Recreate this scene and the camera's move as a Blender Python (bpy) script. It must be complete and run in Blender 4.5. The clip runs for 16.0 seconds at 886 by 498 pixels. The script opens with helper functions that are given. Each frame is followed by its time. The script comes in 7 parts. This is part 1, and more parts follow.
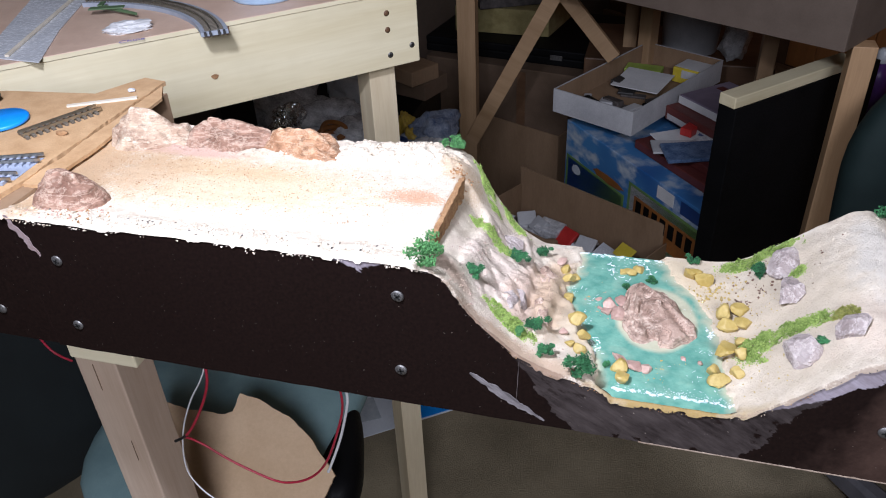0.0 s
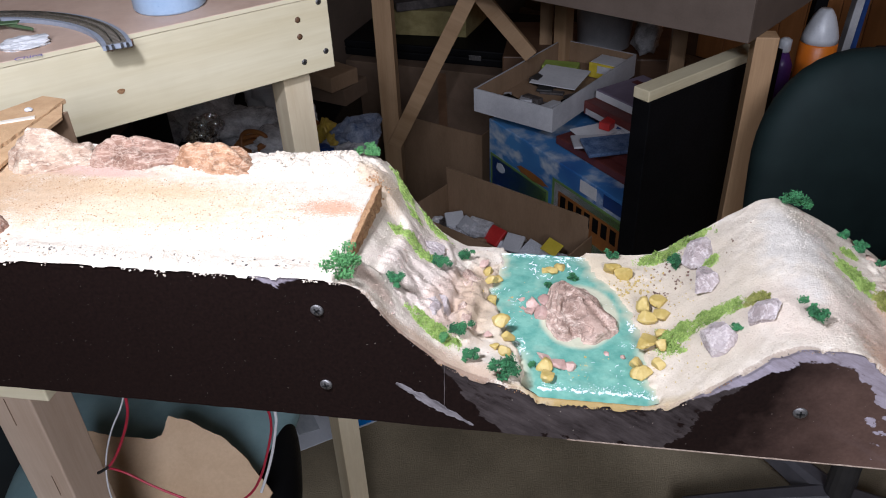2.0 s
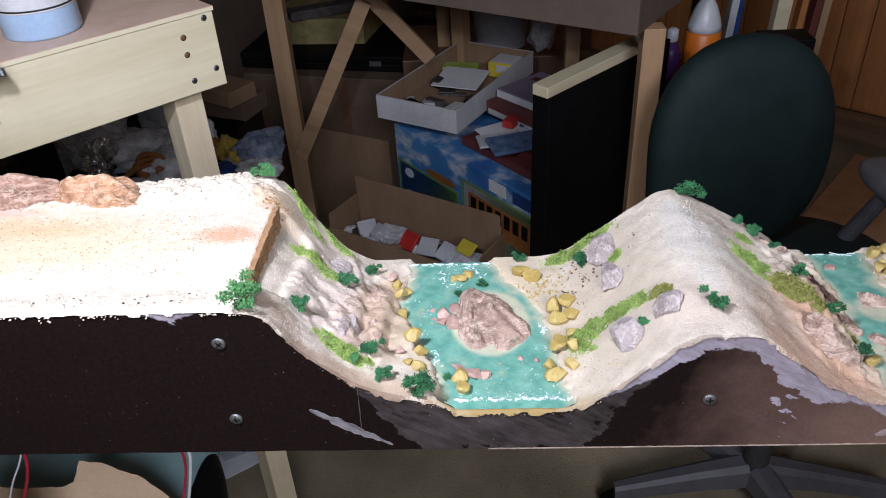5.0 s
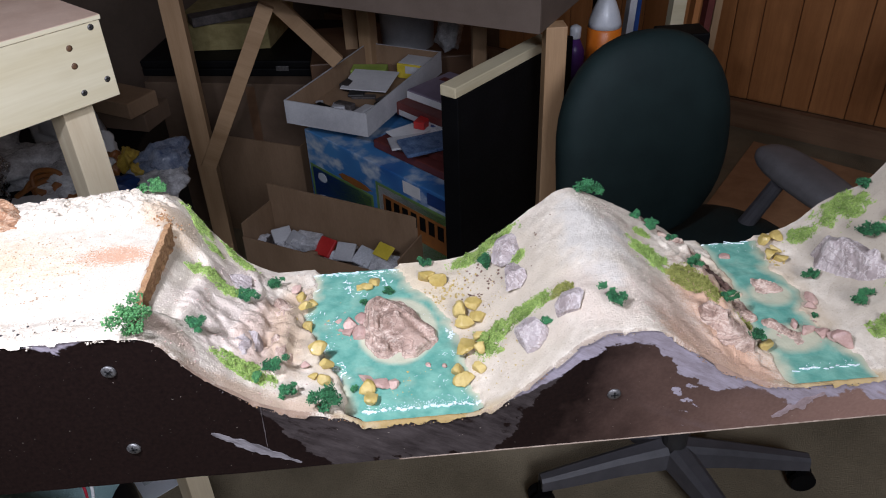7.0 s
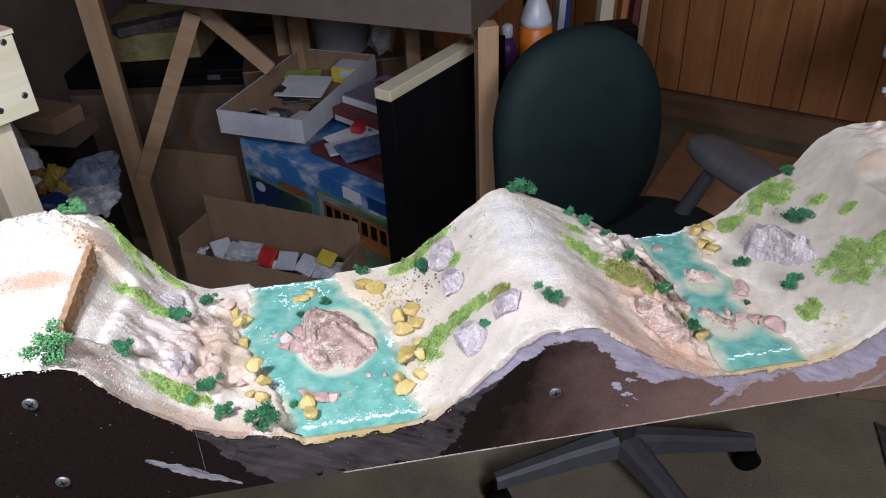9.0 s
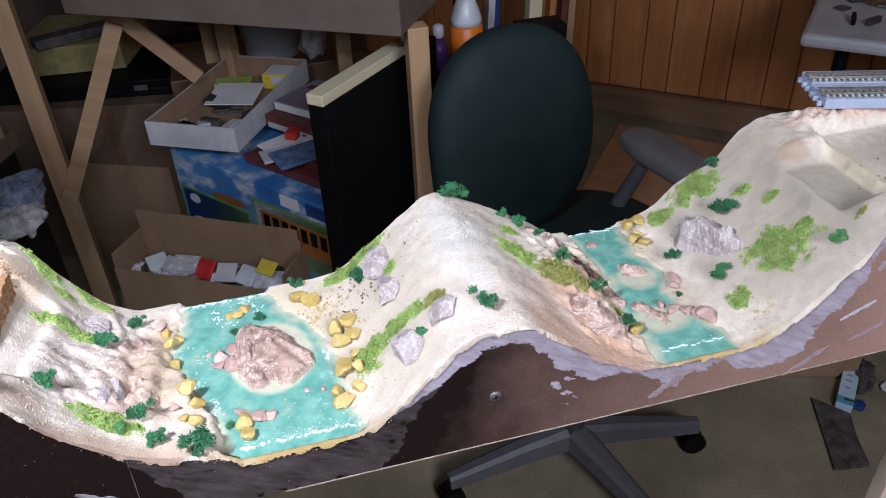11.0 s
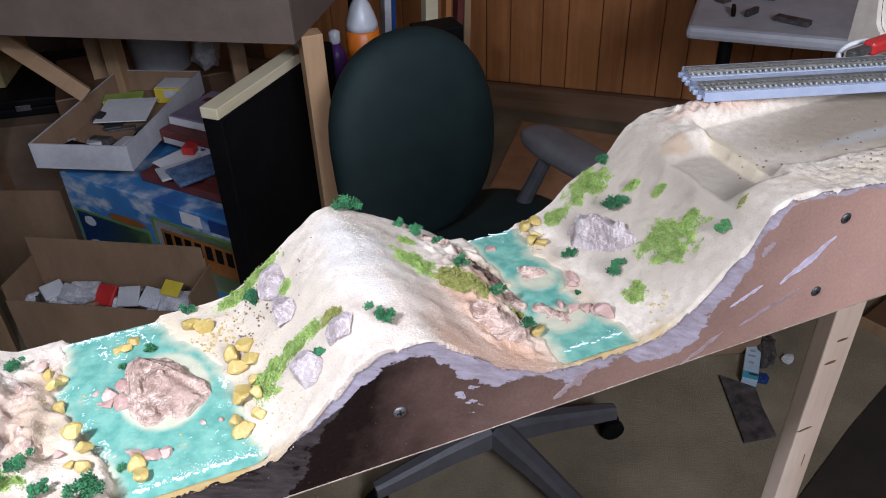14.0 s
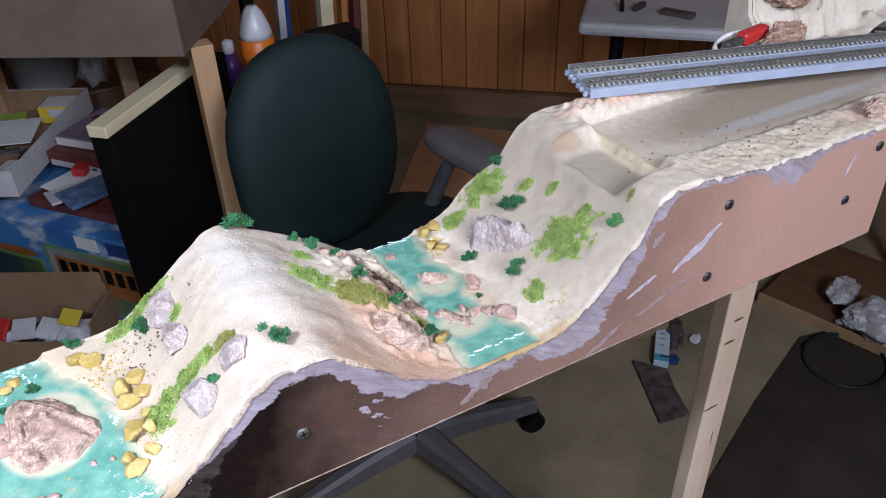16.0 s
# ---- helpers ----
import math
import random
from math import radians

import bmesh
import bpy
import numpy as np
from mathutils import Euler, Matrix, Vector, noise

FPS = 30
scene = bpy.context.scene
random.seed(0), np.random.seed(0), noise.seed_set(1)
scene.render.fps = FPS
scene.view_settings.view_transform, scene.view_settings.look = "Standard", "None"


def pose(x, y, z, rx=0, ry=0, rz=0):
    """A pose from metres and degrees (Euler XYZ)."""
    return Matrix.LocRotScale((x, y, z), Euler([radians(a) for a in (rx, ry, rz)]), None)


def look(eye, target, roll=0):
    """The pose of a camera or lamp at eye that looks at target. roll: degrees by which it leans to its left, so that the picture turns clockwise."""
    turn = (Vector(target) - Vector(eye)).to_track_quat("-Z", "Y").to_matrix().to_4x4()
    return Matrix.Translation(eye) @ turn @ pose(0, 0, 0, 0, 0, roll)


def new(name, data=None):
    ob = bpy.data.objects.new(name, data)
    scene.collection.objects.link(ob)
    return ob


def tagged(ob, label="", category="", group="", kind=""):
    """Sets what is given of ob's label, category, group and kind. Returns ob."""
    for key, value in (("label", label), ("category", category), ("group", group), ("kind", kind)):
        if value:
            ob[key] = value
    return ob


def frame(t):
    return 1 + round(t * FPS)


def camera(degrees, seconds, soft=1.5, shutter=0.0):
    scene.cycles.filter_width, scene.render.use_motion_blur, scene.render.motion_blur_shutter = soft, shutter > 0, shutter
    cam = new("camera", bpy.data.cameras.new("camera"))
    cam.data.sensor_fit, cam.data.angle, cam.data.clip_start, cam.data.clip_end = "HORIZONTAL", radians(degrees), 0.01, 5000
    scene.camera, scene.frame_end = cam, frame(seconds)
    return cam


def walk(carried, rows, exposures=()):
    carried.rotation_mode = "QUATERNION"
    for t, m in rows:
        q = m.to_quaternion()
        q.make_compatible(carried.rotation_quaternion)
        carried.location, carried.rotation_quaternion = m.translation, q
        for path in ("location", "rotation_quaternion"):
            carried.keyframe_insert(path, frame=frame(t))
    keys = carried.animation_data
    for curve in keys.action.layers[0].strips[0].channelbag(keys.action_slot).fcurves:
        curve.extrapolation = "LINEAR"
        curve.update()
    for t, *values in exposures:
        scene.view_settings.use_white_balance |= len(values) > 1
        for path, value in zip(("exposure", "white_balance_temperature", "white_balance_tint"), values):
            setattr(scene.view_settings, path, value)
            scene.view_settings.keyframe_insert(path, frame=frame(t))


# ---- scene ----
cam = camera(59.6, 16.0, soft=1.05)
PATH = [
    (0, (0.003, 0.005, 1.437), (-0.468, 1.594, 0.317), -2.7),
    (0.5, (0.004, 0.007, 1.437), (-0.435, 1.604, 0.316), -2.8),
    (1, (0.006, 0.009, 1.437), (-0.404, 1.614, 0.316), -2.9),
    (1.5, (0.008, 0.012, 1.437), (-0.348, 1.628, 0.314), -2.8),
    (2, (0.01, 0.013, 1.437), (-0.292, 1.64, 0.314), -2.6),
    (2.5, (0.012, 0.015, 1.437), (-0.261, 1.646, 0.313), -2.7),
    (3, (0.012, 0.016, 1.437), (-0.235, 1.651, 0.312), -2.8),
    (3.5, (0.014, 0.018, 1.437), (-0.202, 1.658, 0.312), -2.9),
    (4, (0.016, 0.02, 1.437), (-0.164, 1.663, 0.311), -2.8),
    (6.3, (0.026, 0.029, 1.438), (0.062, 1.682, 0.313), -2.7),
    (6.5, (0.029, 0.029, 1.437), (0.085, 1.678, 0.307), -2.3),
    (7, (0.031, 0.032, 1.437), (0.137, 1.677, 0.305), -2.3),
    (7.5, (0.034, 0.033, 1.437), (0.182, 1.675, 0.305), -2.3),
    (8, (0.035, 0.035, 1.437), (0.221, 1.672, 0.304), -2.3),
    (8.5, (0.037, 0.035, 1.437), (0.252, 1.669, 0.303), -2.4),
    (9, (0.039, 0.037, 1.436), (0.282, 1.666, 0.302), -2.5),
    (9.2, (0.042, 0.037, 1.437), (0.298, 1.662, 0.3), -2.7),
    (11.5, (0.049, 0.043, 1.437), (0.466, 1.634, 0.298), -2.4),
    (12, (0.052, 0.044, 1.437), (0.501, 1.625, 0.298), -2.3),
    (12.5, (0.054, 0.044, 1.437), (0.53, 1.617, 0.296), -2.4),
    (13, (0.056, 0.045, 1.437), (0.562, 1.608, 0.296), -2.3),
    (13.5, (0.059, 0.046, 1.436), (0.598, 1.597, 0.294), -2.3),
    (14, (0.063, 0.047, 1.437), (0.65, 1.58, 0.294), -2.2),
    (14.5, (0.066, 0.048, 1.436), (0.709, 1.558, 0.294), -1.9),
    (15, (0.07, 0.049, 1.436), (0.765, 1.535, 0.293), -1.8),
    (15.5, (0.075, 0.049, 1.436), (0.824, 1.51, 0.293), -1.7),
    (16, (0.078, 0.049, 1.436), (0.86, 1.491, 0.292), -1.8),
]
walk(cam, [(t, look(eye, target, roll)) for t, eye, target, roll in PATH],
     exposures=((0.0, 0.16, 6500, 10), (4.0, 0.16, 6500, 10), (7.0, 0.11, 6450, 10), (8.0, 0.20, 6350, 10), (9.0, 0.29, 6250, 10), (12.0, 0.50, 6270, 10), (16.0, 0.55, 6290, 10)))

import itertools

# ---- light ----
world = bpy.data.worlds.new("room_air")
scene.world = world
world.use_nodes = True
world.node_tree.nodes["Background"].inputs[0].default_value = (0.9, 0.95, 1.0, 1)
world.node_tree.nodes["Background"].inputs[1].default_value = 0.002


def lamp(name, eye, target, watts, size, colour):
    data = bpy.data.lights.new(name, "AREA")
    data.shape, data.size, data.energy, data.color = "DISK", size, watts, colour
    ob = new(name, data)
    ob.matrix_world = look(eye, target)
    return ob


lamp("work_light", (-0.21, 0.15, 1.64), (-0.17, 0.46, 1.12), 5.6, 0.07, (0.93, 0.985, 1.20))
lamp("room_light", (0.42, -1.25, 2.08), (0.25, 0.6, 0.8), 28.5, 0.75, (0.94, 0.98, 1.15))

# ---- materials ----


def node(nt, kind, **values):
    n = nt.nodes.new(kind)
    for key, value in values.items():
        if key in n.inputs:
            n.inputs[key].default_value = value
    return n


def mix_colour(nt, fac, a, b):
    n = nt.nodes.new("ShaderNodeMix")
    n.data_type = "RGBA"
    for socket, value in ((n.inputs[0], fac), (n.inputs[6], a), (n.inputs[7], b)):
        if isinstance(value, bpy.types.NodeSocket):
            nt.links.new(value, socket)
        elif isinstance(value, (int, float)):
            socket.default_value = value
        else:
            socket.default_value = (*value, 1)
    return n.outputs[2]


def calc(nt, op, a, b=0.0, clamp=False):
    n = nt.nodes.new("ShaderNodeMath")
    n.operation, n.use_clamp = op, clamp
    for socket, value in ((n.inputs[0], a), (n.inputs[1], b)):
        if isinstance(value, bpy.types.NodeSocket):
            nt.links.new(value, socket)
        else:
            socket.default_value = value
    return n.outputs[0]


def span(nt, value, a, b, c=0.0, d=1.0):
    n = nt.nodes.new("ShaderNodeMapRange")
    nt.links.new(value, n.inputs[0])
    for k, v in enumerate((a, b, c, d)):
        n.inputs[k + 1].default_value = v
    return n.outputs[0]


def noise_node(nt, vec, scale, detail=4.0, rough=0.6, stretch=None):
    if stretch:
        m = nt.nodes.new("ShaderNodeVectorMath")
        m.operation = "MULTIPLY"
        m.inputs[1].default_value = stretch
        nt.links.new(vec, m.inputs[0])
        vec = m.outputs[0]
    n = node(nt, "ShaderNodeTexNoise", Scale=scale, Detail=detail, Roughness=rough)
    nt.links.new(vec, n.inputs["Vector"])
    return n.outputs[0]


def surface(name, apart=True):
    m = bpy.data.materials.new(name)
    m.use_nodes = True
    nt = m.node_tree
    bsdf = nt.nodes["Principled BSDF"]
    tex = nt.nodes.new("ShaderNodeTexCoord")
    info = nt.nodes.new("ShaderNodeObjectInfo")
    add = nt.nodes.new("ShaderNodeVectorMath")
    add.operation = "ADD"
    nt.links.new(tex.outputs["Object"], add.inputs[0])
    if apart:
        nt.links.new(calc(nt, "MULTIPLY", info.outputs["Random"], 7.0), add.inputs[1])
    return m, nt, bsdf, add.outputs[0], info.outputs["Random"]


def bump(nt, bsdf, height, strength, distance):
    n = node(nt, "ShaderNodeBump", Distance=distance)
    if isinstance(strength, bpy.types.NodeSocket):
        nt.links.new(strength, n.inputs["Strength"])
    else:
        n.inputs["Strength"].default_value = strength
    nt.links.new(height, n.inputs["Height"])
    nt.links.new(n.outputs[0], bsdf.inputs["Normal"])


def mat(name, c1, c2, rough=0.6, scale=20.0, fine=250.0, relief=0.3, depth=0.001, metal=0.0, coat=0.0, stretch=None, shade=0.0, spec=0.5, island=0.0):
    """Two colours mixed by a coarse and a fine noise, with fine relief. shade: how far one object differs from the next, island: one grain from the next."""
    m, nt, bsdf, vec, rnd = surface(name)
    coarse = noise_node(nt, vec, scale, stretch=stretch)
    small = noise_node(nt, vec, fine, stretch=stretch)
    both = calc(nt, "ADD", calc(nt, "MULTIPLY", coarse, 0.65), calc(nt, "MULTIPLY", small, 0.35))
    fac = span(nt, both, 0.36, 0.64)
    if shade:
        fac = calc(nt, "ADD", fac, span(nt, rnd, 0, 1, -shade, shade), True)
    if island:
        geo = nt.nodes.new("ShaderNodeNewGeometry")
        fac = calc(nt, "ADD", fac, span(nt, geo.outputs["Random Per Island"], 0, 1, -island, island), True)
    nt.links.new(mix_colour(nt, fac, c1, c2), bsdf.inputs["Base Color"])
    nt.links.new(span(nt, small, 0.3, 0.7, max(rough - 0.1, 0.02), min(rough + 0.1, 1)), bsdf.inputs["Roughness"])
    bsdf.inputs["Metallic"].default_value = metal
    bsdf.inputs["Coat Weight"].default_value = coat
    bsdf.inputs["Specular IOR Level"].default_value = spec
    bump(nt, bsdf, small, relief, depth)
    return m


def rock(name, low, body, high, scale=60.0, veins=0.35, layers=0.0):
    """Cast plaster rock: darker in its hollows, dry-brushed pale on its edges."""
    m, nt, bsdf, vec, rnd = surface(name)
    geo = nt.nodes.new("ShaderNodeNewGeometry")
    coarse = noise_node(nt, vec, scale, 5.0, 0.65)
    small = noise_node(nt, vec, scale * 6, 4.0, 0.65)
    colour = mix_colour(nt, span(nt, coarse, 0.38, 0.62), low, body)
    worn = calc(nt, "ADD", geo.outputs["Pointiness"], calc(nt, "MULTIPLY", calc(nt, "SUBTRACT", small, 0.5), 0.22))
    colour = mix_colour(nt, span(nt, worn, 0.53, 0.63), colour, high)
    vein = noise_node(nt, vec, scale * 1.6, 6.0, 0.7)
    line = span(nt, calc(nt, "ABSOLUTE", calc(nt, "SUBTRACT", vein, 0.5)), 0.0, 0.028, veins, 0.0)
    colour = mix_colour(nt, line, colour, high)
    split = noise_node(nt, vec, scale * 0.8, 4.0, 0.6, (1, 1, 3.0))
    crack = span(nt, calc(nt, "ABSOLUTE", calc(nt, "SUBTRACT", split, 0.53)), 0.0, 0.016, 0.5, 0.0)
    if layers:
        bed = noise_node(nt, vec, scale, 5.0, 0.6, (0.55, 0.55, 4.5))
        seam = span(nt, calc(nt, "ABSOLUTE", calc(nt, "SUBTRACT", bed, 0.47)), 0.004, 0.030, layers, 0.0)
        colour = mix_colour(nt, seam, colour, high)
        under = span(nt, calc(nt, "ABSOLUTE", calc(nt, "SUBTRACT", bed, 0.56)), 0.002, 0.022, layers * 0.8, 0.0)
        colour = mix_colour(nt, under, colour, [c * 0.55 for c in low])
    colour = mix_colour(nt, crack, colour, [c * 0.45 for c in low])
    # hollows take a darker tone of the low colour
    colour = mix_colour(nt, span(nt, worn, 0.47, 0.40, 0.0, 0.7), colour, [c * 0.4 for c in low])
    nt.links.new(colour, bsdf.inputs["Base Color"])
    bsdf.inputs["Roughness"].default_value = 0.72
    bsdf.inputs["Specular IOR Level"].default_value = 0.3
    bump(nt, bsdf, calc(nt, "ADD", small, calc(nt, "SUBTRACT", calc(nt, "MULTIPLY", vein, 1.2), calc(nt, "MULTIPLY", crack, 0.5))), 0.55, 0.0014)
    return m


def terrain_material():
    """Plaster and sand, with the tinted areas of the model landscape."""
    m, nt, bsdf, vec, rnd = surface("plaster_and_sand", False)
    warp = noise_node(nt, vec, 45.0, 5.0, 0.65)
    grain = noise_node(nt, vec, 900.0, 2.0, 0.7)
    mid = noise_node(nt, vec, 140.0, 5.0, 0.7)
    sep = nt.nodes.new("ShaderNodeSeparateXYZ")
    nt.links.new(vec, sep.inputs[0])
    colour = mix_colour(nt, span(nt, mid, 0.35, 0.65), (0.53, 0.45, 0.355), (0.67, 0.595, 0.49))

    def zone(cx, cy, rx, ry, tint, weight=1.0, ragged=1.2, speckle=0.0):
        nonlocal colour
        dx = calc(nt, "MULTIPLY", calc(nt, "SUBTRACT", sep.outputs[0], cx), 1 / rx)
        dy = calc(nt, "MULTIPLY", calc(nt, "SUBTRACT", sep.outputs[1], cy), 1 / ry)
        r2 = calc(nt, "ADD", calc(nt, "MULTIPLY", dx, dx), calc(nt, "MULTIPLY", dy, dy))
        r2 = calc(nt, "ADD", r2, calc(nt, "MULTIPLY", calc(nt, "SUBTRACT", warp, 0.5), 3 * ragged))
        if speckle:
            r2 = calc(nt, "ADD", r2, calc(nt, "MULTIPLY", calc(nt, "SUBTRACT", grain, 0.5), speckle * 6))
        colour = mix_colour(nt, calc(nt, "MULTIPLY", span(nt, r2, 1.25, 0.35), weight), colour, tint)

    zone(-0.29, 0.425, 0.13, 0.040, (0.60, 0.46, 0.30), 0.8, 0.8, 0.5)
    zone(-0.30, 0.440, 0.075, 0.012, (0.55, 0.38, 0.22), 0.7, 0.8, 0.8)
    zone(-0.335, 0.462, 0.055, 0.008, (0.55, 0.36, 0.29), 0.9, 0.4)
    zone(-0.395, 0.43, 0.034, 0.09, (0.52, 0.345, 0.20), 0.95, 0.5, 0.4)
    zone(-0.355, 0.428, 0.045, 0.032, (0.50, 0.34, 0.21), 0.7, 0.9, 0.6)
    zone(-0.140, 0.428, 0.022, 0.010, (0.50, 0.25, 0.14), 0.8, 0.6, 0.9)
    zone(-0.118, 0.472, 0.016, 0.016, (0.50, 0.37, 0.25), 0.8, 1.0, 0.6)
    zone(-0.075, 0.42, 0.030, 0.07, (0.60, 0.50, 0.43), 0.8)
    zone(-0.098, 0.362, 0.014, 0.010, (0.50, 0.36, 0.28), 0.7, 1.0)
    zone(-0.060, 0.405, 0.010, 0.030, (0.50, 0.40, 0.36), 0.4, 1.1)
    zone(-0.078, 0.470, 0.018, 0.014, (0.52, 0.43, 0.38), 0.4, 1.0)
    zone(-0.060, 0.410, 0.014, 0.045, (0.54, 0.39, 0.30), 0.65, 1.0)
    zone(-0.045, 0.43, 0.016, 0.06, (0.45, 0.32, 0.215), 0.8, 0.9)
    zone(-0.060, 0.3485, 0.050, 0.0065, (0.34, 0.24, 0.17), 0.75, 1.3, 0.4)
    zone(-0.050, 0.352, 0.030, 0.010, (0.52, 0.38, 0.27), 0.7, 1.0, 0.4)
    zone(0.025, 0.425, 0.065, 0.09, (0.56, 0.46, 0.32), 0.9, 0.5)
    zone(0.04, 0.346, 0.055, 0.007, (0.30, 0.20, 0.06), 0.9, 0.7)
    zone(0.095, 0.42, 0.040, 0.09, (0.53, 0.45, 0.345), 0.8)
    zone(0.150, 0.380, 0.035, 0.032, (0.60, 0.49, 0.40), 0.6, 0.8)
    zone(0.214, 0.358, 0.046, 0.024, (0.55, 0.34, 0.23), 0.95, 0.8, 0.4)
    zone(0.155, 0.44, 0.022, 0.05, (0.57, 0.53, 0.47), 0.8)
    zone(0.205, 0.385, 0.026, 0.036, (0.60, 0.44, 0.34), 0.7, 1.0, 0.4)
    zone(0.238, 0.440, 0.014, 0.045, (0.34, 0.21, 0.15), 0.8, 1.0, 0.3)
    zone(0.222, 0.400, 0.020, 0.045, (0.47, 0.285, 0.185), 0.85, 0.9, 0.4)
    zone(0.275, 0.42, 0.035, 0.09, (0.52, 0.41, 0.28), 0.85, 0.6)
    zone(0.29, 0.346, 0.045, 0.008, (0.34, 0.23, 0.08), 0.85, 0.7)
    zone(-0.06, 0.3445, 0.050, 0.0022, (0.20, 0.13, 0.09), 0.8, 1.4, 0.4)
    zone(0.12, 0.3445, 0.050, 0.0018, (0.22, 0.16, 0.12), 0.7, 1.4, 0.4)
    zone(0.22, 0.3445, 0.040, 0.0020, (0.26, 0.17, 0.13), 0.7, 1.4, 0.4)
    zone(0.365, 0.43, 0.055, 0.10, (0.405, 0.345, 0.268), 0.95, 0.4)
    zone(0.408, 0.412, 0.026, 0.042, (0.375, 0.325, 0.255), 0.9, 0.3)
    zone(0.4300, 0.418, 0.0075, 0.042, (0.58, 0.49, 0.34), 0.9, 0.4)
    zone(0.402, 0.452, 0.012, 0.008, (0.36, 0.25, 0.16), 0.7, 0.8)
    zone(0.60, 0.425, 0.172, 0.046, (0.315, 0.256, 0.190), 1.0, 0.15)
    zone(0.60, 0.405, 0.11, 0.008, (0.42, 0.43, 0.42), 0.6, 0.5)
    zone(0.49, 0.479, 0.075, 0.010, (0.58, 0.38, 0.28), 0.85, 0.7, 0.4)
    zone(0.55, 0.362, 0.13, 0.014, (0.60, 0.50, 0.37), 0.75, 0.9, 0.4)
    zone(0.63, 0.365, 0.04, 0.014, (0.56, 0.36, 0.28), 0.75, 0.9, 0.4)
    hair = noise_node(nt, vec, 75.0, 5.0, 0.6)
    crack = span(nt, calc(nt, "ABSOLUTE", calc(nt, "SUBTRACT", hair, 0.5)), 0.0, 0.007, 0.4, 0.0)
    crack = calc(nt, "MULTIPLY", crack, span(nt, warp, 0.50, 0.60))
    colour = mix_colour(nt, crack, colour, (0.24, 0.18, 0.13))
    specks = span(nt, grain, 0.30, 0.39, 0.6, 0.0)
    colour = mix_colour(nt, specks, colour, (0.30, 0.24, 0.18))
    nt.links.new(colour, bsdf.inputs["Base Color"])
    bsdf.inputs["Roughness"].default_value = 0.92
    bsdf.inputs["Specular IOR Level"].default_value = 0.2
    gravelly = noise_node(nt, vec, 700.0, 2.0, 0.6)
    coarse = noise_node(nt, vec, 260.0, 6.0, 0.75)
    bump(nt, bsdf, calc(nt, "ADD", calc(nt, "ADD", calc(nt, "MULTIPLY", coarse, 0.7), gravelly), calc(nt, "MULTIPLY", grain, 1.7)), span(nt, sep.outputs[0], 0.26, 0.34, 0.46, 0.28), 0.0009)
    return m


def water_material():
    """Cast resin: sandy and thin at the shore, teal where it is deep."""
    m, nt, bsdf, vec, rnd = surface("tinted_resin_water", False)
    att = nt.nodes.new("ShaderNodeAttribute")
    att.attribute_name = "shore"
    cloud = noise_node(nt, vec, 60.0, 3.0, 0.5)
    deep = span(nt, calc(nt, "ADD", att.outputs["Fac"], calc(nt, "MULTIPLY", calc(nt, "SUBTRACT", cloud, 0.5), 0.9)), 0.05, 0.95)
    teal = mix_colour(nt, span(nt, noise_node(nt, vec, 110.0, 4.0, 0.6), 0.35, 0.65), (0.10, 0.285, 0.225), (0.18, 0.385, 0.30))
    nt.links.new(mix_colour(nt, deep, (0.48, 0.47, 0.34), teal), bsdf.inputs["Base Color"])
    bsdf.inputs["Roughness"].default_value = 0.12
    bsdf.inputs["Coat Weight"].default_value = 0.5
    bsdf.inputs["Coat Roughness"].default_value = 0.05
    bump(nt, bsdf, noise_node(nt, vec, 170.0, 3.0, 0.6), 0.35, 0.0015)
    return m


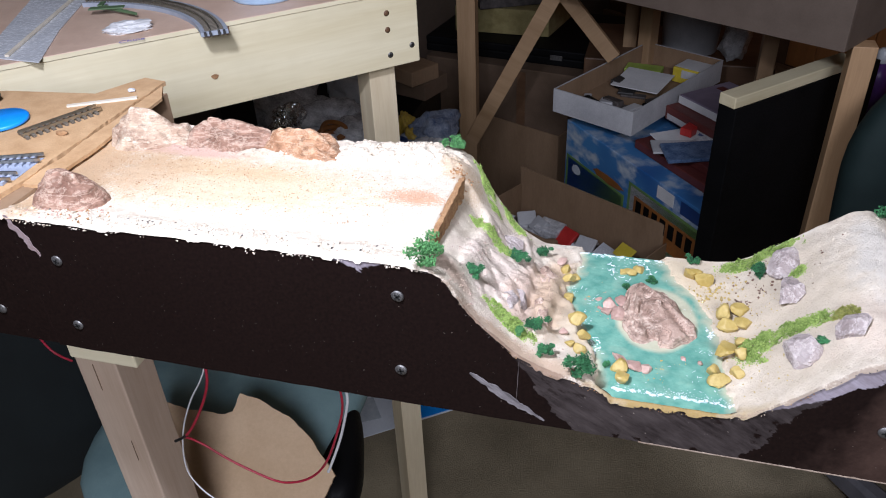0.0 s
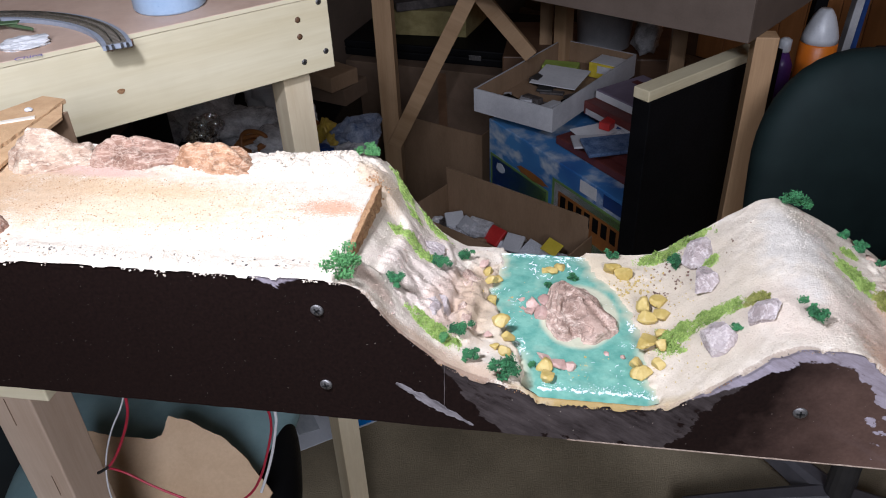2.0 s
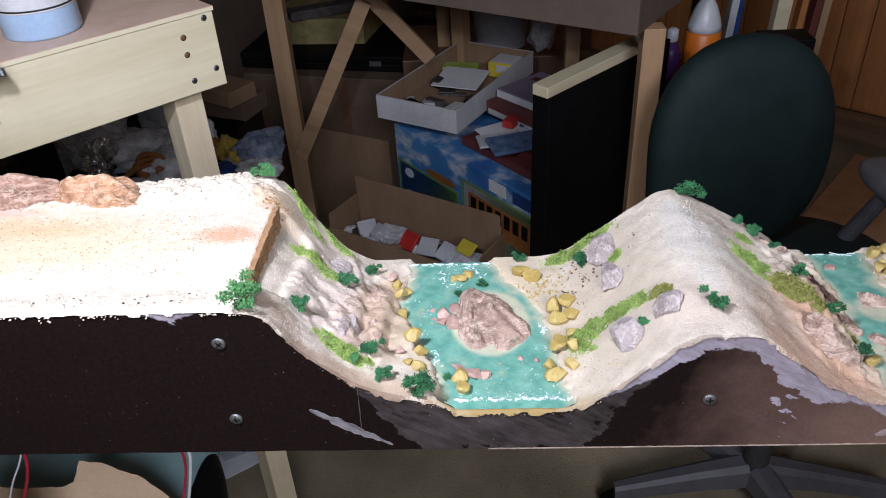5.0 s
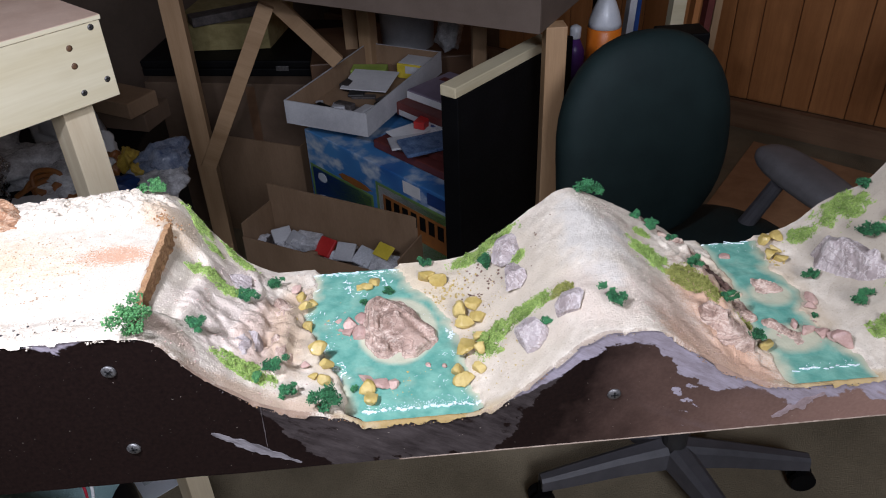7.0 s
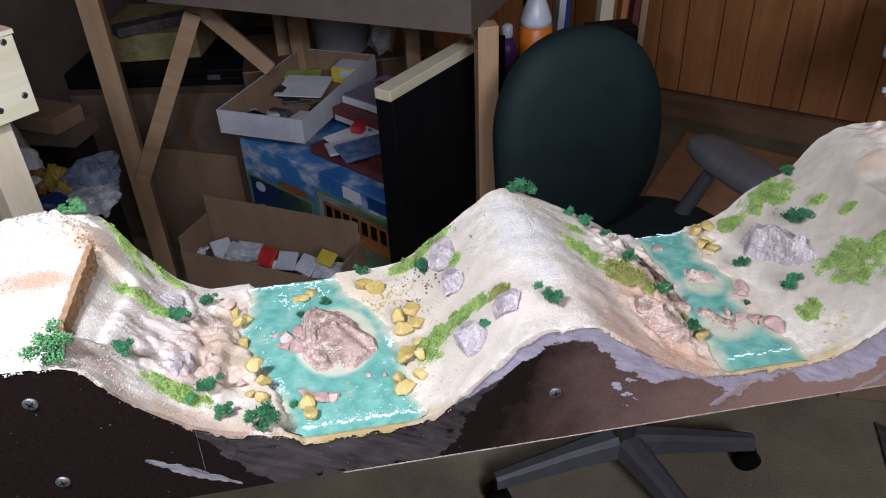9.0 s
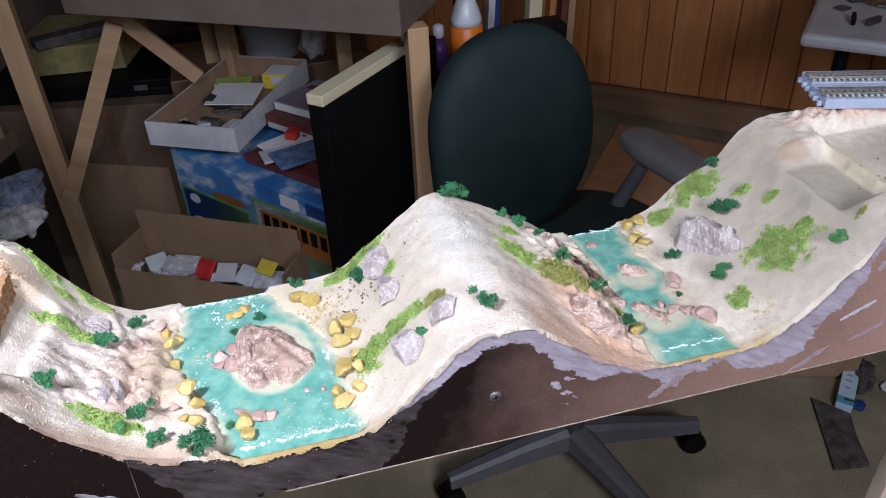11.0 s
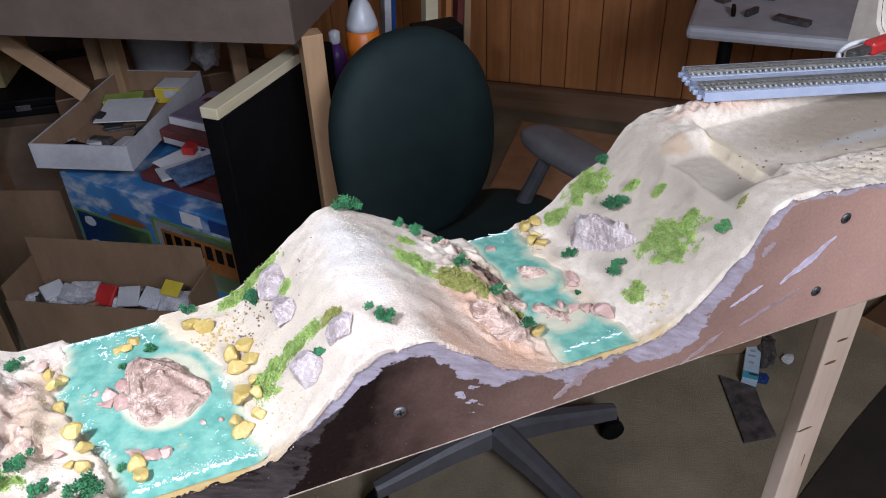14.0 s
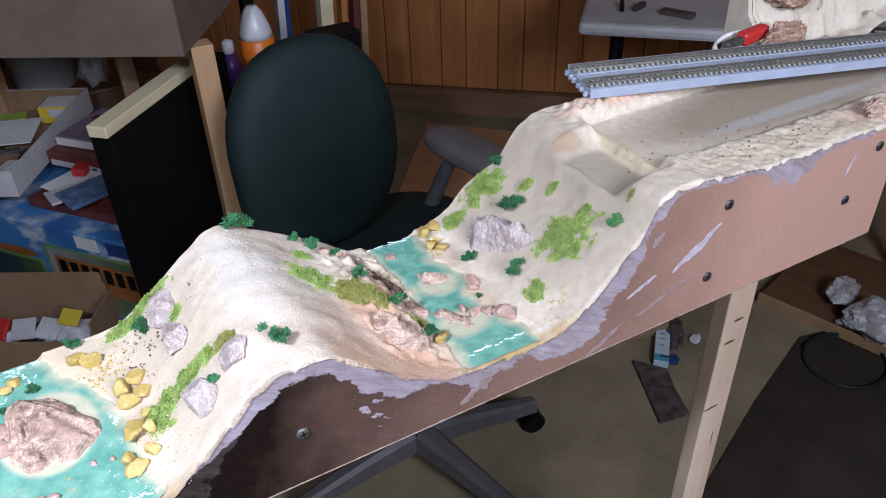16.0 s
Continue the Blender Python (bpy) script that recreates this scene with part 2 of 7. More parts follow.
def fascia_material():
    """Hardboard, painted dark at one end; light put into its colour towards the other."""
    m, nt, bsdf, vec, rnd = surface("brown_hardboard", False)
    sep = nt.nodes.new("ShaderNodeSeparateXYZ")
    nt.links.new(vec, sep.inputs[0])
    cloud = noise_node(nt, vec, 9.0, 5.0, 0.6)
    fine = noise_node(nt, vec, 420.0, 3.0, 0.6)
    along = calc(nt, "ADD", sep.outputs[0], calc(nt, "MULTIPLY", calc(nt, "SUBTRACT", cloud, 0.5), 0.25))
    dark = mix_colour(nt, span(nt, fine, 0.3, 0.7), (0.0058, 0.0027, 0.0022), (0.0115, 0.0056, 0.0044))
    lit_end = mix_colour(nt, span(nt, fine, 0.3, 0.7), (0.38, 0.222, 0.170), (0.445, 0.270, 0.210))
    # dark-to-pale run along the board carries the light's gradient
    colour = mix_colour(nt, span(nt, along, 0.13, 0.52), dark, lit_end)
    below, lilac, grey = nt.nodes.new("ShaderNodeAttribute"), nt.nodes.new("ShaderNodeAttribute"), nt.nodes.new("ShaderNodeAttribute")
    below.attribute_name, lilac.attribute_name, grey.attribute_name = "below", "lilac", "grey"
    turn = nt.nodes.new("ShaderNodeVectorRotate")
    turn.rotation_type = "Y_AXIS"
    turn.inputs["Angle"].default_value = radians(-32)
    nt.links.new(vec, turn.inputs["Vector"])
    brush = noise_node(nt, turn.outputs[0], 230.0, 6.0, 0.75, (0.18, 1, 1))
    blotch = noise_node(nt, turn.outputs[0], 62.0, 5.0, 0.58, (0.7, 1, 1))
    gaps = noise_node(nt, turn.outputs[0], 48.0, 6.0, 0.7, (0.45, 1, 1))
    ragged = calc(nt, "ADD", calc(nt, "MULTIPLY", blotch, 3.1), calc(nt, "MULTIPLY", brush, 0.4))
    for depth, thin, thick, cover in ((grey, (0.014, 0.010, 0.0095), (0.078, 0.063, 0.060), 0.9), (lilac, (0.20, 0.165, 0.175), (0.42, 0.375, 0.43), 0.92)):
        reach = calc(nt, "MULTIPLY", depth.outputs["Fac"], calc(nt, "SUBTRACT", ragged, 0.75))
        mask = span(nt, calc(nt, "SUBTRACT", reach, below.outputs["Fac"]), 0.0, 0.0012, 0.0, cover)
        mask = calc(nt, "MULTIPLY", mask, span(nt, gaps, 0.36, 0.43, 0.12, 1.0))
        tone = mix_colour(nt, span(nt, calc(nt, "ADD", calc(nt, "MULTIPLY", brush, 0.6), calc(nt, "MULTIPLY", blotch, 0.4)), 0.36, 0.66), thin, thick)
        colour = mix_colour(nt, mask, colour, tone)
    wipe = span(nt, noise_node(nt, turn.outputs[0], 30.0, 6.0, 0.75, (0.15, 1, 1)), 0.60, 0.78, 0.0, 0.35)
    pale_side = span(nt, sep.outputs[0], 0.15, 0.35)
    colour = mix_colour(nt, calc(nt, "MULTIPLY", wipe, pale_side), colour, (0.33, 0.27, 0.30))
    dust = span(nt, noise_node(nt, vec, 700.0, 1.0, 0.5), 0.79, 0.85, 0.0, 0.7)
    nt.links.new(mix_colour(nt, dust, colour, (0.45, 0.38, 0.32)), bsdf.inputs["Base Color"])
    bsdf.inputs["Roughness"].default_value = 0.6
    bsdf.inputs["Specular IOR Level"].default_value = 0.12
    bump(nt, bsdf, fine, 0.12, 0.0005)
    return m


def wood(name, pale, dark, rough=0.6, axis=0, ring=14.0, knots=True):
    """Sawn softwood, its grain along one axis."""
    m, nt, bsdf, vec, rnd = surface(name)
    stretch = [1.0, 1.0, 1.0]
    stretch[axis] = 0.06
    band = noise_node(nt, vec, ring * 2.2, 4.0, 0.55, stretch)
    fine = noise_node(nt, vec, ring * 28, 3.0, 0.6, stretch)
    grain = span(nt, calc(nt, "ADD", calc(nt, "MULTIPLY", band, 0.75), calc(nt, "MULTIPLY", fine, 0.25)), 0.38, 0.66)
    colour = mix_colour(nt, grain, pale, dark)
    stain = span(nt, noise_node(nt, vec, 7.0, 4.0, 0.6), 0.45, 0.75, 0.0, 0.35)
    colour = mix_colour(nt, stain, colour, [c * 0.7 for c in dark])
    nt.links.new(colour, bsdf.inputs["Base Color"])
    bsdf.inputs["Roughness"].default_value = rough
    bump(nt, bsdf, fine, 0.2, 0.0006)
    return m


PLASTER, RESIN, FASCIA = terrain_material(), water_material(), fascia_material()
PINE = wood("pale_pine", (0.74, 0.665, 0.47), (0.61, 0.52, 0.325), ring=9.0)
PINE_UP = wood("pale_pine_upright", (0.63, 0.495, 0.385), (0.50, 0.36, 0.26), axis=2)
PINE_OLD = wood("brown_pine_upright", (0.42, 0.27, 0.15), (0.30, 0.18, 0.09), axis=2)
PINE_POST = wood("orange_brown_pine_post", (0.52, 0.33, 0.18), (0.38, 0.22, 0.11), axis=2)
PANEL = wood("orange_stained_panelling", (0.54, 0.228, 0.081), (0.38, 0.149, 0.050), 0.4, axis=2)
SKIRT = wood("brown_skirting_wood", (0.28, 0.165, 0.095), (0.19, 0.105, 0.058), 0.5)
TRIM = wood("brown_stained_trim", (0.16, 0.085, 0.045), (0.10, 0.05, 0.026), 0.5)
PLY = mat("plywood_top", (0.55, 0.375, 0.28), (0.68, 0.50, 0.39), 0.55, 12, 180)
CORK = mat("cork_sheet", (0.44, 0.26, 0.125), (0.58, 0.37, 0.20), 0.9, 60, 600, 0.6, 0.001)
CORK_EDGE = mat("cork_cut_edge", (0.26, 0.13, 0.06), (0.46, 0.27, 0.13), 0.95, 180, 900, 0.8, 0.0015)
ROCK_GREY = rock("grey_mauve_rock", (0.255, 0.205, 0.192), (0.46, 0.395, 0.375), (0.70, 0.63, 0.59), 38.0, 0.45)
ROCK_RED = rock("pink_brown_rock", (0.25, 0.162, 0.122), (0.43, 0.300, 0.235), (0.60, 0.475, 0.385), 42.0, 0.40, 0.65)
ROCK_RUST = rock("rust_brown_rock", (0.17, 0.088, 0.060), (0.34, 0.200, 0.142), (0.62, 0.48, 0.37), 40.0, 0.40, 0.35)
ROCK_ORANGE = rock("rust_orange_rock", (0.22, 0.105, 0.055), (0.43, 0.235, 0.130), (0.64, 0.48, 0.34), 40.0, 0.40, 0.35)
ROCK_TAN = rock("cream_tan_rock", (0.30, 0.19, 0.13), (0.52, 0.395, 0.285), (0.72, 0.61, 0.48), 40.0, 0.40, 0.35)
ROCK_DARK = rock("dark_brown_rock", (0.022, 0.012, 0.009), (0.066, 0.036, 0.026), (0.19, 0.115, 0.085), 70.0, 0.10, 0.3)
STONE_YELLOW = mat("yellow_painted_stone", (0.36, 0.255, 0.065), (0.50, 0.375, 0.135), 0.5, 90, 500, 0.4, 0.0008, coat=0.1, shade=0.2)
STONE_PINK = mat("pink_stone", (0.34, 0.205, 0.17), (0.50, 0.34, 0.28), 0.5, 120, 500, 0.4, 0.0008, coat=0.2, shade=0.3)
GREEN_DARK = mat("dark_green_foam", (0.007, 0.058, 0.022), (0.052, 0.225, 0.082), 0.95, 150, 900, 0.8, 0.001, shade=0.15, island=0.4)
GREEN_MID = mat("bright_green_foam", (0.022, 0.105, 0.032), (0.115, 0.32, 0.105), 0.95, 150, 900, 0.8, 0.001, shade=0.15, island=0.4)
FLOCK_LIGHT = mat("light_green_flock", (0.14, 0.23, 0.042), (0.37, 0.49, 0.135), 0.95, 160, 1200, 0.8, 0.0008, island=0.4)
FLOCK_OLIVE = mat("olive_yellow_flock", (0.17, 0.175, 0.035), (0.36, 0.36, 0.10), 0.95, 160, 1200, 0.8, 0.0008, island=0.4)
FOAM_WHITE = mat("white_wave_gel", (0.50, 0.62, 0.64), (0.80, 0.85, 0.86), 0.25, 200, 800, 0.3, 0.0006, coat=0.3)
PAINT_LILAC = mat("lilac_paint_smear", (0.36, 0.30, 0.35), (0.56, 0.49, 0.58), 0.6, 150, 700, 0.6, 0.0006, stretch=(1, 1, 0.2))
PAINT_LILAC_DARK = mat("thin_lilac_brown_paint", (0.22, 0.155, 0.145), (0.34, 0.26, 0.265), 0.55, 120, 700, 0.6, 0.0006, stretch=(1, 1, 0.2))
PAINT_GREY = mat("dark_grey_paint_smear", (0.045, 0.037, 0.036), (0.12, 0.10, 0.10), 0.55, 150, 700, 0.6, 0.0006, stretch=(0.4, 1, 1))
PAINT_SCRAPE = mat("scraped_grey_paint", (0.016, 0.012, 0.012), (0.27, 0.245, 0.25), 0.6, 90, 420, 0.6, 0.0006, stretch=(0.25, 1, 1))
CORK_PALE = mat("bare_hardboard_edge", (0.20, 0.14, 0.10), (0.46, 0.36, 0.28), 0.8, 120, 600, 0.4, 0.0006)
STEEL = mat("dull_zinc_screw", (0.10, 0.095, 0.09), (0.26, 0.25, 0.245), 0.5, 200, 1500, 0.3, 0.0004, metal=0.8)
STEEL_DARK = mat("blackened_screw", (0.05, 0.05, 0.05), (0.14, 0.14, 0.14), 0.45, 200, 1500, 0.3, 0.0004, metal=0.8)
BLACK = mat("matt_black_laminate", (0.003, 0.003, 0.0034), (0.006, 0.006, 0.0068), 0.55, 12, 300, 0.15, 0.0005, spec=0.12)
PLASTIC_DARK = mat("dark_grey_plastic", (0.030, 0.028, 0.028), (0.050, 0.048, 0.047), 0.5, 25, 400, 0.2, 0.0006)
PLASTIC_GREY = mat("grey_arm_plastic", (0.16, 0.15, 0.155), (0.22, 0.21, 0.215), 0.5, 25, 400, 0.2, 0.0006)
FABRIC_GREEN = mat("dark_green_upholstery", (0.0065, 0.0158, 0.0158), (0.012, 0.0262, 0.0257), 0.7, 14, 900, 0.5, 0.001, spec=0.3)
FABRIC_TEAL = mat("teal_upholstery", (0.175, 0.287, 0.301), (0.266, 0.406, 0.42), 0.9, 12, 900, 0.5, 0.001)
CARD = mat("corrugated_cardboard", (0.22, 0.135, 0.075), (0.31, 0.20, 0.12), 0.85, 14, 250, 0.25, 0.001, stretch=(1, 1, 0.3))
CARD_ORANGE = mat("orange_brown_cardboard", (0.40, 0.215, 0.105), (0.54, 0.31, 0.165), 0.8, 14, 250, 0.25, 0.001)
STRUT_GREY = mat("worn_grey_strut_plastic", (0.075, 0.073, 0.08), (0.11, 0.105, 0.115), 0.5, 25, 400, 0.2, 0.0006)
FLOOR_SHADE = mat("dark_brown_floor_shade", (0.019, 0.013, 0.010), (0.040, 0.028, 0.021), 0.95, 8, 300, 0.6, 0.003)
DUSTY_PURPLE = mat("dusty_purple_card", (0.17, 0.135, 0.19), (0.26, 0.215, 0.28), 0.5, 16, 250, 0.15, 0.0006)
JAR_BLUE = mat("pale_blue_plastic", (0.36, 0.52, 0.72), (0.46, 0.62, 0.80), 0.35, 30, 250, 0.1, 0.0004)
CARD_DARK = mat("dark_brown_cardboard", (0.10, 0.063, 0.038), (0.15, 0.096, 0.063), 0.85, 14, 250, 0.25, 0.001)
PINE_LEG = wood("pale_pine_table_leg", (0.72, 0.63, 0.45), (0.58, 0.47, 0.31), axis=2)
CARD_PALE = mat("pale_cardboard_sheet", (0.64, 0.44, 0.27), (0.76, 0.55, 0.36), 0.85, 14, 250, 0.25, 0.001)
HARDBOARD = mat("far_brown_hardboard", (0.110, 0.080, 0.061), (0.158, 0.117, 0.092), 0.7, 10, 300, 0.2, 0.0006)
WHITE_CARD = mat("white_card", (0.38, 0.38, 0.40), (0.55, 0.55, 0.56), 0.6, 14, 250, 0.15, 0.0006)
PAPER = mat("white_paper", (0.55, 0.55, 0.56), (0.70, 0.70, 0.70), 0.7, 14, 250, 0.15, 0.0006)
YELLOW_CARD = mat("yellow_card", (0.55, 0.42, 0.03), (0.68, 0.53, 0.06), 0.6, 20, 250, 0.15, 0.0006)
LIME = mat("lime_green_card", (0.26, 0.36, 0.06), (0.36, 0.47, 0.10), 0.6, 20, 250, 0.15, 0.0006)
RED = mat("red_plastic", (0.42, 0.02, 0.02), (0.55, 0.04, 0.035), 0.4, 30, 250, 0.15, 0.0006)
MAROON = mat("maroon_card", (0.10, 0.022, 0.020), (0.16, 0.040, 0.034), 0.5, 16, 250, 0.15, 0.0006)
def sky_print(name, deep, pale, cloud):
    """Printed sky with soft white clouds."""
    m, nt, bsdf, vec, rnd = surface(name)
    puff = noise_node(nt, vec, 13.0, 5.0, 0.55, (1, 1, 1.7))
    colour = mix_colour(nt, span(nt, noise_node(nt, vec, 5.0, 2.0, 0.5), 0.35, 0.65), deep, pale)
    colour = mix_colour(nt, span(nt, puff, 0.52, 0.68), colour, cloud)
    nt.links.new(colour, bsdf.inputs["Base Color"])
    bsdf.inputs["Roughness"].default_value = 0.4
    return m


BLUE_SKY = sky_print("blue_sky_printed_card", (0.02, 0.10, 0.32), (0.07, 0.24, 0.50), (0.50, 0.56, 0.62))
BLUE_DEEP = mat("deep_blue_card", (0.008, 0.03, 0.13), (0.015, 0.06, 0.22), 0.4, 9, 60, 0.1, 0.0004)
CLOUD = mat("printed_white_cloud", (0.45, 0.50, 0.55), (0.65, 0.68, 0.70), 0.5, 20, 100, 0.1, 0.0004)
ORANGE_BROWN = mat("orange_printed_coach", (0.20, 0.07, 0.02), (0.34, 0.13, 0.03), 0.5, 20, 200, 0.1, 0.0004)
GREEN_PRINT = mat("green_printed_border", (0.10, 0.20, 0.06), (0.18, 0.30, 0.10), 0.5, 20, 200, 0.1, 0.0004)
ORANGE = mat("orange_label", (0.72, 0.16, 0.01), (0.80, 0.22, 0.02), 0.4, 30, 250, 0.15, 0.0006)
WHITE_PLASTIC = mat("white_plastic", (0.60, 0.62, 0.66), (0.72, 0.73, 0.75), 0.35, 30, 250, 0.1, 0.0004)
PURPLE = mat("purple_plastic", (0.06, 0.015, 0.12), (0.10, 0.03, 0.19), 0.4, 30, 250, 0.1, 0.0004)
INK_VIOLET = mat("violet_ink", (0.11, 0.09, 0.42), (0.15, 0.12, 0.52), 0.6, 60, 400, 0.1, 0.0002)
PALE_BLUE_CARD = mat("pale_blue_card", (0.42, 0.55, 0.66), (0.56, 0.66, 0.74), 0.5, 30, 250, 0.15, 0.0006)
TEAL_CARD = mat("teal_card", (0.05, 0.30, 0.42), (0.09, 0.38, 0.50), 0.5, 30, 250, 0.15, 0.0006)
GREY_PRINT = mat("grey_print", (0.25, 0.28, 0.32), (0.33, 0.36, 0.40), 0.6, 30, 250, 0.15, 0.0006)
BAG_WHITE = mat("white_plastic_film", (0.30, 0.30, 0.31), (0.66, 0.66, 0.67), 0.22, 26, 160, 0.6, 0.004, spec=0.7)
FOIL = mat("silver_foil", (0.50, 0.50, 0.52), (0.85, 0.85, 0.87), 0.22, 60, 300, 0.5, 0.002, metal=1.0)
SHEET_WHITE = mat("bright_white_paper", (0.72, 0.76, 0.82), (0.82, 0.85, 0.90), 0.6, 14, 250, 0.1, 0.0005)
BLUE_CAP = mat("bright_blue_plastic", (0.0, 0.24, 0.80), (0.01, 0.30, 0.90), 0.4, 30, 250, 0.1, 0.0004)
TRACK_GREY = mat("grey_ballast_plastic", (0.27, 0.30, 0.36), (0.36, 0.39, 0.45), 0.6, 90, 900, 0.5, 0.0006)
DECK_BLUE = mat("blue_grey_viaduct_plastic", (0.27, 0.31, 0.40), (0.34, 0.38, 0.48), 0.5, 60, 700, 0.2, 0.0004)
SLEEPER_GREY = mat("blue_grey_sleeper_plastic", (0.17, 0.18, 0.195), (0.25, 0.265, 0.285), 0.6, 200, 900, 0.3, 0.0004)
SLEEPER = mat("brown_sleeper_plastic", (0.10, 0.085, 0.065), (0.17, 0.145, 0.115), 0.6, 200, 900, 0.3, 0.0004)
CLIP_PALE = mat("pale_rail_chair_plastic", (0.36, 0.35, 0.30), (0.46, 0.45, 0.39), 0.5, 200, 900, 0.2, 0.0004)
RAIL = mat("nickel_silver_rail", (0.42, 0.40, 0.34), (0.60, 0.57, 0.50), 0.35, 100, 900, 0.2, 0.0003, metal=1.0)
CARPET = mat("beige_brown_carpet", (0.185, 0.150, 0.094), (0.335, 0.276, 0.18), 0.97, 5, 350, 0.7, 0.004)
WALL = mat("dark_basement_wall", (0.10, 0.075, 0.055), (0.15, 0.11, 0.085), 0.85, 3, 60, 0.2, 0.002)
CEIL = mat("dull_ceiling_board", (0.35, 0.33, 0.30), (0.42, 0.40, 0.37), 0.9, 3, 60, 0.2, 0.002)
TABLE_GREY = mat("grey_white_table_plastic", (0.38, 0.38, 0.41), (0.52, 0.52, 0.55), 0.55, 12, 300, 0.3, 0.001)
CLUTTER = mat("dark_oddments", (0.02, 0.018, 0.017), (0.12, 0.10, 0.095), 0.6, 40, 300, 0.3, 0.001)
CLEAR = mat("clear_plastic_film", (0.32, 0.32, 0.34), (0.84, 0.84, 0.86), 0.13, 30, 200, 0.7, 0.003, spec=1.0)
SLEEVE = mat("pale_plastic_sleeve", (0.52, 0.54, 0.57), (0.66, 0.68, 0.72), 0.25, 25, 200, 0.3, 0.001)
SLEEVE_BLUE = mat("blue_tinted_plastic_film", (0.06, 0.09, 0.17), (0.30, 0.34, 0.42), 0.15, 26, 200, 0.6, 0.003, spec=0.8)
YELLOW_DULL = mat("dull_yellow_plastic", (0.34, 0.22, 0.03), (0.48, 0.34, 0.06), 0.4, 20, 250, 0.15, 0.0006)
BAG_BLUE = mat("blue_parts_in_film", (0.035, 0.075, 0.17), (0.14, 0.21, 0.34), 0.15, 60, 300, 0.6, 0.002, spec=0.8)
PLANE_GREEN = mat("grey_green_plastic", (0.07, 0.13, 0.06), (0.12, 0.19, 0.10), 0.5, 60, 400, 0.2, 0.0004)
# darkened copy of the teal cloth; shade under the module in its colour
FABRIC_SHADED = mat("shadowy_teal_upholstery", (0.004, 0.007, 0.008), (0.008, 0.013, 0.014), 0.9, 12, 900, 0.5, 0.001)
STAIN = mat("brown_stain_on_wood", (0.20, 0.105, 0.06), (0.36, 0.23, 0.14), 0.7, 200, 700, 0.2, 0.0004)
WIRE_RED = mat("red_wire_sleeve", (0.32, 0.012, 0.03), (0.42, 0.02, 0.05), 0.4, 60, 400, 0.1, 0.0003)
WIRE_BLACK = mat("black_wire_sleeve", (0.008, 0.008, 0.008), (0.015, 0.015, 0.015), 0.5, 60, 400, 0.1, 0.0003)
MUSTARD = mat("mustard_woven_mat", (0.20, 0.16, 0.06), (0.32, 0.27, 0.12), 0.95, 30, 300, 0.7, 0.003)
STICK = mat("pale_stir_stick", (0.62, 0.55, 0.44), (0.74, 0.67, 0.56), 0.6, 40, 400, 0.2, 0.0004)
BACKDROP_CREAM = mat("cream_plaster_hill", (0.52, 0.45, 0.36), (0.66, 0.60, 0.50), 0.92, 60, 700, 0.6, 0.0012)

# ---- building blocks ----


def part(name, bm, material, parent, label=""):
    me = bpy.data.meshes.new(name)
    bm.to_mesh(me)
    bm.free()
    me.materials.append(material)
    ob = new(name, me)
    ob.parent = parent
    if label:
        ob["label"] = label
    return ob


def thing(name, label, category, place=(0, 0, 0), turn=0.0, group="", kind=""):
    ob = new(name)
    ob.empty_display_size = 0.02
    ob.matrix_world = pose(*place, 0, 0, turn)
    return tagged(ob, label, category, group, kind)


def single(name, bm, material, label, category, place=(0, 0, 0), turn=0.0, group="", kind=""):
    ob = part(name, bm, material, None)
    ob.matrix_world = pose(*place, 0, 0, turn)
    return tagged(ob, label, category, group, kind)


def block(x0, x1, y0, y1, z0, z1, bevel=0.0, bm=None, segments=2):
    own = bm is None
    bm = bmesh.new() if own else bm
    m = Matrix.LocRotScale(((x0 + x1) / 2, (y0 + y1) / 2, (z0 + z1) / 2), None, (x1 - x0, y1 - y0, z1 - z0))
    made = bmesh.ops.create_cube(bm, size=1.0, matrix=m)
    if bevel:
        edges = {e for v in made["verts"] for e in v.link_edges}
        bmesh.ops.bevel(bm, geom=list(edges), offset=bevel, segments=segments, affect="EDGES", profile=0.5)
    return bm


def rod(a, b, r0, r1=None, sides=16, bm=None):
    bm = bmesh.new() if bm is None else bm
    a, b = Vector(a), Vector(b)
    m = Matrix.Translation((a + b) / 2) @ (b - a).to_track_quat("Z", "Y").to_matrix().to_4x4()
    bmesh.ops.create_cone(bm, cap_ends=True, segments=sides, radius1=r0, radius2=r0 if r1 is None else r1, depth=(b - a).length, matrix=m)
    return bm


def lathe(profile, sides=28, bm=None):
    """A round body from (radius, height) pairs."""
    bm = bmesh.new() if bm is None else bm
    rings = []
    for r, z in profile:
        rings.append([bm.verts.new((r * math.cos(2 * math.pi * k / sides), r * math.sin(2 * math.pi * k / sides), z)) for k in range(sides)])
    for a, b in zip(rings, rings[1:]):
        for k in range(sides):
            bm.faces.new((a[k], a[(k + 1) % sides], b[(k + 1) % sides], b[k]))
    bm.faces.new(rings[0][::-1])
    bm.faces.new(rings[-1])
    for f in bm.faces:
        f.smooth = True
    return bm


def slab(outline, z0, z1, bm=None):
    """A flat sheet of any outline with thickness."""
    bm = bmesh.new() if bm is None else bm
    low = [bm.verts.new((x, y, z0)) for x, y in outline]
    top = [bm.verts.new((x, y, z1)) for x, y in outline]
    bm.faces.new(low[::-1])
    bm.faces.new(top)
    n = len(outline)
    for k in range(n):
        bm.faces.new((low[k], low[(k + 1) % n], top[(k + 1) % n], top[k]))
    bmesh.ops.recalc_face_normals(bm, faces=bm.faces)
    return bm


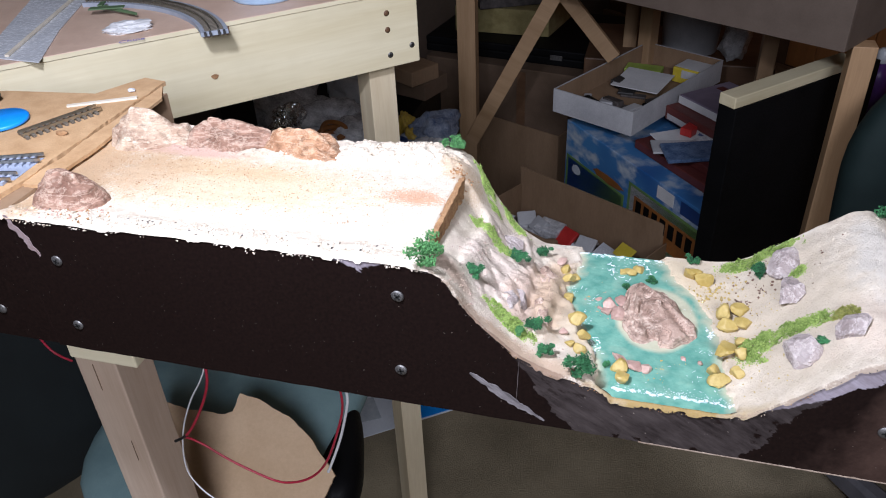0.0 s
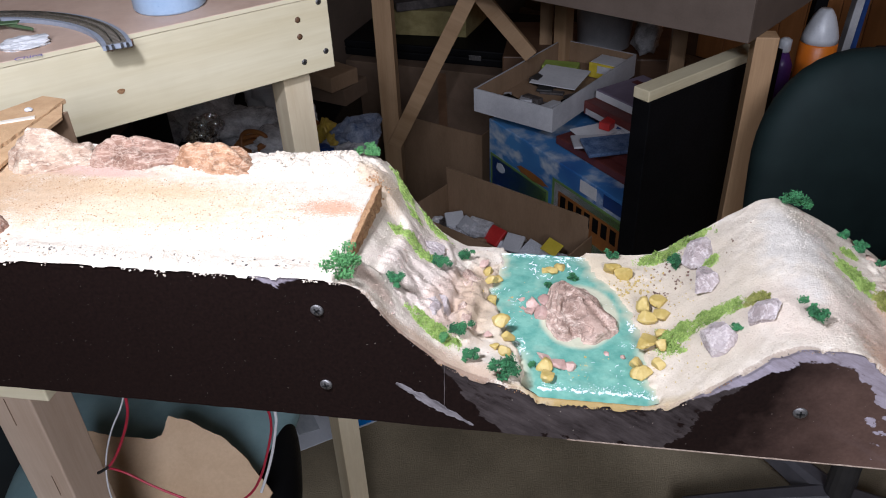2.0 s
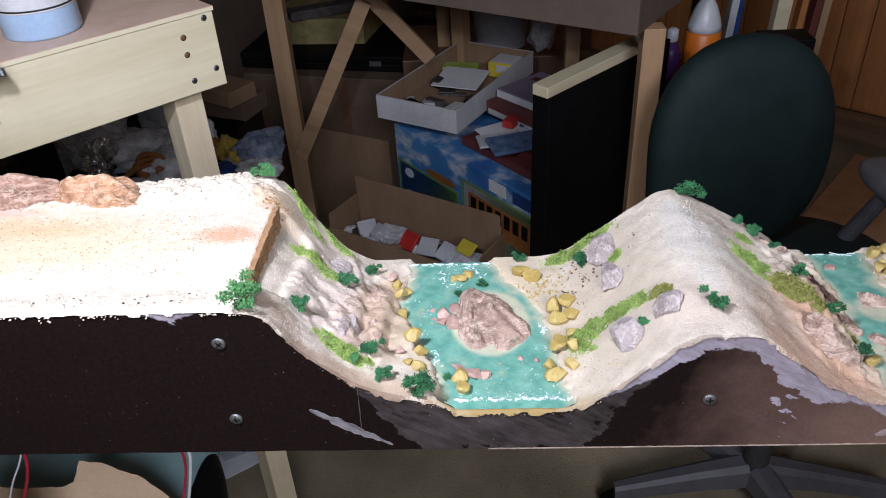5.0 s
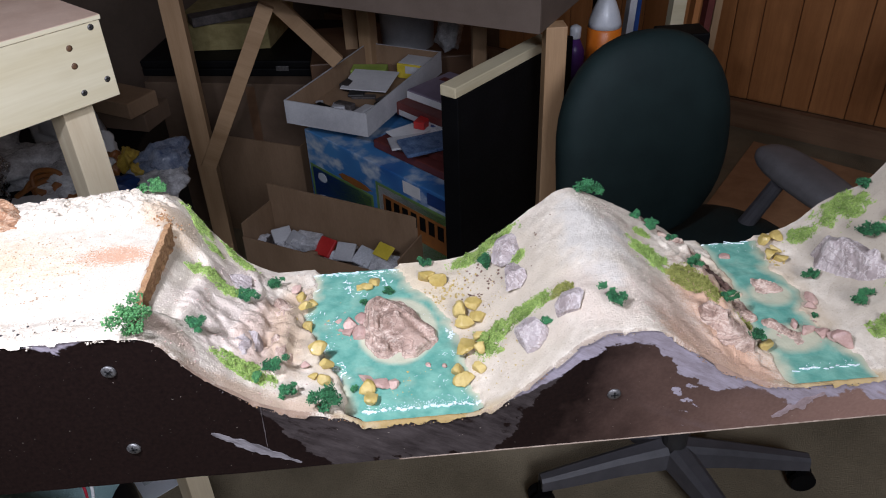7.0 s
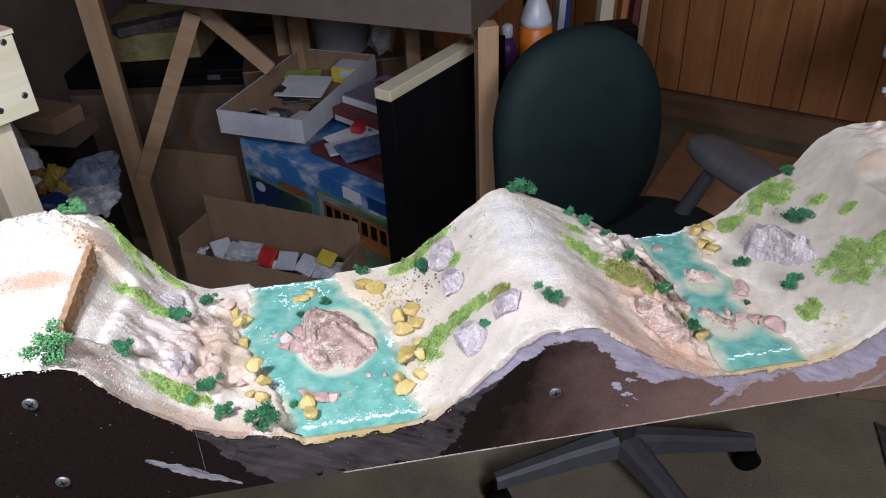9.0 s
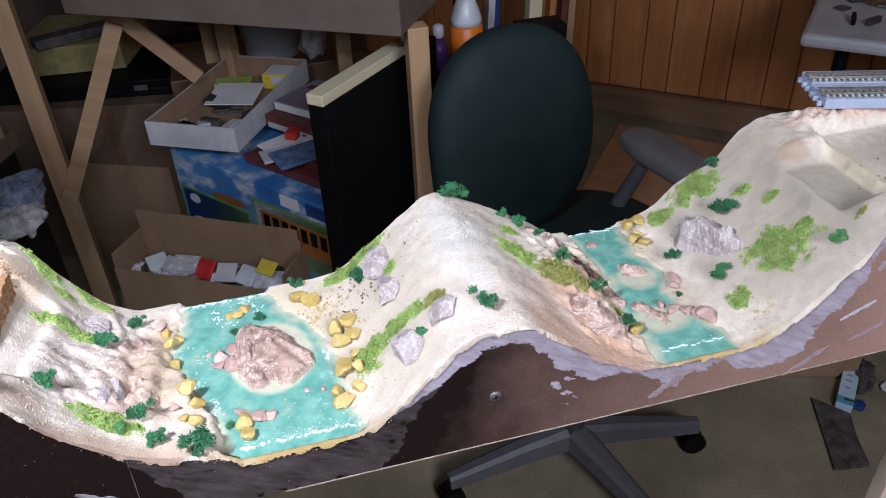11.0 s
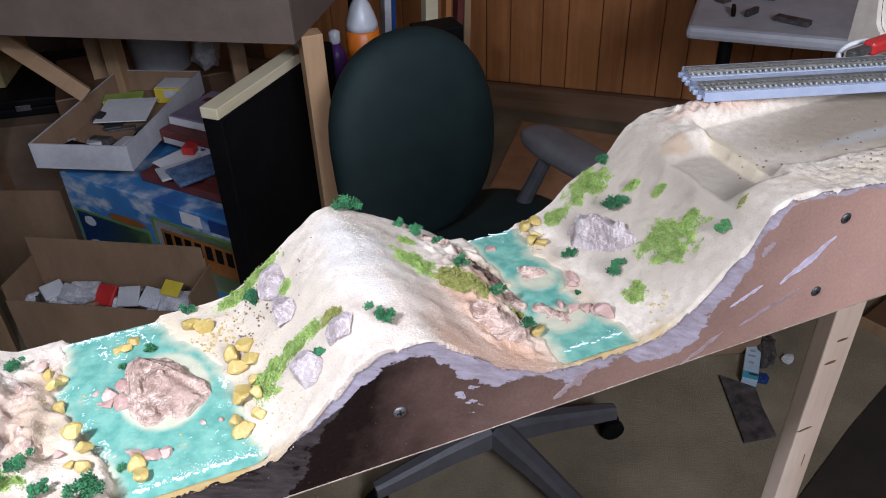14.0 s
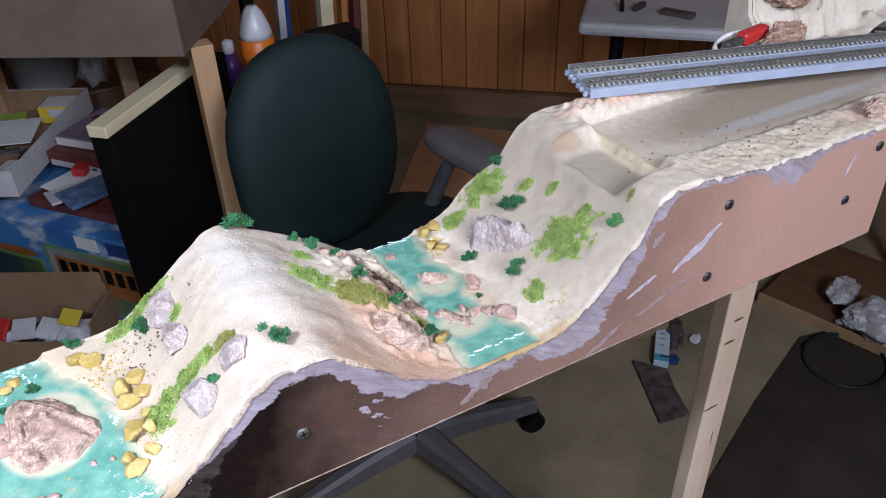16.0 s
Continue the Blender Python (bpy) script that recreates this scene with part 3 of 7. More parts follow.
def tube(points, radius, material, name, parent=None, label="", category="", group=""):
    cu = bpy.data.curves.new(name, "CURVE")
    cu.dimensions, cu.bevel_depth, cu.bevel_resolution, cu.resolution_u = "3D", radius, 2, 8
    sp = cu.splines.new("NURBS")
    sp.points.add(len(points) - 1)
    for p, q in zip(sp.points, points):
        p.co = (*q, 1)
    sp.use_endpoint_u, sp.order_u = True, 3
    tmp = bpy.data.objects.new(name, cu)
    me = bpy.data.meshes.new_from_object(tmp)
    bpy.data.objects.remove(tmp)
    bpy.data.curves.remove(cu)
    me.materials.clear()
    me.materials.append(material)
    for f in me.polygons:
        f.use_smooth = True
    ob = new(name, me)
    ob.parent = parent
    return tagged(ob, label, category, group)


def grain_cloud(points, size, rng, squash=1.0):
    """Many small uneven lumps as one mesh."""
    base = [(1, 0, 0), (-1, 0, 0), (0, 1, 0), (0, -1, 0), (0, 0, 1), (0, 0, -1)]
    tri = [(0, 2, 4), (2, 1, 4), (1, 3, 4), (3, 0, 4), (2, 0, 5), (1, 2, 5), (3, 1, 5), (0, 3, 5)]
    verts, faces = [], []
    for p in points:
        r = size * rng.uniform(0.55, 1.35)
        turn = Euler((rng.uniform(0, 6), rng.uniform(0, 6), rng.uniform(0, 6))).to_matrix()
        k = len(verts)
        for b in base:
            v = turn @ (Vector(b) * r * rng.uniform(0.6, 1.3))
            verts.append((p[0] + v.x, p[1] + v.y, p[2] + v.z * squash))
        faces += [(k + a, k + b, k + c) for a, b, c in tri]
    me = bpy.data.meshes.new("grains")
    me.from_pydata(verts, [], faces)
    return me


def stone_mesh(seed, sx, sy, sz, planes=12, rough=0.10, level=3, smooth=False, craggy=0.0, near=0.62, far=0.95):
    """A faceted stone: a ball cut by random planes, then roughened."""
    rng = random.Random(seed)
    cuts = []
    for k in range(planes):
        n = Vector((rng.gauss(0, 1), rng.gauss(0, 1), rng.gauss(0, 1))).normalized()
        cuts.append((n, rng.uniform(near, far)))
    layer = Vector((rng.gauss(0, 1), rng.gauss(0, 1), rng.gauss(0, 1))).normalized()
    cross = Vector((rng.gauss(0, 1), rng.gauss(0, 1), rng.gauss(0, 1))).normalized()
    bm = bmesh.new()
    bmesh.ops.create_icosphere(bm, subdivisions=level, radius=1.0)
    off = Vector((rng.uniform(0, 50), rng.uniform(0, 50), rng.uniform(0, 50)))
    for v in bm.verts:
        d = v.co.normalized()
        r = 1.0
        for n, c in cuts:
            k = d.dot(n)
            if k > 0.05:
                r = min(r, c / k)
        r *= 1 + rough * noise.fractal(d * 2.2 + off, 1.0, 2.0, 4)
        if craggy:
            q = d.dot(layer) * 2.4 + 1.5 * noise.noise(d * 1.2 + off)
            q2 = d.dot(cross) * 3.1 + 1.8 * noise.noise(d * 1.7 - off)
            r *= 1 + craggy * (0.22 * (q - math.floor(q) - 0.5) + 0.14 * (q2 - math.floor(q2) - 0.5) + 0.05 * noise.fractal(d * 6 + off, 0.9, 2.1, 4))
        v.co = Vector((d.x * sx, d.y * sy, d.z * sz)) * r
    for f in bm.faces:
        f.smooth = smooth
    return bm

# ---- the room ----
AX, BX = Vector((0.76, -0.65, 0)), Vector((0.65, 0.76, 0))
ROOM_TURN = math.degrees(math.atan2(AX.y, AX.x))


def room_block(name, a0, a1, b0, b1, z0, z1, material, label, category):
    bm = block(a0, a1, b0, b1, z0, z1)
    return single(name, bm, material, label, category, (0, 0, 0), ROOM_TURN, kind="structure")


floor = room_block("floor", -3.2, 3.6, -2.4, 3.3, -0.08, 0.0, CARPET, "worn beige brown carpet on the floor", "floor")
room_block("ceiling", -3.2, 3.6, -2.4, 3.3, 2.45, 2.55, CEIL, "dull off-white basement ceiling", "ceiling")
wall_panel = room_block("wall_north", -3.2, 3.6, 3.15, 3.30, 0, 2.45, TRIM, "wall clad in orange stained wooden boards", "wall")
room_block("wall_south", -3.2, 3.6, -2.4, -2.28, 0, 2.45, WALL, "plain dark basement wall", "wall")
room_block("wall_west", -3.2, -3.05, -2.28, 3.15, 0, 2.45, WALL, "plain dark basement wall", "wall")
room_block("wall_east", 3.45, 3.6, -2.28, 3.15, 0, 2.45, WALL, "plain dark basement wall", "wall")
room_block("baseboard", -3.05, 3.45, 3.105, 3.135, 0, 0.11, SKIRT, "brown stained wooden skirting board", "baseboard")

a, wide = -1.93, True
while a < 2.2:
    w = 0.134 if wide else 0.104
    ob = part("wall_board", block(a + 0.0015, a + w - 0.0015, 3.138, 3.149, 0.112, 2.44, 0.003, None, 1), PANEL, wall_panel)
    a, wide = a + w, not wide

# ---- the model railway module ----
Y0, Y1, BOTTOM, WATER = 0.345, 0.500, 1.072, 1.1035
FRONT = [(-0.41, 1.182), (-0.117, 1.183), (-0.100, 1.178), (-0.085, 1.156), (-0.07, 1.140), (-0.051, 1.125), (-0.03, 1.117), (0, 1.110), (0.02, 1.1056), (0.04, 1.1036),
         (0.073, 1.107), (0.093, 1.120), (0.111, 1.138), (0.129, 1.155), (0.145, 1.159), (0.164, 1.158), (0.182, 1.147), (0.205, 1.127), (0.231, 1.112),
         (0.253, 1.105), (0.28, 1.1025), (0.311, 1.1035), (0.341, 1.118), (0.362, 1.139), (0.382, 1.158), (0.396, 1.181), (0.42, 1.186), (0.47, 1.180),
         (0.52, 1.177), (0.75, 1.176)]
BACK = [(-0.41, 1.18), (-0.2, 1.178), (-0.146, 1.182), (-0.12, 1.176), (-0.10, 1.144), (-0.078, 1.115), (-0.055, 1.1046), (0.05, 1.1046), (0.07, 1.1062), (0.103, 1.126),
        (0.128, 1.146), (0.152, 1.158), (0.168, 1.152), (0.199, 1.135), (0.222, 1.121), (0.246, 1.1052), (0.303, 1.1052), (0.327, 1.116), (0.345, 1.132),
        (0.372, 1.145), (0.395, 1.171), (0.413, 1.178), (0.75, 1.172)]
POND_A = [(-0.037, 0.51), (-0.033, 0.467), (-0.040, 0.448), (-0.039, 0.433), (-0.029, 0.412), (-0.022, 0.393), (-0.013, 0.379), (-0.005, 0.33),
          (0.076, 0.33), (0.068, 0.375), (0.066, 0.396), (0.063, 0.419), (0.053, 0.45), (0.031, 0.479), (0.027, 0.51)]
POND_B = [(0.254, 0.51), (0.294, 0.51), (0.297, 0.48), (0.291, 0.462), (0.300, 0.439), (0.299, 0.417), (0.293, 0.412), (0.295, 0.394), (0.308, 0.365),
          (0.312, 0.33), (0.251, 0.33), (0.256, 0.367), (0.253, 0.384), (0.252, 0.407), (0.260, 0.434), (0.256, 0.459)]


def smooth_line(pairs, step=0.002):
    """A dense flowing line through (along, height) pairs, with no overshoot."""
    x, z = np.array([p[0] for p in pairs]), np.array([p[1] for p in pairs])
    d = np.diff(z) / np.diff(x)
    m = np.zeros(len(x))
    for k in range(1, len(x) - 1):
        m[k] = 0.0 if d[k - 1] * d[k] <= 0 else 2 * d[k - 1] * d[k] / (d[k - 1] + d[k])
    m[0], m[-1] = d[0], d[-1]
    xs = np.arange(x[0], x[-1] + step, step)
    k = np.clip(np.searchsorted(x, xs) - 1, 0, len(x) - 2)
    w = x[k + 1] - x[k]
    u = np.clip((xs - x[k]) / w, 0, 1)
    zs = ((2 * u ** 3 - 3 * u ** 2 + 1) * z[k] + (u ** 3 - 2 * u ** 2 + u) * w * m[k] + (3 * u ** 2 - 2 * u ** 3) * z[k + 1] + (u ** 3 - u ** 2) * w * m[k + 1])
    return xs, zs


PX, PZ = smooth_line(FRONT)
QX, QZ = smooth_line(BACK)


def rim_distance(poly, x, y):
    """Distance to the outline of a pond, negative inside."""
    inside, best, n = False, 9.0, len(poly)
    for k in range(n):
        (ax, ay), (bx, by) = poly[k], poly[(k + 1) % n]
        if (ay > y) != (by > y) and x < (bx - ax) * (y - ay) / (by - ay) + ax:
            inside = not inside
        ex, ey = bx - ax, by - ay
        u = max(0.0, min(1.0, ((x - ax) * ex + (y - ay) * ey) / (ex * ex + ey * ey)))
        best = min(best, math.hypot(x - ax - u * ex, y - ay - u * ey))
    return -best if inside else best


def ease(a, b, x):
    u = max(0.0, min(1.0, (x - a) / (b - a)))
    return u * u * (3 - 2 * u)


def window(x, a, b, soft):
    return ease(a - soft, a + soft, x) * (1 - ease(b - soft, b + soft, x))


def rim(x, y):
    wob = 0.0042 * noise.fractal(Vector((x * 80, y * 80, 3)), 1.0, 2.0, 3)
    return min(rim_distance(POND_A, x, y), rim_distance(POND_B, x, y)) + wob


def ground_height(x, y):
    v = max(0.0, min(1.0, (y - Y0) / (Y1 - Y0)))
    h = (1 - v) * float(np.interp(x, PX, PZ)) + v * float(np.interp(x, QX, QZ))
    p = Vector((x, y, 0))
    n1 = noise.fractal(p * 38, 1.0, 2.0, 3)
    n2 = noise.fractal(p * 150, 1.0, 2.0, 3)
    # the level road bed with its rough plaster edges
    bed = 1 - ease(-0.118, -0.116, x)
    level = bed * window(y + 0.006 * n1, 0.364, 0.468, 0.011)
    chip = ease(0.30, 0.42, noise.fractal(p * 170 + Vector((0, 0, 4)), 1.0, 2.0, 2))
    h += bed * (1 - level) * (0.0010 * n1 + 0.0009 * n2 - 0.0016 * chip)
    h = h * (1 - level) + (1.1775 + 0.0003 * n2) * level
    pit = ease(0.10, 0.30, noise.fractal(Vector((x * 110, y * 190, 6)), 1.0, 2.0, 3))
    h += window(x, -0.21, -0.122, 0.014) * window(y, 0.470, 0.496, 0.008) * (0.0042 + 0.0022 * n1 + 0.0012 * n2 - 0.0022 * pit)
    # the drop behind the road bed's cut end
    h -= 0.010 * (1 - bed) * window(x, -0.13, -0.098, 0.006) * window(y, 0.378, 0.462, 0.005)
    # the craggy bank over the first pond: two tilted slabs that break off towards the water
    xw = x + 0.004 * n1 + 0.0012 * n2
    crag = window(x, -0.098, -0.036, 0.010) * window(y, 0.362, 0.485, 0.018)
    lumpy = noise.fractal(Vector((x * 70, y * 70, 7)), 0.8, 2.1, 5)
    h += crag * 0.0042 * (0.33 - noise.voronoi(Vector((xw * 85 + y * 25, y * 60, 3)))[0][0])
    h += crag * (0.0026 * lumpy + 0.0008 * noise.fractal(p * 260, 0.8, 2.0, 3))
    h += 0.0050 * ease(-0.092, -0.0625, xw) * (1 - ease(-0.0625, -0.0585, xw)) * window(y, 0.383, 0.462, 0.014)
    h += 0.0045 * ease(-0.0590, -0.0455, xw) * (1 - ease(-0.0445, -0.0405, xw)) * window(y, 0.376, 0.447, 0.010)
    h += 0.0050 * ease(-0.085, -0.068, xw + 0.12 * (y - 0.46)) * (1 - ease(-0.067, -0.064, xw + 0.12 * (y - 0.46))) * window(y, 0.455, 0.488, 0.008)
    # hill between the ponds
    h += 0.004 * math.exp(-((x - 0.157) / 0.03) ** 2 - ((y - 0.44) / 0.05) ** 2)
    h += 0.0095 * ease(0.196, 0.232, x) * (1 - ease(0.237, 0.248, x + 0.004 * n1)) * window(y, 0.375, 0.478, 0.015)
    cliff = window(x, 0.212, 0.252, 0.008) * window(y, 0.36, 0.485, 0.012)
    h += cliff * (0.006 * (noise.ridged_multi_fractal(Vector((x * 50 + y * 20, y * 40, 2)), 1.0, 2.1, 4, 1.0, 2.0) - 1.0) + 0.002 * n2)
    # the hollow and the level yard on the far slope
    hollow = window(x + 0.004 * n1, 0.387, 0.4305, 0.0060) * window(y + 0.003 * n1, 0.378, 0.448, 0.008)
    h = h * (1 - hollow) + (1.1662 + 0.0003 * n2) * hollow
    yard = ease(0.4258, 0.4312, x + 0.0015 * n1) * window(y, 0.385, 0.468, 0.003)
    h = h * (1 - yard) + (1.1735 + 0.0002 * n2) * yard
    bank = window(x, 0.425, 0.560, 0.012) * window(y, 0.470, 0.492, 0.006)
    h += bank * (0.0075 + 0.003 * n2)
    edge = ease(0.42, 0.44, x) * (1 - yard) * (1 - hollow)
    h += edge * (0.0005 * n2 + 0.0005 * n1 + 0.0007 * noise.fractal(p * 380, 1.0, 2.0, 2))
    h += (1 - bed) * (1 - yard) * (1 - hollow) * (0.0015 * n1 + 0.0004 * n2)
    # pond beds and shores
    d = rim(x, y)
    lip = ease(0.3470, 0.3510, y)
    if d < 0:
        low = min(h, WATER - 0.0004 - 0.006 * ease(0, 0.010, -d))
        front = h + (WATER + 0.0003 + 0.0003 * n2 - h) * ease(0.0, 0.010, -d)
        h = front + (low - front) * lip
    else:
        h = h + (max(h, WATER + 0.0002 + 0.0012 * ease(0, 0.006, d)) - h) * lip
    if y < 0.3447:
        h -= 0.0006 + (0.0006 + 0.0024 * ease(-0.125, -0.10, x)) * ease(-0.15, 0.45, noise.fractal(Vector((x * 95, 2.5, 0)), 0.7, 2.2, 5)) + 0.0008 * n2
    return h


def grid_mesh(name, x0, x1, y0, y1, step, fn):
    nx, ny = round((x1 - x0) / step), round((y1 - y0) / step)
    xs, ys = np.linspace(x0, x1, nx + 1), np.linspace(y0, y1, ny + 1)
    verts = [(x, y, fn(x, y)) for y in ys for x in xs]
    w = nx + 1
    faces = [(j * w + i, j * w + i + 1, (j + 1) * w + i + 1, (j + 1) * w + i) for j in range(ny) for i in range(nx)]
    me = bpy.data.meshes.new(name)
    me.from_pydata(verts, [], faces)
    me.polygons.foreach_set("use_smooth", [True] * len(faces))
    return me


def mesh_part(name, me, material, parent, label=""):
    me.materials.clear()
    me.materials.append(material)
    ob = new(name, me)
    ob.parent = parent
    if label:
        ob["label"] = label
    return ob


module = thing("railway_module", "model railway module with plaster hills, resin ponds and brown hardboard front", "model railway")
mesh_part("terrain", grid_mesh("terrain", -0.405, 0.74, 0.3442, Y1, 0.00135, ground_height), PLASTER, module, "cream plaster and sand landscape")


def profile_panel(y0, y1, x0, x1, fn, step=0.003):
    """An upright board whose upper edge follows the land."""
    bm = bmesh.new()
    xs = np.linspace(x0, x1, round((x1 - x0) / step) + 1)
    rows = [[bm.verts.new((x, y, z)) for x in xs for z in (fn(x),)] for y in (y0, y1)]
    feet = [[bm.verts.new((x, y, BOTTOM + 0.0006 * noise.noise(Vector((x * 60, y, 0))))) for x in xs] for y in (y0, y1)]
    for k in range(len(xs) - 1):
        bm.faces.new((feet[0][k], feet[0][k + 1], rows[0][k + 1], rows[0][k]))
        bm.faces.new((feet[1][k + 1], feet[1][k], rows[1][k], rows[1][k + 1]))
        bm.faces.new((rows[0][k], rows[0][k + 1], rows[1][k + 1], rows[1][k]))
        bm.faces.new((feet[0][k + 1], feet[0][k], feet[1][k], feet[1][k + 1]))
    for k in (0, len(xs) - 1):
        bm.faces.new((feet[0][k], rows[0][k], rows[1][k], feet[1][k]))
    bmesh.ops.recalc_face_normals(bm, faces=bm.faces)
    return bm


def front_edge(x):
    return ground_height(x, 0.3456) - 0.0017 - 0.0002 * noise.noise(Vector((x * 130, 1, 0)))


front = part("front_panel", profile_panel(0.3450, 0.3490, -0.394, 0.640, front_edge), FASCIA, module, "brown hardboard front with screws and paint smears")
LILAC_AT = [(-0.165, 0), (-0.15, 0.008), (-0.135, 0), (0.085, 0), (0.10, 0.006), (0.125, 0.011), (0.15, 0.012), (0.165, 0.011), (0.18, 0.026), (0.19, 0.036), (0.20, 0.026), (0.215, 0.009), (0.235, 0.006),
            (0.262, 0.016), (0.285, 0.009), (0.30, 0.007), (0.315, 0.018), (0.34, 0.032), (0.36, 0.030), (0.38, 0.026), (0.394, 0.018), (0.41, 0.004), (0.47, 0.003), (0.49, 0.010), (0.52, 0.018), (0.545, 0.02), (0.56, 0.005), (0.64, 0.004)]
GREY_AT = [(-0.062, 0), (-0.048, 0.010), (-0.03, 0.034), (0.0, 0.040), (0.05, 0.034), (0.09, 0.026), (0.11, 0.012), (0.135, 0)]
for key, table_of in (("lilac", LILAC_AT), ("grey", GREY_AT), ("below", None)):
    att = front.data.attributes.new(key, "FLOAT", "POINT")
    if table_of:
        att.data.foreach_set("value", [float(np.interp(v.co.x, [p[0] for p in table_of], [p[1] for p in table_of])) for v in front.data.vertices])
    else:
        att.data.foreach_set("value", [front_edge(v.co.x) - v.co.z for v in front.data.vertices])
part("back_panel", profile_panel(0.4965, 0.5010, -0.405, 0.74, lambda x: ground_height(x, 0.499) - 0.002), HARDBOARD, module)
part("end_panel", block(0.7405, 0.7445, 0.345, 0.501, BOTTOM, 1.172), HARDBOARD, module)


def water(x0, x1):
    me = grid_mesh("water", x0, x1, 0.3471, 0.4960, 0.0018, lambda x, y: WATER + 0.0005 * noise.noise(Vector((x * 120, y * 120, 5))))
    att = me.attributes.new("shore", "FLOAT", "POINT")
    def depth_at(x, y):
        isle = (math.hypot((x - 0.024) / 0.0245, (y - 0.427) / 0.0315) - 1) * 0.055
        rock = (math.hypot((x - 0.275) / 0.014, (y - 0.387) / 0.010) - 1) * 0.012
        rock2 = (math.hypot((x - 0.281) / 0.011, (y - 0.432) / 0.009) - 1) * 0.012
        return max(0.0, min(1.0, min(-rim(x, y), isle, rock, rock2) / 0.008))

    att.data.foreach_set("value", [depth_at(v.co.x, v.co.y) for v in me.vertices])
    return mesh_part("water", me, RESIN, module, "glossy teal resin water")


water(-0.046, 0.086)
water(0.243, 0.322)


def wave_line(x0, x1, y, deep, seed, wisps, sprays):
    """Ragged wisps of white gel along a pond's edge, with drops behind them."""
    rng = random.Random(seed)
    bm = bmesh.new()
    side = 1 if seed % 2 else -1
    for k in range(wisps):
        cx, ln = x0 + (x1 - x0) * (k + rng.random()) / wisps, (x1 - x0) / wisps * rng.uniform(0.5, 1.6)
        wide, lean, cy = deep * rng.uniform(0.3, 1.1), rng.gauss(0, 0.25), y + side * rng.uniform(-0.0006, 0.0014)
        top, low = [], []
        for q in range(9):
            u = q / 8
            w = wide * (0.15 + math.sin(math.pi * u)) * (0.7 + 0.6 * noise.noise(Vector((u * 4, k, seed))))
            px, py = cx + ln * (u - 0.5), cy + lean * ln * (u - 0.5)
            top.append((px, py + w * 0.5))
            low.append((px, py - w * 0.5 * rng.uniform(0.4, 1.0)))
        slab(top + low[::-1], WATER + 0.0001, WATER + rng.uniform(0.0006, 0.0010), bm)
    part("wave_crest", bm, FOAM_WHITE, module, "white gel wave crest")
    pts = [(x0 + (x1 - x0) * rng.random(), y + side * abs(rng.gauss(0, 0.003)), WATER + 0.0002) for k in range(sprays)]
    mesh_part("wave_foam", grain_cloud(pts, 0.00034, rng, 0.4), FOAM_WHITE, module, "specks of white gel")


wave_line(0.002, 0.074, 0.3540, 0.0036, 1, 26, 260)
wave_line(-0.037, 0.030, 0.4940, 0.0022, 2, 18, 90)
wave_line(0.262, 0.304, 0.3575, 0.0016, 3, 10, 40)
wave_line(0.255, 0.294, 0.4950, 0.0009, 4, 8, 10)


def ripple_patch(cx, cy, r, n, seed):
    rng = random.Random(seed)
    pts = []
    for k in range(n // 4):
        a, x, y = rng.uniform(0, 3.1), cx + rng.gauss(0, r), cy + rng.gauss(0, r * 0.6)
        for q in range(rng.randint(1, 5)):
            pts.append((x + 0.0006 * q * math.cos(a), y + 0.0006 * q * math.sin(a), WATER + 0.0001))
    return mesh_part("ripple_foam", grain_cloud(pts, 0.00032, rng, 0.4), FOAM_WHITE, module)


for k, (cx, cy, r, n) in enumerate([(0.045, 0.365, 0.012, 70), (-0.003, 0.478, 0.006, 60), (-0.016, 0.476, 0.010, 30), (0.044, 0.437, 0.006, 30), (0.058, 0.415, 0.004, 30),
                                    (-0.026, 0.414, 0.004, 110), (-0.018, 0.392, 0.004, 100), (-0.033, 0.446, 0.004, 80), (0.056, 0.40, 0.003, 60), (0.010, 0.482, 0.006, 40), (0.03, 0.47, 0.006, 20), (-0.022, 0.433, 0.010, 40),
                                    (0.28, 0.485, 0.008, 25)]):
    ripple_patch(cx, cy, r, n, 20 + k)


def foam_curl(cx, cy, r, a0, a1, seed):
    """Beads and wisps of white gel where water curls round a stone."""
    rng = random.Random(seed)
    pts = []
    for k in range(22):
        a, rr = radians(rng.uniform(a0, a1)), r * rng.uniform(0.75, 1.55)
        x, y, bend = cx + rr * math.cos(a), cy + rr * math.sin(a), a + rng.uniform(0.4, 2.4)
        for q in range(rng.randint(1, 5)):
            pts.append((x + 0.0007 * q * math.cos(bend), y + 0.0007 * q * math.sin(bend), WATER + 0.0003))
    mesh_part("wave_foam", grain_cloud(pts, 0.00052, rng, 0.6), FOAM_WHITE, module, "beads of white gel")


for k, row in enumerate([(-0.026, 0.401, 0.008, 60, 190), (-0.019, 0.388, 0.0085, -60, 80), (-0.002, 0.477, 0.008, 120, 300), (0.010, 0.479, 0.008, -40, 100), (0.054, 0.418, 0.005, -60, 60), (-0.040, 0.475, 0.006, 0, 160)]):
    foam_curl(*row, 60 + k)

# the cut end of the cork road bed
rng = random.Random(5)
bm = block(-0.1175, -0.1140, 0.381, 0.459, 1.163, 1.1782)
bmesh.ops.subdivide_edges(bm, edges=bm.edges, cuts=30, use_grid_fill=True)
for v in bm.verts:
    v.co.x += 0.0010 * noise.fractal(v.co * 330, 1.0, 2.0, 3)
    v.co.z += 0.0006 * noise.noise(v.co * 300)
part("cork_road_bed_end", bm, CORK_EDGE, module, "crumbly brown cut cork edge")


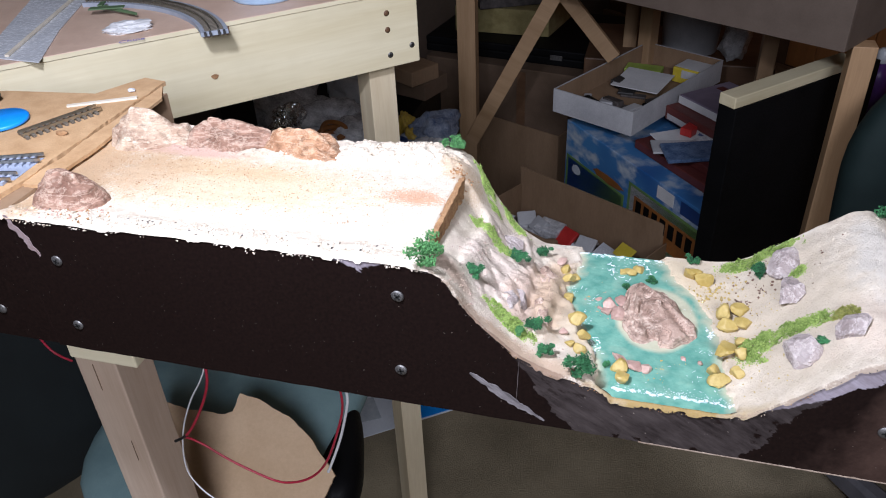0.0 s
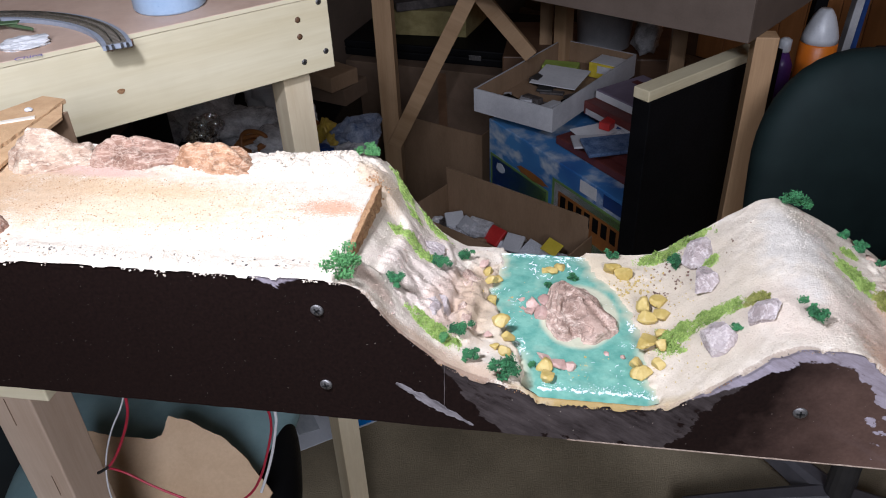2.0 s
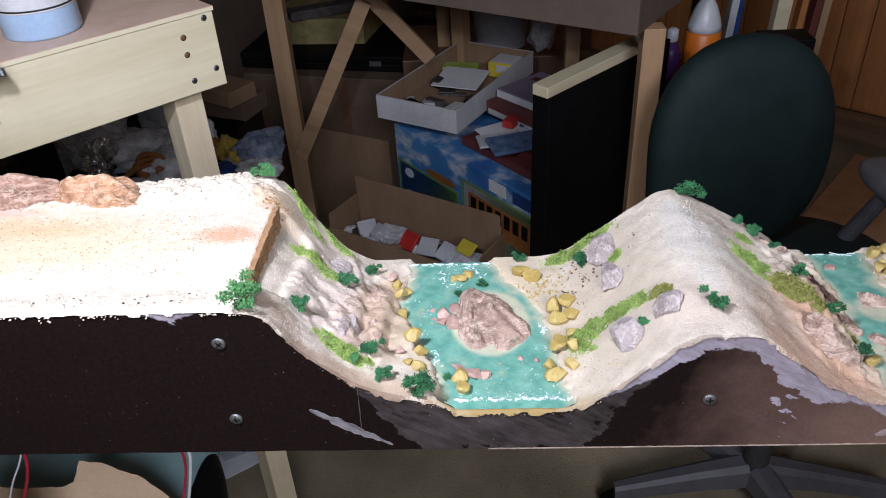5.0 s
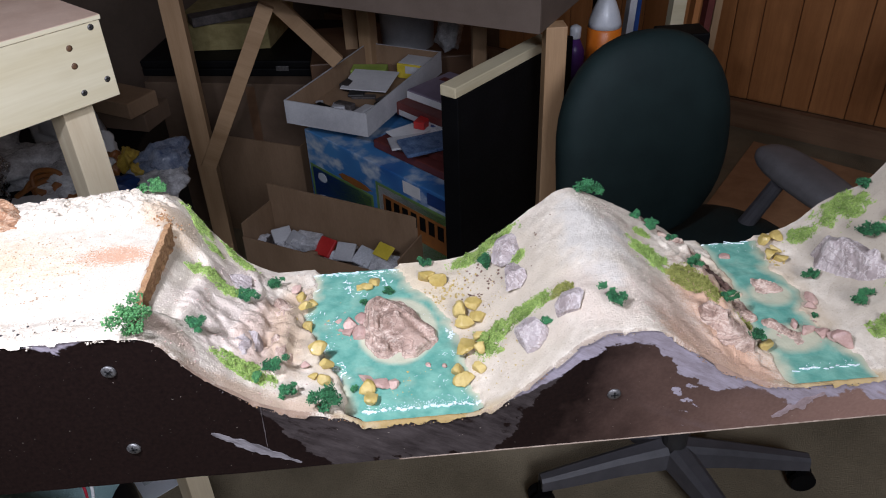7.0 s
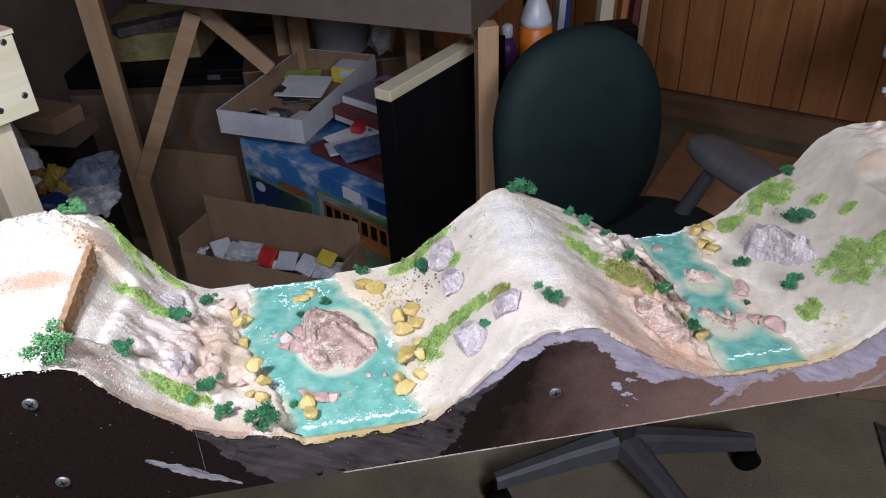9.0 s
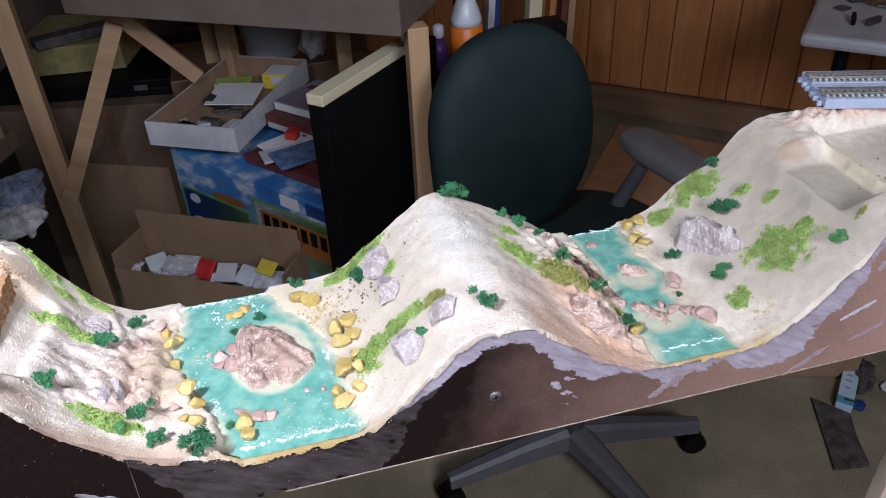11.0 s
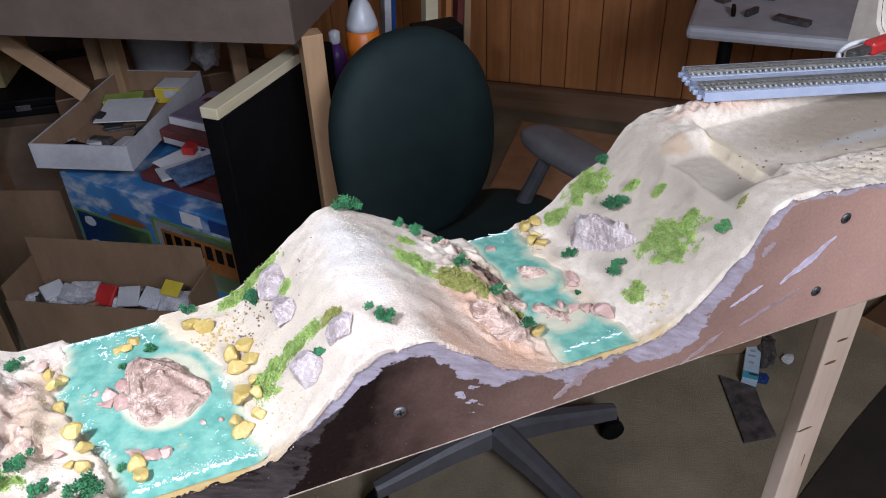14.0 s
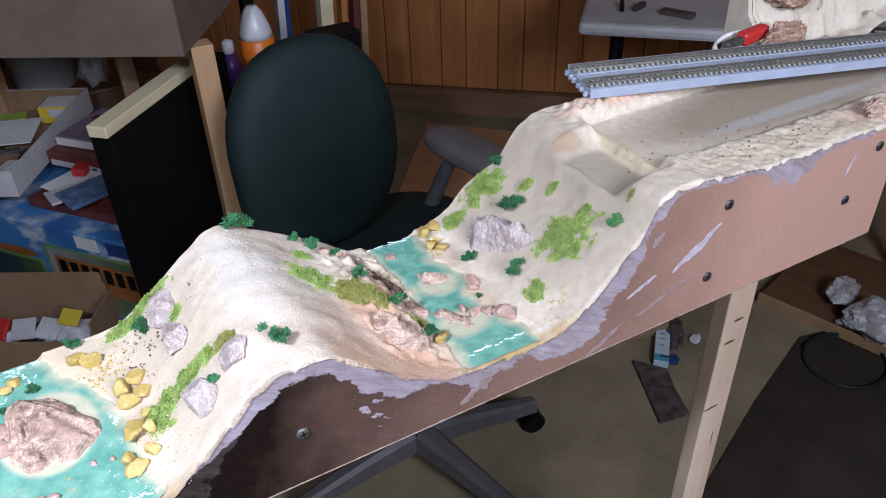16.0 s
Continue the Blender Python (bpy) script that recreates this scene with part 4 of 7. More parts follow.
def screw(x, z, material, turn):
    """A cross-head screw sunk in the front board."""
    ob = part("screw", lathe([(0.0006, -0.0012), (0.0037, -0.0010), (0.0040, 0.0002), (0.0033, 0.0008), (0.0012, 0.0010)], 20), material, module)
    ob.matrix_local = pose(x, 0.3446, z, 90, 0, 0) @ pose(0, 0, 0, 0, 0, turn)
    bm = block(-0.0022, 0.0022, -0.0005, 0.0005, 0.0007, 0.0013)
    block(-0.0005, 0.0005, -0.0022, 0.0022, 0.0007, 0.0013, 0, bm)
    part("cross_slot", bm, WIRE_BLACK, ob)


for x, z, m, turn in [(-0.127, 1.160, STEEL, 40), (-0.129, 1.101, STEEL, 10), (-0.370, 1.095, STEEL, 20), (-0.367, 1.151, STEEL, 70), (0.147, 1.111, STEEL, 5),
                      (0.459, 1.157, STEEL_DARK, 15), (0.452, 1.099, STEEL_DARK, 35), (0.615, 1.158, STEEL_DARK, 50), (0.592, 1.118, STEEL_DARK, 25)]:
    screw(x, z, m, turn)


def smear(cx, cz, length, width, lean, seed, material):
    """A dried brush stroke, ragged at its ends."""
    n = 44
    top, low = [], []
    for k in range(n + 1):
        u = k / n
        w = width * (0.25 + 0.75 * math.sin(math.pi * u) ** 0.7)
        top.append((length * (u - 0.5), w * (0.5 + 0.45 * noise.fractal(Vector((u * 6, seed * 5.3, 0)), 1.0, 2.0, 4))))
        low.append((length * (u - 0.5), -w * max(0.05, 0.4 + 0.6 * noise.fractal(Vector((u * 6, seed * 5.3, 4)), 1.0, 2.0, 4))))
    ob = part("paint_smear", slab(top + low[::-1], 0, 0.0003), material, module)
    ob.matrix_local = pose(cx, 0.3449, cz, 90, 0, 0) @ pose(0, 0, 0, 0, 0, lean)


SMEARS = [(-0.388, 1.168, 0.035, 0.006, -60, PAINT_LILAC_DARK), (-0.061, 1.092, 0.056, 0.0055, -33, PAINT_SCRAPE), (0.262, 1.088, 0.034, 0.006, 30, PAINT_LILAC_DARK),
          (0.389, 1.115, 0.026, 0.0030, 24, PAINT_LILAC), (0.360, 1.080, 0.036, 0.004, 30, PAINT_LILAC_DARK), (0.436, 1.130, 0.048, 0.0060, 34, PAINT_LILAC),
          (0.412, 1.098, 0.05, 0.003, 20, PAINT_LILAC_DARK), (0.398, 1.150, 0.012, 0.007, 50, PAINT_LILAC_DARK), (0.585, 1.150, 0.02, 0.003, 70, PAINT_LILAC)]
for k, (cx, cz, ln, wd, lean, m) in enumerate(SMEARS):
    smear(cx, cz, ln, wd, lean, k, m)
smear(-0.0545, 1.108, 0.036, 0.0005, 88, 40, PAINT_GREY)
rng = random.Random(77)
top, low = [], []
for k in range(420):
    x = 0.02 + 0.618 * k / 419
    top.append((x, BOTTOM + 0.0004 + 0.0007 * max(0.0, noise.fractal(Vector((x * 160, 3, 0)), 0.8, 2.0, 3)) * rng.uniform(0.5, 1.4)))
    low.append((x, BOTTOM - 0.0003))
bm = slab(top + low[::-1], 0, 0.0003)
bm.transform(Matrix.Translation((0, 0.34485, 0)) @ Matrix.Rotation(radians(90), 4, "X"))
part("worn_edge", bm, CORK_PALE, module, "pale worn lower edge")


# ---- stones, rocks, bushes and flock on the module ----
def rest(x, y):
    return ground_height(x, y) if rim(x, y) > 0 else max(ground_height(x, y), WATER - 0.001)


YELLOW = [(-0.041, 0.465, 4.1), (-0.034, 0.460, 4.5), (-0.038, 0.452, 4.4), (-0.036, 0.435, 5.6), (-0.027, 0.401, 5.2), (-0.021, 0.388, 5.0), (-0.027, 0.376, 3.4),
          (-0.020, 0.374, 4.0), (0.003, 0.373, 4.9), (0.006, 0.363, 4.6), (-0.001, 0.475, 3.6), (0.005, 0.475, 4.2), (0.010, 0.479, 4.0), (0.046, 0.478, 6.0),
          (0.054, 0.472, 6.0), (0.066, 0.435, 6.2), (0.076, 0.438, 5.6), (0.067, 0.421, 5.5), (0.077, 0.424, 5.5), (0.075, 0.407, 4.6), (0.066, 0.398, 6.0),
          (0.075, 0.395, 5.2), (0.059, 0.381, 4.6), (0.063, 0.373, 5.4), (0.072, 0.379, 4.4)]
YELLOW += [(0.302, 0.492, 5.3), (0.311, 0.490, 5.0), (0.298, 0.474, 4.6), (0.303, 0.467, 4.2), (0.254, 0.378, 4.8), (0.304, 0.478, 4.0)]
rng = random.Random(11)
for k, (x, y, r) in enumerate(YELLOW):
    r *= 0.00125
    ob = single("yellow_stone", stone_mesh(100 + k, r * rng.uniform(0.95, 1.25), r * rng.uniform(0.85, 1.1), r * rng.uniform(0.75, 0.95), 10, 0.015, 3, near=0.42, far=0.66), STONE_YELLOW,
                "small yellow painted stone beside the model pond", "stone", (x, y, rest(x, y) + r * 0.40), rng.uniform(0, 360), "yellow stones by the ponds")
PINK = [(-0.007, 0.435, 5.0), (-0.008, 0.427, 3.8), (-0.002, 0.425, 5.3), (0.000, 0.441, 4.7), (0.003, 0.381, 4.2), (0.013, 0.376, 5.0), (0.020, 0.376, 3.8),
        (-0.033, 0.387, 3.4), (-0.045, 0.474, 3.0), (-0.015, 0.440, 2.2), (-0.013, 0.430, 2.0), (0.042, 0.390, 1.8), (0.052, 0.388, 2.2), (0.295, 0.388, 4.6),
        (0.300, 0.383, 5.3), (0.304, 0.378, 6.8), (0.287, 0.392, 4.0), (0.266, 0.479, 3.6), (0.302, 0.420, 5.0), (0.299, 0.413, 4.0), (0.281, 0.398, 4.2)]
for k, (x, y, r) in enumerate(PINK):
    r *= 0.0013
    single("pink_stone", stone_mesh(200 + k, r * rng.uniform(1.0, 1.3), r * rng.uniform(0.7, 1.0), r * rng.uniform(0.5, 0.7), 9, 0.05, 3, near=0.45, far=0.72), STONE_PINK,
           "small flat pink stone in the model pond", "stone", (x, y, rest(x, y) + r * 0.35), rng.uniform(0, 360), "pink stones in the ponds")

def slope_turn(x, y):
    """The turn that lays a thing's base along the land."""
    d = 0.008
    n = Vector((ground_height(x - d, y) - ground_height(x + d, y), ground_height(x, y - d) - ground_height(x, y + d), 2 * d)).normalized()
    return Vector((0, 0, 1)).rotation_difference(n).to_matrix().to_4x4()


def crag_rock(name, label, material, outline, ridges, seed, bed=0.0038, ledge=0.9, rough=1.0, step=0.0014, sink=0.003, edge=0.0022):
    """A layered outcrop: ridges of (x, y, height, fall) fall away to an outline, broken into tilted beds."""
    cx, cy = sum(p[0] for p in outline) / len(outline), sum(p[1] for p in outline) / len(outline)
    base = rest(cx, cy)
    x0, x1 = min(p[0] for p in outline) - step, max(p[0] for p in outline) + step
    y0, y1 = min(p[1] for p in outline) - step, max(p[1] for p in outline) + step
    nx, ny = int((x1 - x0) / step) + 1, int((y1 - y0) / step) + 1
    off = Vector((seed * 3.7, seed * 1.9, seed * 0.7))

    def top(x, y):
        q = Vector((x, y, 0))
        wob = 0.0026 * noise.fractal(q * 85 + off, 1.0, 2.0, 3)
        d = -rim_distance(outline, x, y) + wob
        if d < 0:
            return None
        g = rest(x, y)
        best = g
        for chain in ridges:
            for (ax, ay, ah, fall), (bx, by, bh, fall2) in zip(chain, chain[1:]):
                ex, ey = bx - ax, by - ay
                u = max(0.0, min(1.0, ((x - ax) * ex + (y - ay) * ey) / (ex * ex + ey * ey)))
                dist = math.hypot(x - ax - u * ex, y - ay - u * ey)
                best = max(best, base + ah + (bh - ah) * u - fall * dist * (1 + 0.5 * noise.noise(q * 60 + off)))
        plate = noise.voronoi(Vector((x * 42 + y * 16, y * 70, 0)) + off)[0][0] * 0.0066 + noise.voronoi(Vector((x * 120 - y * 50, y * 190, 0)) + off)[0][0] * 0.0010
        h = max(best, g + 0.0020 + 0.12 * min(d, 0.012)) + rough * (0.0022 - plate + 0.0012 * noise.fractal(q * 60 + off, 1.0, 2.1, 3))
        lean = h + 0.16 * (x - cx) - 0.05 * (y - cy) + 0.0012 * noise.fractal(q * 40 - off, 1.0, 2.0, 3)
        k = lean / bed
        frac = k - math.floor(k)
        broken = 0.35 + 0.65 * ease(-0.15, 0.25, noise.fractal(q * 45 + off * 2, 1.0, 2.0, 3))
        h += ledge * broken * bed * (ease(0.72, 0.97, frac) - frac) + rough * 0.00022 * noise.fractal(q * 330 + off, 0.8, 2.0, 3)
        cut = noise.fractal(Vector((x * 90 + y * 50, y * 60, seed)), 0.9, 2.0, 2)
        h -= rough * 0.0009 * ease(0.18, 0.40, cut)
        return g - 0.0008 + (h - g) * ease(0.0, edge, d)

    keep, verts, faces = {}, [], []
    for j in range(ny + 1):
        for i in range(nx + 1):
            x, y = x0 + i * step, y0 + j * step
            z = top(x, y)
            keep[i, j] = (len(verts), z is not None)
            verts.append((x - cx, y - cy, (rest(x, min(y, 0.499)) - sink if z is None else z) - base))
    for j in range(ny):
        for i in range(nx):
            four = [keep[i, j], keep[i + 1, j], keep[i + 1, j + 1], keep[i, j + 1]]
            if any(f[1] for f in four):
                faces.append([f[0] for f in four])
    used = sorted({v for f in faces for v in f})
    index = {v: k for k, v in enumerate(used)}
    me = bpy.data.meshes.new(name)
    me.from_pydata([verts[v] for v in used], [], [[index[v] for v in f] for f in faces])
    ob = mesh_part(name, me, material, None)
    ob.matrix_world = pose(cx, cy, base)
    return tagged(ob, label, "rock", "rocks on the model landscape")


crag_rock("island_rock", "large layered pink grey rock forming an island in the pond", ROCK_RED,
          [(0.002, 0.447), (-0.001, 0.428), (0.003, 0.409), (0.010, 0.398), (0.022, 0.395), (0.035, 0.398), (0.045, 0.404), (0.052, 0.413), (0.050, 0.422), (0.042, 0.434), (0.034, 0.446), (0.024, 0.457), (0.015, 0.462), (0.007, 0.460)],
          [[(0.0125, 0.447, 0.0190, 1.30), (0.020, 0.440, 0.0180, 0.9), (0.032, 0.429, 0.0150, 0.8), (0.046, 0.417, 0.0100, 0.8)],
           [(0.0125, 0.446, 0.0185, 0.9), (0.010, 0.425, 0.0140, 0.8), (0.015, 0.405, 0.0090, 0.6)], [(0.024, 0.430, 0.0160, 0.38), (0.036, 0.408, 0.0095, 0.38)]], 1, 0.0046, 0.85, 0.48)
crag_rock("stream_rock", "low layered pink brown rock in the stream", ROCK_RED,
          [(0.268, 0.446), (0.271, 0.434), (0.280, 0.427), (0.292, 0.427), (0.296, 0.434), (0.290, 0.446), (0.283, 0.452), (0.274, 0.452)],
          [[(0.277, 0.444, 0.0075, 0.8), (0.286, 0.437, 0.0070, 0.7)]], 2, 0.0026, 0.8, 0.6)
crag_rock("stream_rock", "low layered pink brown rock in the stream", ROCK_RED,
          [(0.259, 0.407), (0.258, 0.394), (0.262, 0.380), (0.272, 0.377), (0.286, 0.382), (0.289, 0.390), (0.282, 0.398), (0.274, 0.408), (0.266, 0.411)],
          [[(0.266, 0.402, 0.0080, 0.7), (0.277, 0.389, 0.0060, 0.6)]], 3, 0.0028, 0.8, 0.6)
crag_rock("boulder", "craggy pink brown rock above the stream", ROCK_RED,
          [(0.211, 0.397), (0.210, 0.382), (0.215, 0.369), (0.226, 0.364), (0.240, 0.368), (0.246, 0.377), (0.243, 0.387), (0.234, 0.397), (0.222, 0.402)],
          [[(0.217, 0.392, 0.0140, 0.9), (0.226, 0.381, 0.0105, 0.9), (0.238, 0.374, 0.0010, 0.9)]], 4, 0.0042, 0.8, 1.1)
# brown ledge turned from the lamp; its shade deepens the rock colour
crag_rock("cliff_ledge", "dark brown layered ledge over the stream, coloured as in shade", ROCK_DARK,
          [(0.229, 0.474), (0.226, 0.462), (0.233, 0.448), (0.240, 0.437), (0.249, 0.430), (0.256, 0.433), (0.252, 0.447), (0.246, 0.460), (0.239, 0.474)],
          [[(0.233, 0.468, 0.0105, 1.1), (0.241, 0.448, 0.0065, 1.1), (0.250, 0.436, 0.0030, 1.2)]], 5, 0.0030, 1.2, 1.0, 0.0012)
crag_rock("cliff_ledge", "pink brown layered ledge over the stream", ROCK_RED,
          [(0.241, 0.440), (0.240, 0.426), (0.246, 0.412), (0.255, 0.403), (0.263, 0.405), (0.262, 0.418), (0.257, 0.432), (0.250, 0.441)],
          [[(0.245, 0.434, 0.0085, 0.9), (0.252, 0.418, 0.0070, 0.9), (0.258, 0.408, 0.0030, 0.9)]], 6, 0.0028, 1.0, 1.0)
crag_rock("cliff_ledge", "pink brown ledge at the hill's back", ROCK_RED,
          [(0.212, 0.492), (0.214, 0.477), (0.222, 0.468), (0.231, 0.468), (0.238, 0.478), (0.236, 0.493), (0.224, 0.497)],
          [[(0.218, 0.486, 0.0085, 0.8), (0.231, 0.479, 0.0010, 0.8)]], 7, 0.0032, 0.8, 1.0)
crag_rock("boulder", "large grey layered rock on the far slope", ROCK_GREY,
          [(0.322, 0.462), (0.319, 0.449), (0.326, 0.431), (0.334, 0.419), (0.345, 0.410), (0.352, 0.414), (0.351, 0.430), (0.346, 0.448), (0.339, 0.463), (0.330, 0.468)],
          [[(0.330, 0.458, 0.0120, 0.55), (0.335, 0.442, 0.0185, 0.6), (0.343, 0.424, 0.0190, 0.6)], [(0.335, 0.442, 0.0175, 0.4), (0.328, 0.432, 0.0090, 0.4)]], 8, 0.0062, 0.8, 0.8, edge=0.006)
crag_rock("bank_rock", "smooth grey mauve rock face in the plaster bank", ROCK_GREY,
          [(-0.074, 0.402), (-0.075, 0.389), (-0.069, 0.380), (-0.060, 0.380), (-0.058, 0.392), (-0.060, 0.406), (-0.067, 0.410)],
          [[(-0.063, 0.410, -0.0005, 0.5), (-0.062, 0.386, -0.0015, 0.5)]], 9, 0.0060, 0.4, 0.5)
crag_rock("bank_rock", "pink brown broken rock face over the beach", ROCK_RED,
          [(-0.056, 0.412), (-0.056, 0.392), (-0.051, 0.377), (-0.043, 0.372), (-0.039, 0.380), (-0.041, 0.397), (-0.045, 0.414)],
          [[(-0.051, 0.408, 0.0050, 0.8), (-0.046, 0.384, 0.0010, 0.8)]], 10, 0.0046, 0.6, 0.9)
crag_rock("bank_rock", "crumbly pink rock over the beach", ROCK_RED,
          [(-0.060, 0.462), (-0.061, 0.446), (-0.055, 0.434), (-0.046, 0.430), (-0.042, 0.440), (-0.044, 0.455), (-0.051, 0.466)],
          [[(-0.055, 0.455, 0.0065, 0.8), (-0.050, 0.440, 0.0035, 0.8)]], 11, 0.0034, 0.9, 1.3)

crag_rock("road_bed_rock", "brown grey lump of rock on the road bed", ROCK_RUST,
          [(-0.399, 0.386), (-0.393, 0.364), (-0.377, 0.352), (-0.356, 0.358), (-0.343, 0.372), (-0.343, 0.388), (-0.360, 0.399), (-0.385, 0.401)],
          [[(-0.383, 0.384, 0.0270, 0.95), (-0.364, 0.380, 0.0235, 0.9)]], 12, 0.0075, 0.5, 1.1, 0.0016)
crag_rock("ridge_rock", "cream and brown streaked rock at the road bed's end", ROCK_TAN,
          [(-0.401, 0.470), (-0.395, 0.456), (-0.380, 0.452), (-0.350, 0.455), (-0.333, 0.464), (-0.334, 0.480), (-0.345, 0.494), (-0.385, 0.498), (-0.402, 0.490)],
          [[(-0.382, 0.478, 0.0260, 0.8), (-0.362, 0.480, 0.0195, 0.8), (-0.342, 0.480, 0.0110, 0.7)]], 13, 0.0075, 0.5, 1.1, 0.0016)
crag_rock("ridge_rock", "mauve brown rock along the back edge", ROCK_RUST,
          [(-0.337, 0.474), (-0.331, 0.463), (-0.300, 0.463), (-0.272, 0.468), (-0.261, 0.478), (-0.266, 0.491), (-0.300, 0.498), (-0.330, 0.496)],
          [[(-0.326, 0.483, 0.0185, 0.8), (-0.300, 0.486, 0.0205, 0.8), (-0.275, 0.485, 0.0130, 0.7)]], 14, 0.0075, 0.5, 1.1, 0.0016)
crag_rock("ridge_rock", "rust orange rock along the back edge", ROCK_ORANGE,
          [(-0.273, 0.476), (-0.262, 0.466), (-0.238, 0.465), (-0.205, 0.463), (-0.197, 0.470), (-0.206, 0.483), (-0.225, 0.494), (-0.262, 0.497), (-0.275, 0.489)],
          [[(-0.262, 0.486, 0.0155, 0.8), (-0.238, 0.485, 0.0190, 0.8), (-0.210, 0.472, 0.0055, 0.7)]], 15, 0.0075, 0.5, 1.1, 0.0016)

SLOPE_ROCKS = [("boulder", "grey mauve boulder on the sandy slope", ROCK_GREY, 0.104, 0.436, 0.0115, 0.0135, 0.0085, 10, 0.25, 0.25),
               ("boulder", "grey mauve boulder on the sandy slope", ROCK_GREY, 0.1035, 0.380, 0.0125, 0.0155, 0.0085, 20, 0.25, 0.25),
               ("boulder", "flat-faced grey boulder on the sandy slope", ROCK_GREY, 0.1245, 0.380, 0.0125, 0.0125, 0.006, 75, 0.15, 0.12),
               ("boulder", "grey mauve boulder beside a bush", ROCK_GREY, 0.103, 0.473, 0.0125, 0.015, 0.0085, 0, 0.25, 0.25)]
EDGE_ROCKS = [("bank_rock", "pale grey rock set in the plaster bank", ROCK_GREY, -0.080, 0.466, 0.012, 0.014, 0.007, 60, -0.1, 0.25),
              ("rim_rock", "small pink rock on the module's front rim", ROCK_RED, 0.625, 0.362, 0.014, 0.010, 0.009, 10, 0.2, 0.6),
              ("back_rock", "brown pink rock on the module's back edge", ROCK_RUST, 0.662, 0.488, 0.034, 0.012, 0.026, 0, 0.2, 0.6)]
for k, (name, label, m, x, y, sx, sy, sz, turn, lift, crags) in enumerate(itertools.chain(SLOPE_ROCKS, EDGE_ROCKS)):
    ob = single(name, stone_mesh(300 + k, sx, sy, sz, 16, 0.04, 5, craggy=crags, near=0.56, far=0.86), m, label, "rock", group="rocks on the model landscape")
    lay = pose(0, 0, 0) if name == "back_rock" else slope_turn(x, y)
    ob.matrix_world = pose(x, y, rest(x, y) + lift * sz) @ lay @ pose(0, 0, 0, 0, 0, turn)


def foam_bush(r, seed, material, label, x, y, lift=0.35):
    """A torn tuft of foam: many small lumps round a few cores."""
    rg = random.Random(seed)
    cores = [(rg.gauss(0, 0.40) * r, rg.gauss(0, 0.32) * r, rg.uniform(0.0, 0.80) * r) for k in range(11)]
    pts = []
    for k in range(int(420 + r * 62000)):
        c = rg.choice(cores)
        d = Vector((rg.gauss(0, 1), rg.gauss(0, 1), rg.gauss(0, 1))).normalized() * r * rg.uniform(0.20, 0.42) * rg.random() ** 0.4
        pts.append((c[0] + d.x, c[1] + d.y, max(c[2] + d.z * 0.9, -0.1 * r)))
    me = grain_cloud(pts, 0.00050 + r * 0.011, rg)
    ob = mesh_part("foam_bush", me, material, None)
    ob.matrix_world = pose(x, y, rest(x, min(y, 0.499)) + r * lift)
    return tagged(ob, label, "bush", "foam bushes on the model landscape")


WEST_BUSHES = [(-0.130, 0.494, 8.5, 1), (-0.108, 0.352, 13.5, 1), (-0.088, 0.382, 7.5, 0), (-0.072, 0.443, 7.0, 0), (-0.060, 0.474, 6.0, 0), (-0.050, 0.378, 7.5, 0), (-0.0415, 0.359, 5.6, 0), (-0.0175, 0.352, 12, 0), (0.003, 0.4555, 4.4, 0), (0.019, 0.4675, 4.4, 0), (0.046, 0.494, 5, 0), (0.089, 0.474, 8, 0), (0.163, 0.493, 11, 0), (0.148, 0.366, 8.6, 0), (0.1125, 0.379, 3.8, 0)]
EAST_BUSHES = [(0.200, 0.491, 4.6, 0), (0.211, 0.487, 6.0, 0), (0.225, 0.480, 3.8, 0), (0.223, 0.437, 6.2, 0), (0.236, 0.407, 6.0, 0), (0.243, 0.379, 6.2, 0), (0.3125, 0.441, 6, 0), (0.326, 0.405, 8.5, 0), (0.351, 0.447, 10, 0), (0.370, 0.496, 6, 0), (0.380, 0.368, 6.8, 1), (-0.058, 0.366, 4.0, 1), (-0.004, 0.374, 2.6, 0), (0.297, 0.404, 2.4, 0)]
for k, (x, y, r, bright) in enumerate(itertools.chain(WEST_BUSHES, EAST_BUSHES)):
    foam_bush(r * 0.001, 400 + k, GREEN_MID if bright else GREEN_DARK, "bright green foam bush on the module" if bright else "dark green foam bush on the module", x, y)


def flock(cx, cy, rx, ry, lean, olive, seed):
    """A patch of scattered green flock glued to the land."""
    rg = random.Random(seed)
    n = int(4.3e7 * rx * ry) + 30
    ca, sa = math.cos(radians(lean)), math.sin(radians(lean))
    pts = []
    for k in range(n):
        u, v = rg.uniform(-1.25, 1.25), rg.uniform(-1.25, 1.25)
        x, y = cx + u * rx * ca - v * ry * sa, cy + u * rx * sa + v * ry * ca
        edge = math.hypot(u, v) + 0.85 * noise.fractal(Vector((x * 120, y * 120, 9)), 1.0, 2.0, 3)
        if edge > 1.0 + 0.5 * rg.random() ** 6 or not 0.346 < y < 0.498:
            continue
        pts.append((x, y, ground_height(x, y) + rg.uniform(0.0, 0.0042) * (0.35 + 0.65 * ease(-0.2, 0.25, noise.fractal(Vector((x * 420, y * 420, 2)), 1.0, 2.0, 2))) * ease(1.1, 0.6, edge)))
    ob = mesh_part("flock_patch", grain_cloud(pts, 0.00052, rg), FLOCK_OLIVE if olive else FLOCK_LIGHT, None)
    return tagged(ob, "patch of olive yellow flock grass" if olive else "patch of light green flock grass", "grass", kind="stuff")


